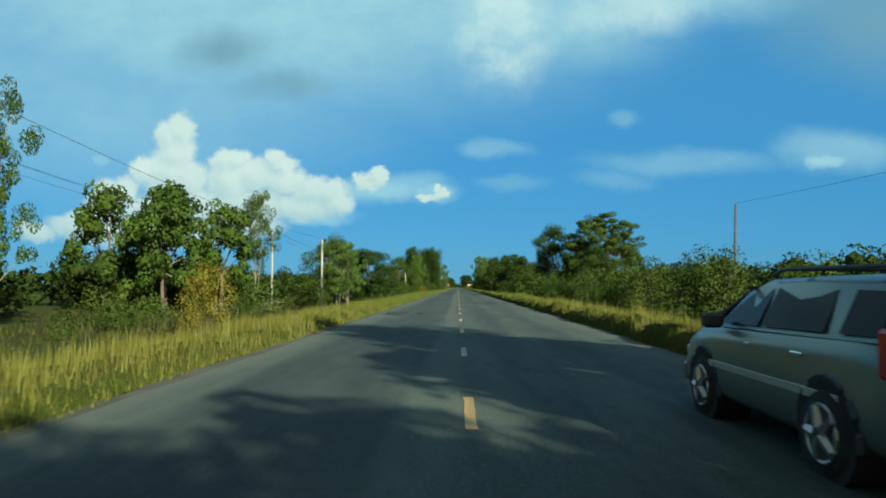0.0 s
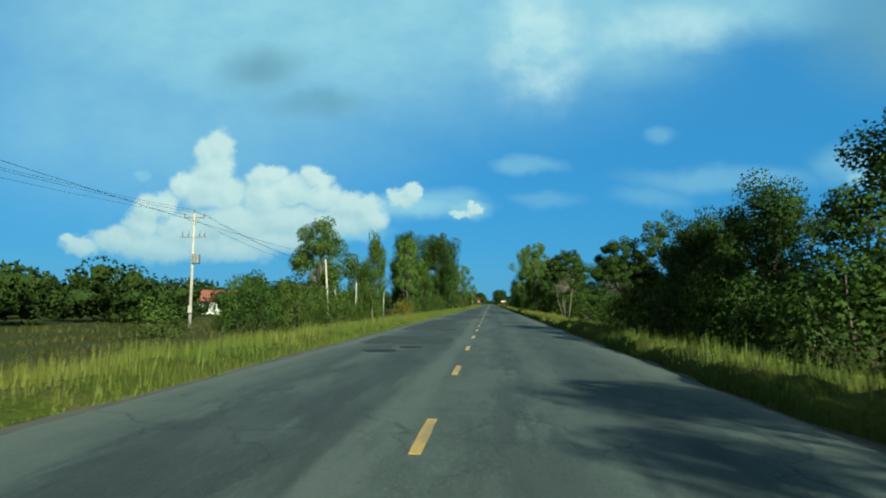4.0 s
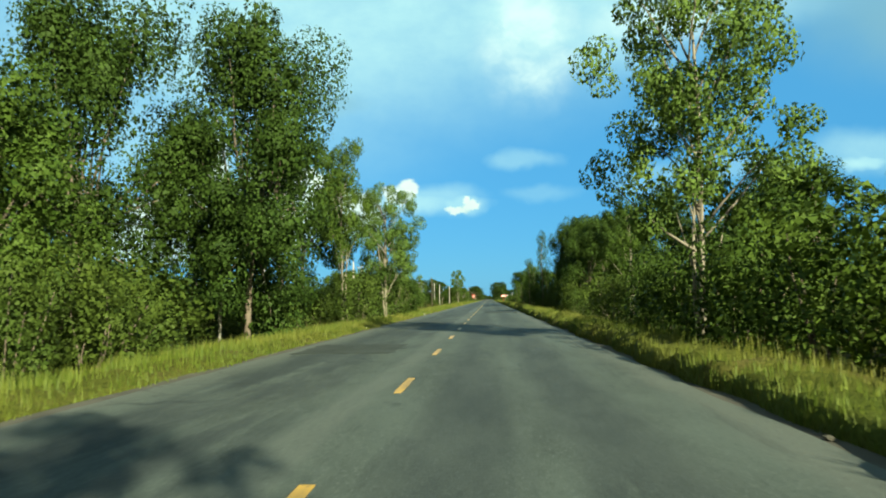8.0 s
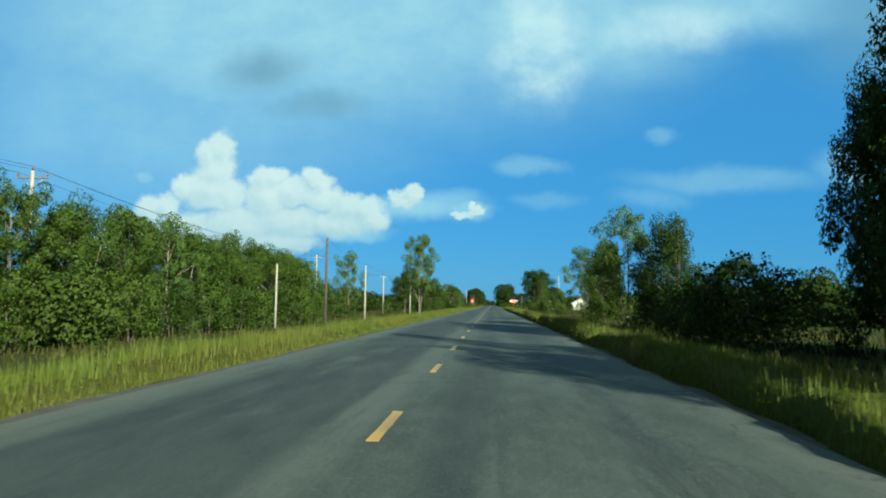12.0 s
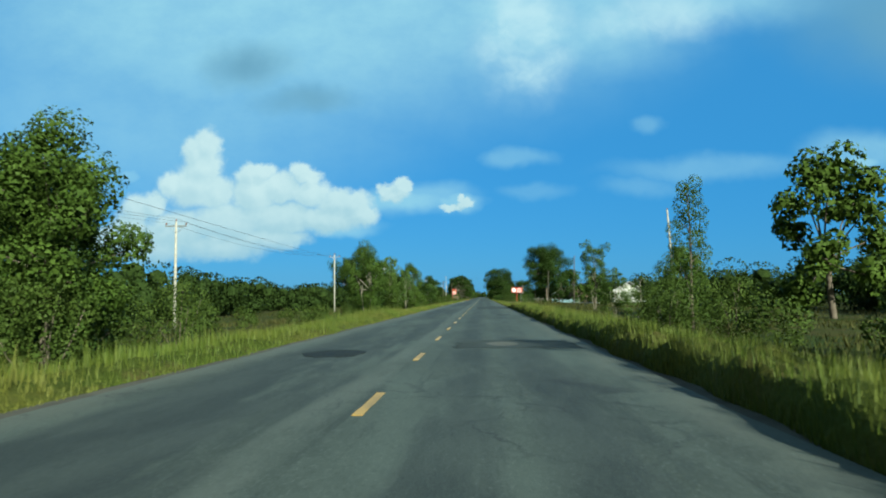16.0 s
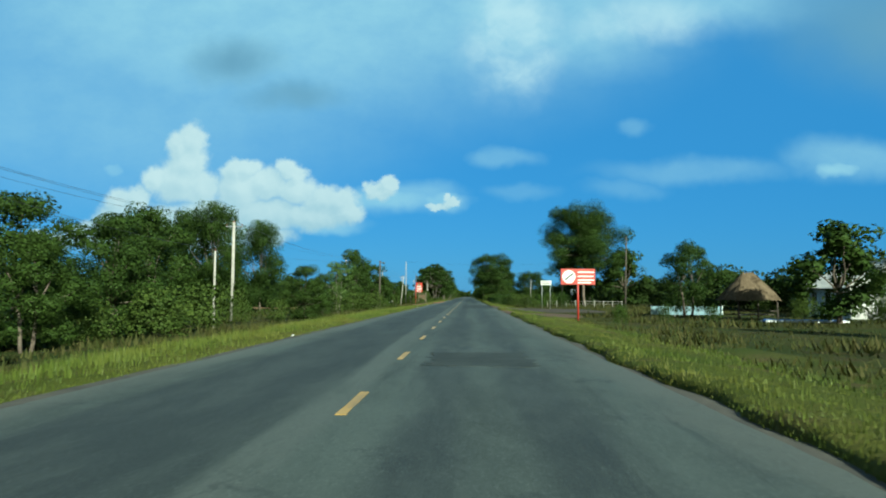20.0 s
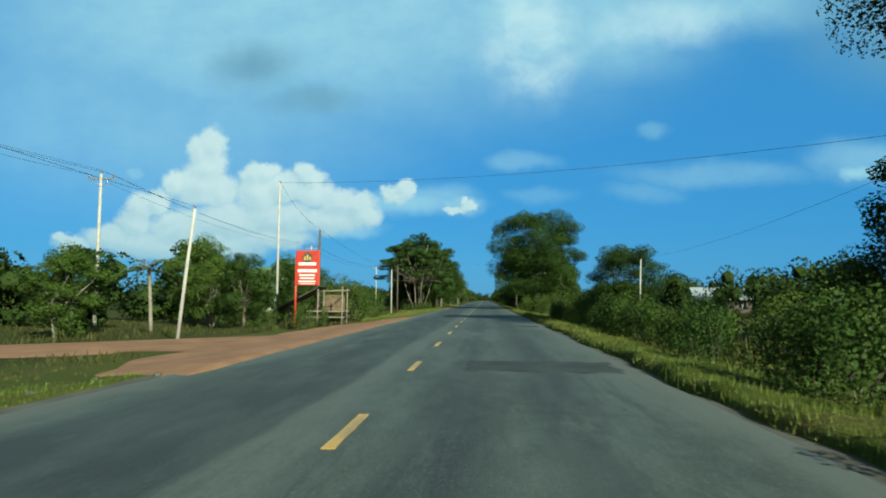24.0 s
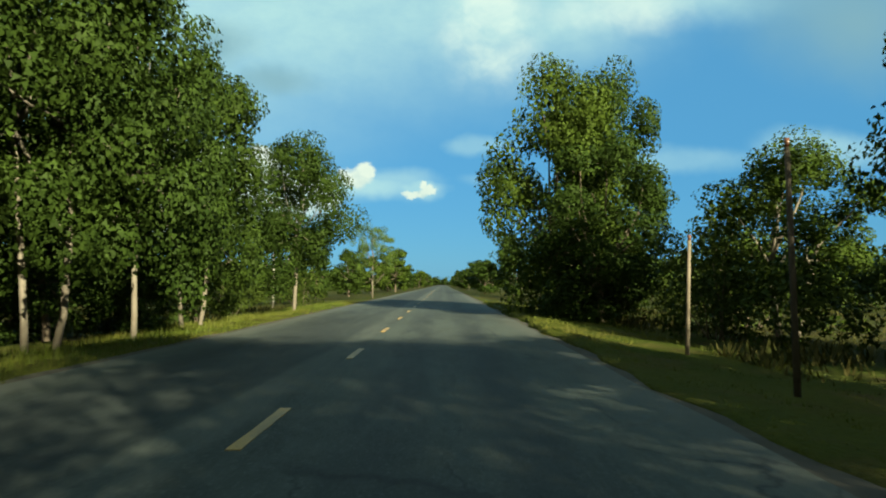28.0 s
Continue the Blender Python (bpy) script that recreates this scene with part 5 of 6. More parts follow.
def arm_pole(x, y, h, boxes=False):
    low = land(x, y)
    ob = thing("utility_pole", pose(x, y, low), "tall pale concrete power pole with a steel crossarm", "utility pole", "poles along the road")
    H = h - low
    tube("pole_shaft", [(0, 0, -0.5), (0, 0, H / 2), (0, 0, H)], [0.17, 0.14, 0.11], CONCRETE, ob)
    box("crossarm", (-1.05, -0.05, H - 0.50), (1.05, 0.05, H - 0.38), STEEL, ob, 0.01)
    tops = []
    for dx in (-0.98, 0.0, 0.98):
        z = H - 0.38 if dx else H
        tube("insulator", [(dx, 0, z), (dx, 0, z + 0.10), (dx, 0, z + 0.2), (dx, 0, z + 0.28)], [0.03, 0.07, 0.06, 0.03], CERAMIC, ob, 8)
        tops.append(Vector((x + dx, y, low + z + 0.28)))
    for s in (-1, 1):
        tube("brace", [(0, 0.06, H - 1.2), (s * 0.7, 0.06, H - 0.45)], [0.02, 0.02], STEEL, ob, 5)
    if boxes:
        box("crossarm", (-1.3, -0.05, H - 2.4), (1.3, 0.05, H - 2.3), STEEL, ob, 0.01)
        for dx in (-1.1, -0.5, 0.6, 1.1):
            tube("fuse", [(dx, 0, H - 2.3), (dx + 0.08, -0.1, H - 1.75)], [0.05, 0.03], CERAMIC, ob, 6)
        box("transformer_tank", (0.1, -0.35, H - 4.9), (0.7, 0.25, H - 4.0), STEEL, ob, 0.05)
        box("meter_box", (-0.12, -0.35, 1.5), (0.25, -0.12, 2.2), CONCRETE, ob, 0.03)
    return tops


def cable(a, b, sag=0.6, r=0.016, label="thin black overhead cable between two poles"):
    pts = [a.lerp(b, k / 12) - Vector((0, 0, 4 * sag * (k / 12) * (1 - k / 12))) for k in range(13)]
    ob = tube("overhead_cable", pts, [r] * 13, CABLE, None, 4)
    tagged(ob, label, "cable", "overhead cables")


def lines():
    last = None
    for y, h in ((-45, 9.5), (28, 9.5), (100, 9.6), (175, 9.8), (236, 7.6), (315, 9.6), (384, 9.6), (455, 9.4), (526, 9.0), (597, 10.1), (667, 10.6), (757, 11.5), (818, 10.4), (888, 10.2), (958, 10)):
        tops = arm_pole(-29.8 if y == 757 else -28.0, y, h, y == 175)
        if last:
            for a, b in zip(last, tops):
                cable(a, b, 1.1, 0.013)
        last = tops
    last = None
    posts = ((-12.3, 14, 6.2, 0), (-12.1, 58, 5.6, 0), (-12.4, 92, 6.2, 1), (-12.8, 168, 5.0, 2), (-17.9, 205, 4.1, 0), (-17.4, 226.5, 3.7, 0),
             (-12.6, 262, 5.4, 0), (-13.5, 302, 5.8, 0), (-14.5, 330, 6.2, 0), (-14.0, 347, 6.0, 0), (-17.2, 400.5, 4.7, 0), (-13.0, 401, 7.0, 1), (-12.0, 414, 5.4, 0), (-11.2, 447, 5.6, 0), (-13.0, 590, 5.4, 0), (-16.3, 629.5, 4.6, 0),
             (-10.9, 678.6, 6.4, 1), (-13.6, 736.6, 5.9, 3), (-14.0, 754, 10.2, 0), (-11.7, 757.5, 6.9, 1), (-11.0, 795, 5.4, 0), (-12.0, 809, 6.6, 1), (-14.5, 838, 10.3, 1), (-12.0, 880, 6.0, 0))
    for x, y, h, style in posts:
        lean = {2: (-0.45, 0), 3: (0.7, 0)}.get(style, (0.0, 0.0))
        dark = style == 1
        top = plain_pole(x, y, h, TIMBER if dark else CONCRETE, lean, 0.13 if dark else 0.10, "dark weathered timber pole carrying a cable" if dark else "pale concrete post carrying a cable")
        if last and y != 754:
            cable(last, top, 0.5, 0.009)
        last = top
    plain_pole(-19.4, 642, 8.0, CONCRETE)
    lamp = thing("street_lamp", pose(-10.9, 678.6, 6.15), "small dark street lamp bracketed to a timber pole", "street lamp")
    tube("bracket", [(0.0, -0.12, 0.0), (0.22, -0.22, 0.04), (0.42, -0.30, -0.02)], [0.03, 0.03, 0.03], STEEL, lamp, 6)
    tube("lamp_head", [(0.36, -0.28, 0.02), (0.48, -0.33, 0.0), (0.66, -0.40, -0.06), (0.74, -0.43, -0.08)], [0.05, 0.10, 0.11, 0.06], DARK, lamp, 8)
    plain_pole(7.4, 835, 3.7, TIMBER, (-0.1, 0), 0.06, "thin dark stake standing in the verge")
    plain_pole(6.9, 812, 2.3, PALE_TIMBER, (-0.3, 0), 0.05, "thin pale leaning stake standing in the verge")
    plain_pole(8.7, 825, 7.0, TIMBER, (-0.5, 0), 0.07, "thin dark stake standing in the verge")
    plain_pole(7.8, 841, 2.6, PALE_TIMBER, (0.1, 0), 0.06, "thin pale stake standing in the verge")
    last = None
    for x, y, h, dark in ((19.4, -25, 7.4, 1), (19.4, 47, 7.4, 1), (19.6, 455, 9, 1), (19.4, 526, 9.4, 0), (19.4, 597, 9.2, 1), (21.0, 667, 8.8, 1), (22.0, 731, 8.6, 1), (20.5, 789, 6.6, 0), (17.0, 838, 7.1, 1)):
        top = plain_pole(x, y, h, TIMBER if dark else CONCRETE, (-0.55 if y == 526 else 0.25, 0), 0.11, "dark weathered timber pole carrying a cable" if dark else "pale concrete post carrying a cable")
        if last and y not in (455, 526, 597, 667):
            cable(last, top, 0.9, 0.010)
        last = top
    cable(Vector((-14.0, 754, 10.2)), Vector((22.2, 731, 8.7)), 0.7, 0.011, "thin black cable strung across the road")
    cable(Vector((-14.5, 838, 10.3)), Vector((17.2, 838, 7.1)), 0.5, 0.014, "thin black cable strung across the road")


lines()


# ---- the overtaken car ----
def car_section(y, table):
    return [np.interp(y, [row[0] for row in table], [row[k] for row in table]) for k in range(1, len(table[0]))]


def suv(x, y0, name="suv"):
    """A family off-roader 4.7 m long, nose towards +y; y0 is its tail."""
    ob = thing(name, pose(x, y0, 0.0), "silver-green family off-roader with tinted windows on the asphalt road", "car")
    # y, half width low, half width at the waist, waist height, sill height, bonnet or boot height
    table = [(0.00, 0.74, 0.78, 1.00, 0.42, 1.07), (0.10, 0.84, 0.87, 1.05, 0.30, 1.13), (0.5, 0.885, 0.905, 1.07, 0.26, 1.14), (1.5, 0.895, 0.915, 1.06, 0.24, 1.12), (2.6, 0.895, 0.915, 1.04, 0.24, 1.09),
             (3.3, 0.895, 0.905, 1.02, 0.24, 1.07), (3.9, 0.885, 0.885, 0.95, 0.26, 1.02), (4.45, 0.82, 0.80, 0.83, 0.30, 0.90), (4.65, 0.70, 0.66, 0.70, 0.38, 0.74)]
    bm = bmesh.new()
    rings = []
    for k in range(25):
        y = 4.65 * k / 24
        low, waist, wz, sz, top = car_section(y, table)
        half = [(low * 0.86, sz), (low, sz + 0.10), (low + 0.012, 0.55), (waist, wz - 0.12), (waist * 0.975, wz), (waist * 0.90, top)]
        ring = [(-a, b) for a, b in half] + [(0.0, top + 0.03)] + [(a, b) for a, b in half[::-1]]
        rings.append([bm.verts.new((a, y, b)) for a, b in ring])
    for a, b in zip(rings, rings[1:]):
        for k in range(len(a)):
            j = (k + 1) % len(a)
            bm.faces.new((a[k], a[j], b[j], b[k]))
    bm.faces.new(rings[0])
    bm.faces.new(rings[-1][::-1])
    bmesh.ops.recalc_face_normals(bm, faces=bm.faces[:])
    body = part("body", bm, BODY, ob, "", True)
    # cabin: roof line and pillars
    cabin = [(0.04, 0.80, 1.11, 0.62, 1.53), (0.35, 0.85, 1.11, 0.67, 1.58), (1.6, 0.87, 1.09, 0.68, 1.61), (2.5, 0.87, 1.08, 0.67, 1.59), (2.9, 0.86, 1.07, 0.63, 1.52), (3.65, 0.80, 1.06, 0.72, 1.10)]
    bm = bmesh.new()
    rings = []
    for y, w, z, rw, rz in cabin:
        ring = [(-w, z), (-rw - 0.02, rz - 0.07), (-rw + 0.10, rz - 0.005), (0, rz + 0.02), (rw - 0.10, rz - 0.005), (rw + 0.02, rz - 0.07), (w, z)]
        rings.append([bm.verts.new((a, y, b)) for a, b in ring])
    for a, b in zip(rings, rings[1:]):
        for k in range(6):
            bm.faces.new((a[k], a[k + 1], b[k + 1], b[k]))
    bm.faces.new(rings[0][::-1])
    bmesh.ops.recalc_face_normals(bm, faces=bm.faces[:])
    part("roof", bm, BODY, ob, "", True)

    def side_glass(s, ya, yb, yc, yd):
        """A pane from waist ya..yb to roof yc..yd, a little proud of the cabin side."""
        def at(y, f):
            w, z, rw, rz = car_section(y, cabin)
            a, b = Vector((w, y, z + 0.045)), Vector((rw + 0.02, y, rz - 0.10))
            p = a.lerp(b, f)
            return Vector((s * (p.x + 0.012), p.y, p.z))
        bm = bmesh.new()
        ring = [at(ya, 0), at(yb, 0), at(yd, 1), at(yc, 1)]
        f = bm.faces.new([bm.verts.new(v) for v in ring])
        top = bmesh.ops.extrude_face_region(bm, geom=[f])["geom"]
        bmesh.ops.translate(bm, verts=[v for v in top if isinstance(v, bmesh.types.BMVert)], vec=(-s * 0.02, 0, 0))
        bmesh.ops.recalc_face_normals(bm, faces=bm.faces[:])
        return part("side_window", bm, TINTED, ob)

    for s in (-1, 1):
        side_glass(s, 0.28, 0.80, 0.36, 0.80)
        side_glass(s, 1.02, 2.12, 1.04, 2.10)
        side_glass(s, 2.22, 3.28, 2.18, 2.64)
        box("waist_trim", (s * 0.905 - 0.012, 0.75, 0.60), (s * 0.905 + 0.012, 3.45, 0.68), TRIM, ob, 0.008, "pale side moulding")
        for y in (1.25, 2.30):
            handle = box("door_handle", (s * 0.925 - 0.018, y, 0.925), (s * 0.925 + 0.018, y + 0.20, 0.96), CHROME, ob, 0.008, "chrome handle")
        mirror = box("wing_mirror", (s * 1.00 - 0.11, 2.98, 1.06), (s * 1.00 + 0.11, 3.14, 1.23), GRILLE, ob, 0.04)
        rail = tube("roof_rail", [(s * 0.62, 0.35, 1.61), (s * 0.62, 0.5, 1.67), (s * 0.62, 2.2, 1.68), (s * 0.62, 2.4, 1.62)], [0.02] * 4, GRILLE, ob, 6)
        lamp = box("tail_lamp", (s * 0.80 - 0.10, -0.015, 0.86), (s * 0.80 + 0.112, 0.28, 1.22), LAMP_RED, ob, 0.03)
        box("headlamp", (s * 0.62 - 0.16, 4.38, 0.62), (s * 0.62 + 0.14, 4.60, 0.78), LAMP_CLEAR, ob, 0.04)
        bm = bmesh.new()
        box_into(bm, (s * 0.47 - 0.30, 2.66, 1.48), (s * 0.47 + 0.30, 2.72, 1.52))
        part("visor", bm, GRILLE, ob)
        for y in (0.95, 3.62):
            arch = bmesh.new()
            pts = [(s * 0.87, y + 0.44 * math.cos(a), 0.36 + 0.44 * math.sin(a)) for a in np.linspace(-0.15, math.pi + 0.15, 13)]
            tube_into(arch, pts, [0.055] * 13, 6)
            part("wheel_arch", arch, GRILLE, ob)
            well = bmesh.new()
            tube_into(well, [(s * 0.50, y, 0.36), (s * 0.912, y, 0.36)], [0.43, 0.43], 24)
            part("wheel_well", well, RUBBER, ob)
            tyre = bmesh.new()
            tube_into(tyre, [(s * (0.70 + dx), y, 0.355) for dx in (0.0, 0.03, 0.19, 0.235)], [0.315, 0.355, 0.355, 0.32], 28)
            wheel = part("wheel", tyre, RUBBER, ob, "black tyre", True)
            rim = bmesh.new()
            tube_into(rim, [(s * 0.915, y, 0.355), (s * 0.940, y, 0.355)], [0.235, 0.225], 24)
            part("rim", rim, GRILLE, wheel)
            for k in range(5):
                a = k * math.tau / 5
                spoke = bmesh.new()
                tube_into(spoke, [(s * 0.952, y + 0.04 * math.cos(a), 0.355 + 0.04 * math.sin(a)), (s * 0.946, y + 0.215 * math.cos(a), 0.355 + 0.215 * math.sin(a))], [0.05, 0.036], 5)
                part("spoke", spoke, ALLOY, wheel, "silver alloy spoke")
            ring = bmesh.new()
            pts = [(s * 0.944, y + 0.225 * math.cos(a), 0.355 + 0.225 * math.sin(a)) for a in np.linspace(0, math.tau, 25)]
            tube_into(ring, pts, [0.016] * 25, 5)
            part("rim_edge", ring, ALLOY, wheel, "silver rim edge")
    for y in (0.75, 1.9):
        tube("rack_bar", [(-0.62, y, 1.675), (0.62, y, 1.675)], [0.018, 0.018], GRILLE, ob, 6)
    box("rear_window", (-0.60, -0.005, 1.16), (0.60, 0.04, 1.44), TINTED, ob, 0.01)
    box("rear_bumper", (-0.86, -0.09, 0.38), (0.86, 0.10, 0.66), BODY, ob, 0.05)
    box("front_bumper", (-0.80, 4.52, 0.28), (0.80, 4.72, 0.56), BODY, ob, 0.06)
    bm = bmesh.new()
    ring = [(-0.72, 3.58, 1.15), (0.72, 3.58, 1.15), (0.58, 2.93, 1.495), (-0.58, 2.93, 1.495)]
    f = bm.faces.new([bm.verts.new(v) for v in ring])
    top = bmesh.ops.extrude_face_region(bm, geom=[f])["geom"]
    bmesh.ops.translate(bm, verts=[v for v in top if isinstance(v, bmesh.types.BMVert)], vec=(0, 0.02, 0.025))
    bmesh.ops.recalc_face_normals(bm, faces=bm.faces[:])
    part("windscreen", bm, TINTED, ob)
    return ob


suv(3.67, 2.75)


# ---- roadside signs, hut, houses ----
def shop_sign():
    ob = thing("roadside_sign", pose(10.2, 635.6, land(10.2, 635), 0, 0, 4), "red signboard with white disc and lettering bars on a post", "sign")
    tube("post", [(0, 0, -0.4), (0, 0, 3.97)], [0.075, 0.075], RED, ob, 10, "red steel post")
    box("board", (-1.35, -0.10, 2.82), (1.35, -0.02, 4.07), RED, ob, 0.015)
    bm = bmesh.new()
    tube_into(bm, [(-0.72, -0.10, 3.44), (-0.72, -0.115, 3.44)], [0.52, 0.52], 28)
    part("disc", bm, WHITE, ob, "white emblem disc")
    box("emblem_stroke", (-1.10, -0.128, 3.38), (-0.30, -0.116, 3.50), DARK, ob, 0.0, "dark emblem stroke", Matrix.Translation((-0.72, 0, 3.44)) @ pose(0, 0, 0, 0, -38, 0) @ Matrix.Translation((0.72, 0, -3.44)))
    for z, w in ((3.80, 1.25), (3.48, 1.2), (3.18, 1.25), (2.98, 1.0)):
        box("lettering_bar", (-0.02, -0.115, z - 0.055), (w, -0.102, z + 0.055), WHITE, ob)


def drink_sign():
    ob = thing("roadside_sign", pose(-10.3, 748.6, land(-10.3, 749), 0, 0, -6), "tall red signboard with white lettering bars on a red post", "sign")
    tube("post", [(-0.80, 0, -0.4), (-0.80, 0, 4.9)], [0.07, 0.07], RED, ob, 10, "red steel post")
    box("board", (-0.80, -0.10, 2.85), (0.85, 0.06, 5.2), RED, ob, 0.05)
    bm = bmesh.new()
    tube_into(bm, [(0.02, -0.10, 4.72), (0.02, -0.112, 4.72)], [0.34, 0.34], 24)
    part("emblem", bm, DARK, ob, "dark round emblem")
    for dx, h in ((-0.16, 0.24), (0.02, 0.36), (0.20, 0.24)):
        box("emblem_spire", (dx - 0.05, -0.124, 4.55), (dx + 0.05, -0.113, 4.55 + h), OCHRE, ob, 0.0, "ochre emblem spire")
    for z, w, h in ((4.30, 0.62, 0.20), (3.84, 0.66, 0.20), (3.55, 0.55, 0.11), (3.34, 0.50, 0.10), (3.13, 0.60, 0.10), (2.97, 0.55, 0.05)):
        box("lettering_bar", (0.02 - w, -0.113, z - h / 2), (0.02 + w, -0.101, z + h / 2), WHITE, ob)


def small_sign():
    ob = thing("roadside_sign", pose(13.2, 683.6, land(13.2, 683)), "small white direction board on two thin posts", "sign")
    for dx in (-0.6, 0.6):
        tube("post", [(dx, 0, -0.3), (dx, 0, 4.2)], [0.04, 0.04], STEEL, ob, 8)
    box("board", (-0.78, -0.07, 3.6), (0.78, -0.04, 4.25), WHITE, ob, 0.01)
    for z in (4.06, 3.80):
        box("lettering_bar", (-0.6, -0.078, z - 0.05), (0.6, -0.071, z + 0.05), DARK, ob)


def thatched_hut():
    x, y = 26.7, 644.0
    ob = thing("thatched_hut", pose(x, y, land(x, y), 0, 0, 12) @ Matrix.Scale(0.90, 4), "open-sided hut with a steep brown thatched roof on posts", "hut")
    rnd = random.Random(2)
    bm = bmesh.new()
    rings = []
    for f, drop in ((0.0, 0.0), (0.25, 0.02), (0.5, 0.05), (0.75, 0.0), (1.0, -0.08)):
        z = 4.6 - 2.65 * f + drop
        ring = []
        for k in range(32):
            a = k * math.tau / 32
            sx, sy = 0.55 + 2.35 * f, 0.12 + 1.9 * f
            q = max(abs(math.cos(a)), abs(math.sin(a))) ** 0.55
            ring.append(bm.verts.new((sx * math.cos(a) / q + rnd.uniform(-0.05, 0.05), sy * math.sin(a) / q + rnd.uniform(-0.05, 0.05), z + rnd.uniform(-0.06, 0.06))))
        rings.append(ring)
    for a, b in zip(rings, rings[1:]):
        for k in range(32):
            bm.faces.new((a[k], b[k], b[(k + 1) % 32], a[(k + 1) % 32]))
    bm.faces.new(rings[0])
    inner = [bm.verts.new((v.co.x * 0.93, v.co.y * 0.93, v.co.z + 0.10)) for v in rings[-1]]
    for k in range(32):
        bm.faces.new((rings[-1][k], inner[k], inner[(k + 1) % 32], rings[-1][(k + 1) % 32]))
    bm.faces.new(inner)
    bmesh.ops.recalc_face_normals(bm, faces=bm.faces[:])
    part("thatch", bm, THATCH, ob, "dry brown thatch")
    g = np.random.default_rng(4)
    rows = []
    for _ in range(900):
        a, f = g.uniform(0, math.tau), g.uniform(0.1, 1.0)
        q = max(abs(math.cos(a)), abs(math.sin(a))) ** 0.55
        p = np.array(((0.55 + 2.35 * f) * math.cos(a) / q, (0.12 + 1.9 * f) * math.sin(a) / q, 4.62 - 2.65 * f))
        d = np.array((math.cos(a) * 0.8, math.sin(a) * 0.65, -0.85)) * g.uniform(0.2, 0.45)
        w = np.array((-math.sin(a), math.cos(a), 0)) * 0.03
        rows.append([p - w, p + w, p + d + w + np.array((0, 0, 0.05)), p + d - w + np.array((0, 0, 0.05))])
    finish("straw", quads("straw", np.array(rows)), THATCH, ob, "loose straw of the thatch")
    for px in (-2.1, 0.0, 2.1):
        for py in (-1.5, 1.5):
            tube("post", [(px, py, -0.3), (px, py, 2.15)], [0.08, 0.07], TIMBER, ob, 7)
    box("bench", (-1.9, -1.3, 0.42), (1.9, 1.3, 0.50), TIMBER, ob, 0.02, "low timber platform")
    for s in (-1, 1):
        box("rail", (-2.1, s * 1.5 - 0.04, 0.80), (2.1, s * 1.5 + 0.04, 0.88), TIMBER, ob, 0.01)


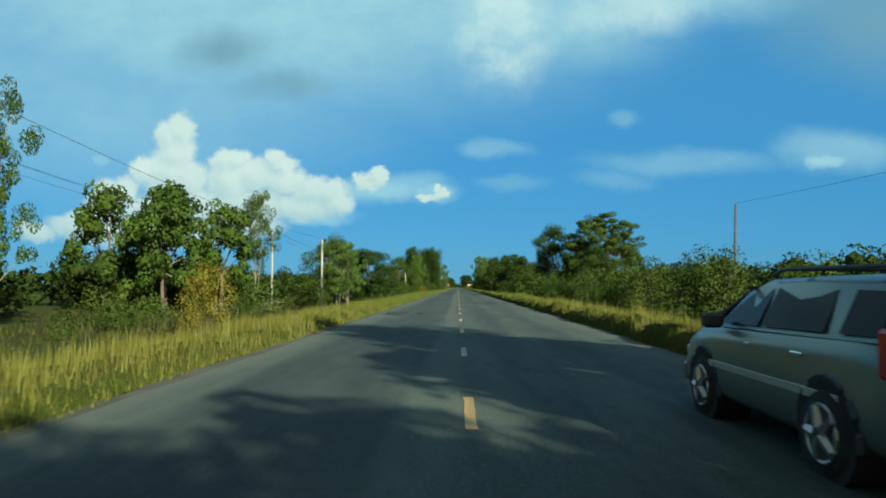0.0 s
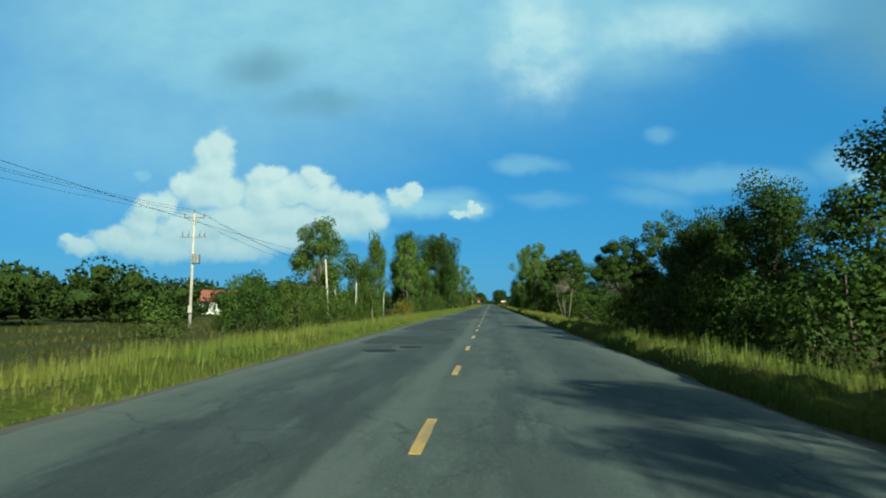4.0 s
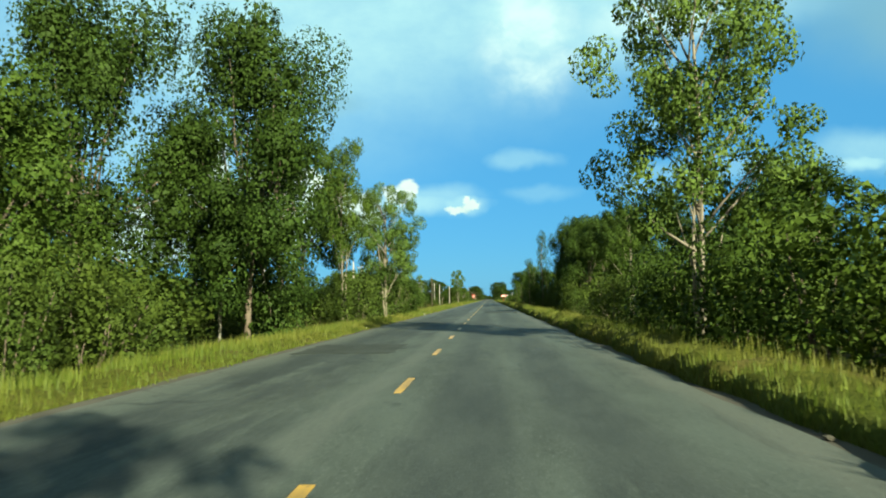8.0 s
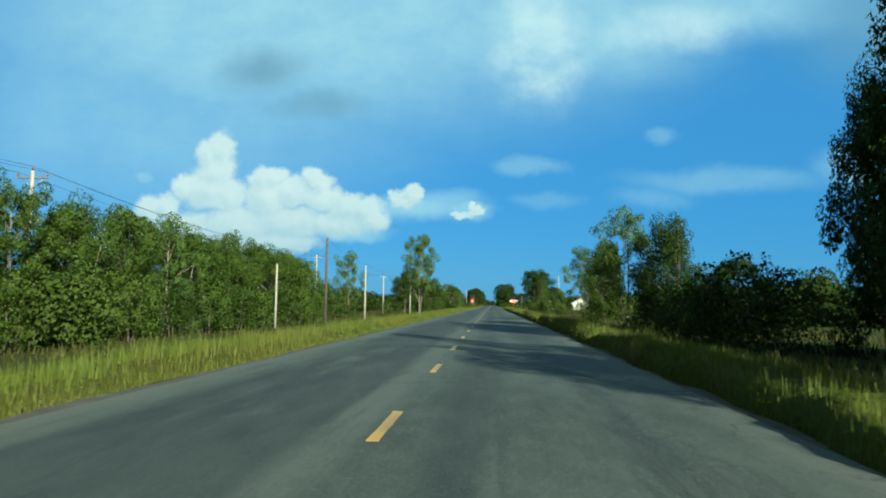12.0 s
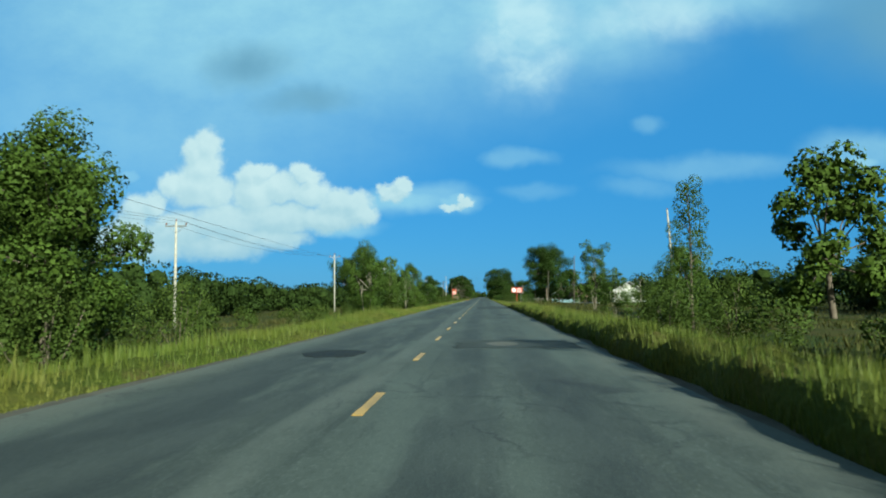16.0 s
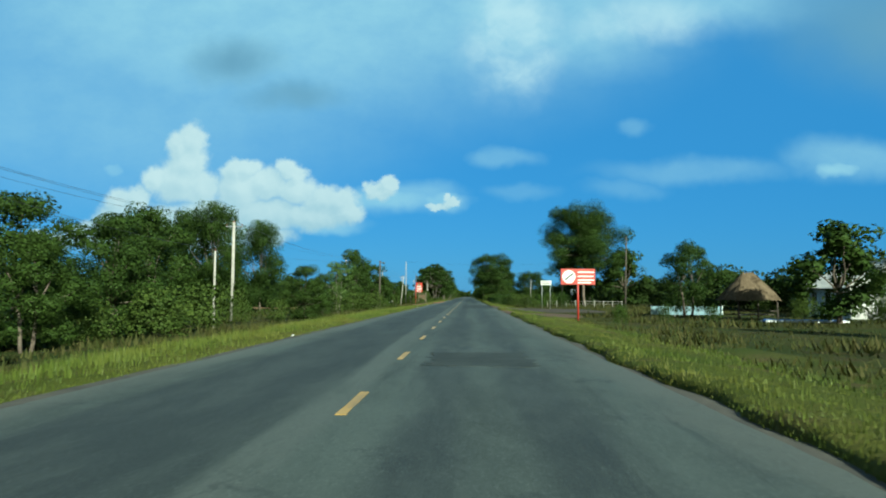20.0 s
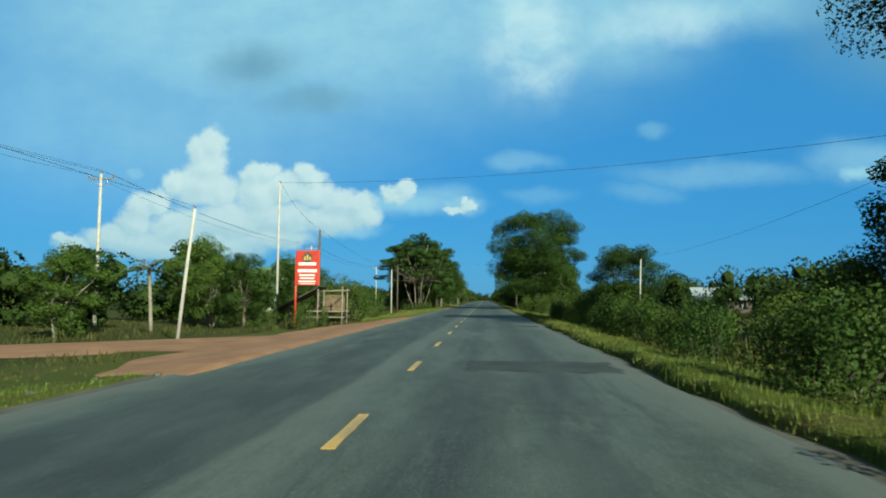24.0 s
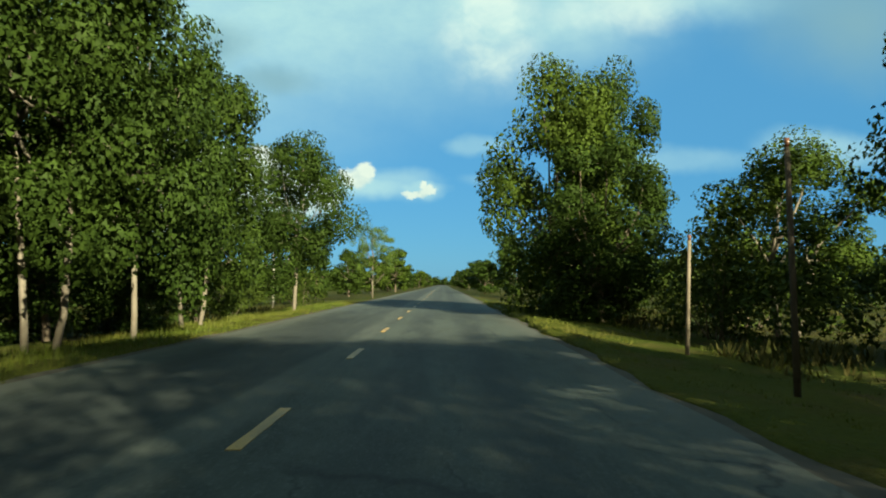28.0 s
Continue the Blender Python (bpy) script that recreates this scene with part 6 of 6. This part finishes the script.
def gable_house(name, x, y, turn, wx, wy, wall, ridge, roof_mat, wall_mat, label, over=0.7, along_x=True, windows=3):
    low = land(x, y)
    ob = thing(name, pose(x, y, low, 0, 0, turn), label, "house")
    t = 0.2
    holes = []
    def wall_with_openings(a, b, y0, y1, count):
        """One wall along x with its window holes through it."""
        step = (b - a) / count
        us, zs = [a], [-0.4, wall * 0.34, wall * 0.78, wall]
        for k in range(count):
            w0, w1 = a + (k + 0.30) * step, a + (k + 0.70) * step
            us += [w0, w1]
            holes.append((w0, w1, y0, y1))
        us.append(b)
        bm = bmesh.new()
        grid = {(i, j, s): bm.verts.new((u, y, z)) for i, u in enumerate(us) for j, z in enumerate(zs) for s, y in enumerate((y0, y1))}
        solid = {(i, j) for i in range(len(us) - 1) for j in range(3) if not (j == 1 and i % 2 == 1)}
        for i, j in solid:
            q = [(i, j), (i + 1, j), (i + 1, j + 1), (i, j + 1)]
            bm.faces.new([grid[(*c, 0)] for c in q])
            bm.faces.new([grid[(*c, 1)] for c in q[::-1]])
            for (ca, cb), near in zip(zip(q, q[1:] + q[:1]), ((i, j - 1), (i + 1, j), (i, j + 1), (i - 1, j))):
                if near not in solid:
                    bm.faces.new((grid[(*ca, 1)], grid[(*cb, 1)], grid[(*cb, 0)], grid[(*ca, 0)]))
        bmesh.ops.recalc_face_normals(bm, faces=bm.faces[:])
        return part("wall", bm, wall_mat, ob)
    wall_with_openings(-wx / 2, wx / 2, -wy / 2, -wy / 2 + t, windows)
    wall_with_openings(-wx / 2, wx / 2, wy / 2 - t, wy / 2, windows)
    for w0, w1, y0, y1 in holes:
        win = box("window", (w0, (y0 + y1) / 2 - 0.02, wall * 0.34), (w1, (y0 + y1) / 2 + 0.02, wall * 0.78), TINTED, ob)
        box("sill", (w0 - 0.08, y0 - 0.06, wall * 0.34 - 0.08), (w1 + 0.08, y0 + 0.05, wall * 0.34), wall_mat, win)
        box("frame", ((w0 + w1) / 2 - 0.03, (y0 + y1) / 2 - 0.04, wall * 0.34), ((w0 + w1) / 2 + 0.03, (y0 + y1) / 2 + 0.04, wall * 0.78), WHITE, win)
    for s in (-1, 1):
        bm = bmesh.new()
        xa, xb = (s * wx / 2 - t, s * wx / 2) if s > 0 else (s * wx / 2, s * wx / 2 + t)
        if along_x:
            pts = [(-wy / 2 + t, -0.4), (wy / 2 - t, -0.4), (wy / 2 - t, wall), (0, ridge - 0.12), (-wy / 2 + t, wall)]
        else:
            pts = [(-wy / 2 + t, -0.4), (wy / 2 - t, -0.4), (wy / 2 - t, wall), (-wy / 2 + t, wall)]
        fa = [bm.verts.new((xa, a, b)) for a, b in pts]
        fb = [bm.verts.new((xb, a, b)) for a, b in pts]
        bm.faces.new(fa[::-1])
        bm.faces.new(fb)
        for k in range(len(pts)):
            j = (k + 1) % len(pts)
            bm.faces.new((fa[k], fa[j], fb[j], fb[k]))
        bmesh.ops.recalc_face_normals(bm, faces=bm.faces[:])
        part("gable_wall", bm, wall_mat, ob)
    for s in (-1, 1):
        run = math.hypot(wy / 2 + over, (ridge - wall) * (1 + over / (wy / 2)))
        slope = math.atan2(ridge - wall, wy / 2)
        n = 14
        wide = (wx + 2 * over) / n
        bm = bmesh.new()
        section = [(0, 0), (wide - 0.004, 0), (wide - 0.004, 0.10), (wide - 0.06, 0.10), (wide - 0.10, 0.06), (0, 0.06)]
        fa, fb = [[bm.verts.new((a, y, b)) for a, b in section] for y in (0.0, run)]
        bm.faces.new(fa)
        bm.faces.new(fb[::-1])
        for k in range(6):
            bm.faces.new((fa[k], fb[k], fb[(k + 1) % 6], fa[(k + 1) % 6]))
        bmesh.ops.recalc_face_normals(bm, faces=bm.faces[:])
        sheet = bpy.data.meshes.new("roof_sheet")
        bm.to_mesh(sheet)
        bm.free()
        sheet.materials.append(roof_mat)
        turned = Matrix.Translation((0, 0, ridge)) @ pose(0, 0, 0, 0, 0, 0 if s > 0 else 180) @ Matrix.Rotation(-slope, 4, "X")
        for k in range(n):
            piece = new("roof_sheet", sheet)
            piece.parent = ob
            piece.matrix_basis = turned @ Matrix.Translation((-wx / 2 - over + wide * k, 0, 0))
    box("ridge_cap", (-wx / 2 - over, -0.16, ridge + 0.02), (wx / 2 + over, 0.16, ridge + 0.13), roof_mat, ob, 0.03)
    return ob


def hip_house(x, y):
    """A white bungalow with a hipped green roof, an open porch and a pale vent strip in the roof."""
    low = land(x, y)
    ob = thing("green_roofed_house", pose(x, y, low, 0, 0, 3), "white bungalow with a hipped green sheet roof and an open porch", "house")
    ex, ey, ridge, eave, top = 9.6, 6.4, 4.4, 3.9, 8.6
    corners = [Vector(c) for c in ((-ex, -ey, eave), (ex, -ey, eave), (ex, ey, eave), (-ex, ey, eave))]
    a, b = Vector((-ridge, 0, top)), Vector((ridge, 0, top))
    for face in ((corners[0], corners[1], b, a), (corners[2], corners[3], a, b), (corners[1], corners[2], b), (corners[3], corners[0], a)):
        bm = bmesh.new()
        f = bm.faces.new([bm.verts.new(p) for p in face])
        up = bmesh.ops.extrude_face_region(bm, geom=[f])["geom"]
        bmesh.ops.translate(bm, verts=[v for v in up if isinstance(v, bmesh.types.BMVert)], vec=(0, 0, 0.12))
        bmesh.ops.recalc_face_normals(bm, faces=bm.faces[:])
        slope = part("roof_slope", bm, GREEN_ROOF, ob, "green sheet roof slope")
        # standing seams running down the slope
        low_edge, high_edge = (face[0], face[1]), (face[3], face[2]) if len(face) == 4 else (face[2], face[2])
        for k in range(1, 16):
            p, q = low_edge[0].lerp(low_edge[1], k / 16), high_edge[0].lerp(high_edge[1], k / 16)
            tube("seam", [p + Vector((0, 0, 0.13)), q + Vector((0, 0, 0.13))], [0.03, 0.03], GREEN_ROOF, slope, 4)
    tube("ridge_cap", [a + Vector((0, 0, 0.14)), b + Vector((0, 0, 0.14))], [0.10, 0.10], GREEN_ROOF, ob, 6)
    for p in corners:
        tube("hip_cap", [p + Vector((0, 0, 0.12)), (a if p.x < 0 else b) + Vector((0, 0, 0.14))], [0.08, 0.08], GREEN_ROOF, ob, 6)
    for y0 in (-ey, ey):
        box("fascia", (-ex, y0 - 0.04, eave - 0.22), (ex, y0 + 0.04, eave + 0.02), WHITE, ob, 0.01)
    for x0 in (-ex, ex):
        box("fascia", (x0 - 0.04, -ey + 0.05, eave - 0.22), (x0 + 0.04, ey - 0.05, eave + 0.02), WHITE, ob, 0.01)
    tilt = math.degrees(math.atan2(top - eave, ey))
    box("roof_vent", (0.4, -0.14, 0.10), (5.2, 0.14, 0.36), WHITE, ob, 0.02, "pale vent strip in the roof", pose(0, -ey * 0.5, (eave + top) / 2 + 0.05, tilt, 0, 0))
    wx, wy, t = 8.6, 5.4, 0.2
    box("wall", (-wx, -wy, -0.4), (-7.6, -wy + t, eave - 0.05), PLASTER, ob, 0.01)
    box("wall", (-6.3, -wy, -0.4), (-3.6, -wy + t, eave - 0.05), PLASTER, ob, 0.01)
    box("wall", (-7.6, -wy, -0.4), (-6.3, -wy + t, 1.2), PLASTER, ob, 0.01)
    box("wall", (-7.6, -wy, 2.6), (-6.3, -wy + t, eave - 0.05), PLASTER, ob, 0.01)
    pane = box("window", (-7.6, -wy + 0.08, 1.2), (-6.3, -wy + 0.12, 2.6), TINTED, ob)
    box("sill", (-7.7, -wy - 0.06, 1.12), (-6.2, -wy + 0.05, 1.2), WHITE, pane)
    box("frame", (-6.98, -wy + 0.05, 1.2), (-6.92, -wy + 0.15, 2.6), WHITE, pane)
    # porch: parapet, pillars and the wall set back behind it
    box("parapet", (-3.6, -wy, -0.4), (4.4, -wy + t, 1.0), PLASTER, ob, 0.02)
    for px in (-0.9, 1.8, 4.3):
        box("pillar", (px - 0.16, -wy - 0.02, 1.0), (px + 0.16, -wy + 0.30, eave - 0.05), WHITE, ob, 0.02)
    box("wall", (-3.6, -wy + 2.4, -0.4), (4.4, -wy + 2.6, eave - 0.05), PLASTER, ob, 0.01)
    box("door", (-0.5, -wy + 2.33, 0.1), (0.5, -wy + 2.39, 2.2), TIMBER, ob, 0.01, "dark timber door")
    box("wall", (4.4, -wy, -0.4), (wx, -wy + t, eave - 0.05), PLASTER, ob, 0.01)
    box("wall", (-wx, wy - t, -0.4), (wx, wy, eave - 0.05), PLASTER, ob, 0.01)
    for x0 in (-wx, wx - t):
        box("gable_wall", (x0, -wy + t, -0.4), (x0 + t, wy - t, eave - 0.05), PLASTER, ob, 0.01)


shop_sign()
drink_sign()
small_sign()
thatched_hut()
gable_house("white_house", 41.0, 650.0, 82, 11, 8, 3.2, 5.4, PLASTER, PLASTER, "low white plastered house with a flat-pitched roof behind trees")
hip_house(-39.0, 832.5)
gable_house("red_roofed_house", -53.0, 246.0, 10, 8, 7, 2.9, 4.7, RED_ROOF, PLASTER, "small white house with a faded red roof beyond the verge")
gable_house("tin_roofed_house", 44.0, 830.0, -10, 9, 8, 2.6, 4.4, TIN, TIMBER, "timber house with a pale sheet roof beyond the thicket")


# ---- repairs and dark patches on the road ----
DARK_PATCH = "dark patch on the asphalt, mostly tar repairs"
# mostly tar repairs; the strips at y 61 and y 596 are only darker bands
for x0, x1, y0, y1 in ((0.9, 4.9, 543, 561), (0.9, 4.9, 664, 690), (0.7, 3.1, 596.5, 600), (1.2, 4.5, 718, 720.5), (3.5, 4.5, 742, 743.6), (0.8, 4.4, 481.5, 485), (1.0, 4.4, 299, 308.5), (-0.2, 4.3, 61, 63.2), (-4.2, -3.1, 34.5, 39)):
    road_patch(x0, x1, y0, y1, PATCH, DARK_PATCH)
for x0, x1, y0, y1 in ((-4.0, -0.8, 135.5, 141), (-4.15, -2.0, 148.3, 171), (-4.1, 0.9, 180, 190), (1.4, 3.6, 163.5, 166), (-4.2, -1.2, 246, 250), (-3.8, -1.0, 213, 218)):
    road_patch(x0, x1, y0, y1, PATCH, DARK_PATCH)
for x, y, a, b in ((2.7, 561.8, 0.7, 0.5), (1.3, 453.4, 0.45, 0.5), (4.1, 297, 0.35, 0.5), (3.05, 290.4, 0.3, 0.32), (-1.5, 149.4, 0.33, 0.62), (-2.2, 36.5, 0.2, 0.45), (-2.6, 132, 0.5, 0.7), (-1.9, 134, 0.4, 0.6), (3.2, 517, 0.6, 0.6), (-0.6, 667.5, 0.5, 0.7), (-2.2, 226, 0.4, 0.8), (-2.4, 480, 0.9, 1.3)):
    round_patch(x, y, a, b, TAR_HOLE, "dark tar-filled hole in the asphalt")
for x, y, a, b in ((3.2, 150.2, 0.24, 0.38), (2.2, 483.5, 0.5, 0.9), (2.7, 555.5, 0.5, 0.3)):
    round_patch(x, y, a, b, PALE_PATCH, "pale worn spot of bare stone in the asphalt", "worn_spot")


# ---- bare earth beside the road ----
def apron(name, x0, x1, y0, y1, mat, label, inner, seed):
    """A ragged sheet of earth lying on the verge; inner: how far each end draws in at the road."""
    nx, ny = 14, max(8, int((y1 - y0) / 1.5))
    verts, faces = [], []
    for j in range(ny + 1):
        f = j / ny
        y = y0 + (y1 - y0) * f
        pinch = inner * (1 - math.sin(math.pi * min(1, max(0, f)))) ** 3
        for i in range(nx + 1):
            near, far = (x1, x0) if x0 < 0 else (x0, x1)
            reach = (far - near) * (1 - pinch) + 0.8 * noise.noise((seed, y * 0.4, 2.0))
            x = near + reach * i / nx
            yy = y + (0.9 * noise.noise((seed + 5, x * 0.5, j * 3.0)) if j in (0, ny) else 0)
            verts.append((x, yy, (-0.045 if i == 0 and abs(near) < 5.5 else land(x, y) + 0.11 - (0.09 if i == nx or j in (0, ny) else 0)) + 0.03 * noise.noise((x * 0.6, y * 0.6, 3.0))))
    n = nx + 1
    flip = x0 < 0
    for j in range(ny):
        for i in range(nx):
            q = (j * n + i, j * n + i + 1, (j + 1) * n + i + 1, (j + 1) * n + i)
            faces.append(q[::-1] if flip else q)
    me = bpy.data.meshes.new(name)
    me.from_pydata(verts, [], faces)
    me.polygons.foreach_set("use_smooth", [True] * len(me.polygons))
    tagged(finish(name, me, mat), label, "bare earth", kind="structure")


apron("laterite_verge", -9.4, -4.0, 716, 759, LATERITE, "strip of bare red laterite along the road", 0.8, 1.0)
apron("laterite_track", -52.0, -7.0, 727, 738, LATERITE, "red laterite side track leaving the road", 0.0, 2.0)
apron("laterite_verge", -14.0, -4.0, 815, 832, LATERITE, "red laterite mouth of a side track", 0.6, 3.0)
apron("gravel_apron", 4.9, 19.0, 662, 684, DIRT, "brown dirt mouth of a side track", 0.3, 4.0)
apron("laterite_verge", 4.9, 12.5, 640, 655, EARTH, "red earth entrance beside the road", 0.5, 5.0)
apron("laterite_verge", 5.1, 8.2, 675, 686, EARTH, "red earth patch at the road edge", 0.5, 6.0)


# ---- the stall, sheds, fences ----
def stall():
    x, y = -10.9, 754.5
    low = land(x, y)
    ob = thing("roadside_stall", pose(x, y, low, 0, 0, 3), "half-collapsed roadside stall of bleached poles with a sagging grey roof", "stall")
    for px, py, h in ((-2.0, -1.2, 2.0), (0.1, -1.2, 2.75), (1.9, -1.2, 2.9), (-2.0, 1.2, 2.0), (0.1, 1.2, 2.7), (1.9, 1.2, 2.8)):
        tube("post", [(px, py, -0.3), (px + 0.03, py, h)], [0.055, 0.045], PALE_TIMBER, ob, 7)
    for z in (0.62, 1.05):
        for s in (-1, 1):
            tube("rail", [(-2.1, s * 1.25, z), (2.1, s * 1.25, z + 0.03)], [0.035, 0.035], PALE_TIMBER, ob, 6)
    for s in (-1, 1):
        tube("rail", [(0.0, s * 1.25, 2.55), (2.1, s * 1.25, 2.66)], [0.035, 0.035], PALE_TIMBER, ob, 6)
    tube("rail", [(1.95, -1.3, 2.6), (1.95, 1.3, 2.6)], [0.035, 0.035], PALE_TIMBER, ob, 6)
    box("hanging_sheet", (0.2, 1.10, 1.05), (1.75, 1.14, 2.30), THATCH, ob, 0.01, "brown sacking sheet")
    for k in range(9):
        yy = -1.15 + k * 0.285
        box("platform_slat", (-2.0, yy, 0.64), (2.0, yy + 0.20, 0.69), TIMBER, ob)
    bm = bmesh.new()
    grid = []
    for j in range(9):
        row = []
        for i in range(9):
            u, v = -3.3 + 3.6 * i / 8, -1.7 + 3.4 * j / 8
            z = 0.95 + 1.95 * (i / 8) ** 0.8 - 0.18 * math.sin(math.pi * i / 8) + 0.06 * noise.noise((u * 2, v * 2, 1.0))
            row.append(bm.verts.new((u, v, z)))
        grid.append(row)
    for j in range(8):
        for i in range(8):
            bm.faces.new((grid[j][i], grid[j][i + 1], grid[j + 1][i + 1], grid[j + 1][i]))
    top = bmesh.ops.extrude_face_region(bm, geom=bm.faces[:])["geom"]
    bmesh.ops.translate(bm, verts=[v for v in top if isinstance(v, bmesh.types.BMVert)], vec=(0, 0, 0.05))
    bmesh.ops.recalc_face_normals(bm, faces=bm.faces[:])
    part("roof", bm, TIMBER, ob, "sagging grey board roof")


def shed():
    x, y = -24.9, 834.8
    low = land(x, y)
    ob = thing("shed", pose(x, y, low, 0, 0, 8), "small unroofed shed of pale blocks with a red door", "shed")
    box("wall", (-2.2, -1.4, -0.3), (-1.2, -1.2, 2.1), PLASTER, ob, 0.02)
    box("wall", (0.5, -1.4, -0.3), (1.9, -1.2, 2.2), PLASTER, ob, 0.02)
    box("wall", (-2.2, -1.2, -0.3), (-2.0, 1.4, 2.0), PLASTER, ob, 0.02)
    box("wall", (1.7, -1.2, -0.3), (1.9, 1.4, 2.2), PLASTER, ob, 0.02)
    box("wall", (-2.0, 1.2, -0.3), (1.7, 1.4, 2.1), PLASTER, ob, 0.02)
    box("door", (-1.2, -1.35, -0.1), (0.5, -1.28, 2.02), RED_ROOF, ob, 0.02, "faded red sheet door")
    box("lintel", (-1.25, -1.42, 2.02), (0.55, -1.18, 2.2), PLASTER, ob, 0.01)


def fence(x0, y0, x1, y1, count, h, mat, label, rails=2):
    low = land(x0, y0)
    ob = thing("fence", pose(x0, y0, low), label, "fence")
    d = Vector((x1 - x0, y1 - y0, 0))
    rnd = random.Random(int(x0 * 3 + y0))
    for k in range(count):
        p = d * (k / (count - 1))
        tube("fence_post", [(p.x, p.y, -0.3), (p.x + rnd.uniform(-0.06, 0.06), p.y, h * rnd.uniform(0.85, 1.1))], [0.06, 0.05], mat, ob, 6)
    for r in range(rails):
        z = h * (0.45 + 0.4 * r)
        tube("fence_rail", [(0, 0, z), (d.x, d.y, z)], [0.02, 0.02], mat, ob, 5)


def blue_panels():
    ob = thing("panel_fence", pose(21.0, 655.0, land(21, 655)), "low pale blue panel fence behind the hut", "fence")
    for k in range(12):
        box("panel", (k * 0.62, -0.03, 0.05), (k * 0.62 + 0.58, 0.03, 0.95), BLUE, ob, 0.01)
    for k in range(7):
        box("fence_post", (k * 1.24 - 0.04, 0.03, -0.3), (k * 1.24 + 0.04, 0.11, 1.05), WHITE, ob, 0.01)


def tarpaulin():
    ob = thing("tarpaulin", pose(25.0, 637.0, land(25, 637) + 0.02, 0, 0, -4), "long blue tarpaulin with white edges lying on the grass", "tarpaulin")
    for name, mat, y0, y1, lift in (("sheet", DEEP_BLUE, -0.35, 0.35, 0.16), ("edge", WHITE, -0.62, -0.36, 0.10), ("edge", WHITE, 0.36, 0.62, 0.10)):
        bm = bmesh.new()
        rows = []
        for i in range(25):
            x = 6.2 * i / 24
            z = lift + 0.05 * noise.noise((x * 1.4, y0, 6.0))
            rows.append([bm.verts.new(v) for v in ((x, y0, -0.05), (x, y0, z * 0.7), (x, (y0 + y1) / 2, z + 0.05), (x, y1, z * 0.7), (x, y1, -0.05))])
        for a, b in zip(rows, rows[1:]):
            for k in range(4):
                bm.faces.new((a[k], b[k], b[k + 1], a[k + 1]))
        bm.faces.new(rows[0])
        bm.faces.new(rows[-1][::-1])
        bmesh.ops.recalc_face_normals(bm, faces=bm.faces[:])
        part(name, bm, mat, ob, "", True)


def brush_pile():
    bm = bmesh.new()
    rnd = random.Random(8)
    for _ in range(70):
        p = Vector((rnd.uniform(-4, 4), rnd.uniform(-1.6, 1.6), rnd.uniform(0.0, 1.0)))
        d = Vector((rnd.uniform(-1, 1), rnd.uniform(-1, 1), rnd.uniform(-0.15, 0.35))).normalized() * rnd.uniform(0.8, 2.2)
        tube_into(bm, [p - d / 2, p + d / 2], [0.035, 0.012], 4)
    ob = part("brush_pile", bm, PALE_TIMBER, None)
    ob.matrix_basis = pose(-21.5, 64.0, land(-21.5, 64), 0, 0, 15)
    tagged(ob, "pile of cut dry branches beside the field", "brush pile", kind="stuff")


def litter():
    """Scraps of paper, plastic and small stones along the road edges."""
    rnd = random.Random(12)
    spots = [(5.2, 271, 0), (5.9, 266, 1), (-5.2, 264, 0), (5.0, 234.4, 2), (-4.7, 689, 0), (5.6, 690, 0), (6.2, 687, 0), (6.8, 684.6, 0), (7.6, 684, 0)]
    for k in range(22):
        s = rnd.choice((-1, 1))
        spots.append((s * rnd.uniform(4.7, 5.6), rnd.uniform(5, 870), rnd.choice((0, 0, 0, 2, 2))))
    for x, y, style in spots:
        bm = bmesh.new()
        if style == 2:
            bmesh.ops.create_icosphere(bm, subdivisions=1, radius=rnd.uniform(0.05, 0.09))
            for v in bm.verts:
                v.co = Vector((v.co.x * 1.3, v.co.y, v.co.z * 0.7)) * rnd.uniform(0.85, 1.15)
            name, label, mat, category = "stone", "small grey stone on the road shoulder", GRIT, "stone"
        else:
            w = rnd.uniform(0.03, 0.06)
            ring = [bm.verts.new((w * math.cos(a) * rnd.uniform(0.7, 1.2), w * math.sin(a) * rnd.uniform(0.6, 1.0), rnd.uniform(0.0, 0.06))) for a in np.linspace(0, math.tau, 7, endpoint=False)]
            hub = bm.verts.new((0, 0, 0.07))
            for a, b in zip(ring, ring[1:] + ring[:1]):
                bm.faces.new((a, b, hub))
            under = [bm.verts.new(v.co + Vector((0, 0, -0.02))) for v in ring]
            for k in range(7):
                j = (k + 1) % 7
                bm.faces.new((ring[j], ring[k], under[k], under[j]))
            bm.faces.new(under)
            bmesh.ops.recalc_face_normals(bm, faces=bm.faces[:])
            name, category = "litter", "litter"
            label, mat = (("crumpled white plastic scrap on the verge", WHITE), ("crumpled orange wrapper on the verge", OCHRE))[style]
        ob = part(name, bm, mat)
        z = -0.03 if abs(x) < 5.3 else land(x, y) + 0.09
        ob.matrix_basis = pose(x, y, z + (0.03 if style == 2 else 0.02), 0, 0, rnd.uniform(0, 360))
        tagged(ob, label, category, "scraps along the road")


stall()
shed()
fence(16.0, 706, 30.0, 709, 9, 1.2, CONCRETE, "fence of pale concrete posts with thin rails")
fence(-29.0, 858, -22.0, 856, 9, 1.4, OCHRE, "fence of ochre painted posts with thin rails")
blue_panels()
tarpaulin()
brush_pile()
litter()

# dark trees filling in behind the roadside tree
tree("dark", -11.4, 481.4, 5.8, 2.4, 0)
tree("dark", -13.4, 483.2, 6.4, 2.6, 1)
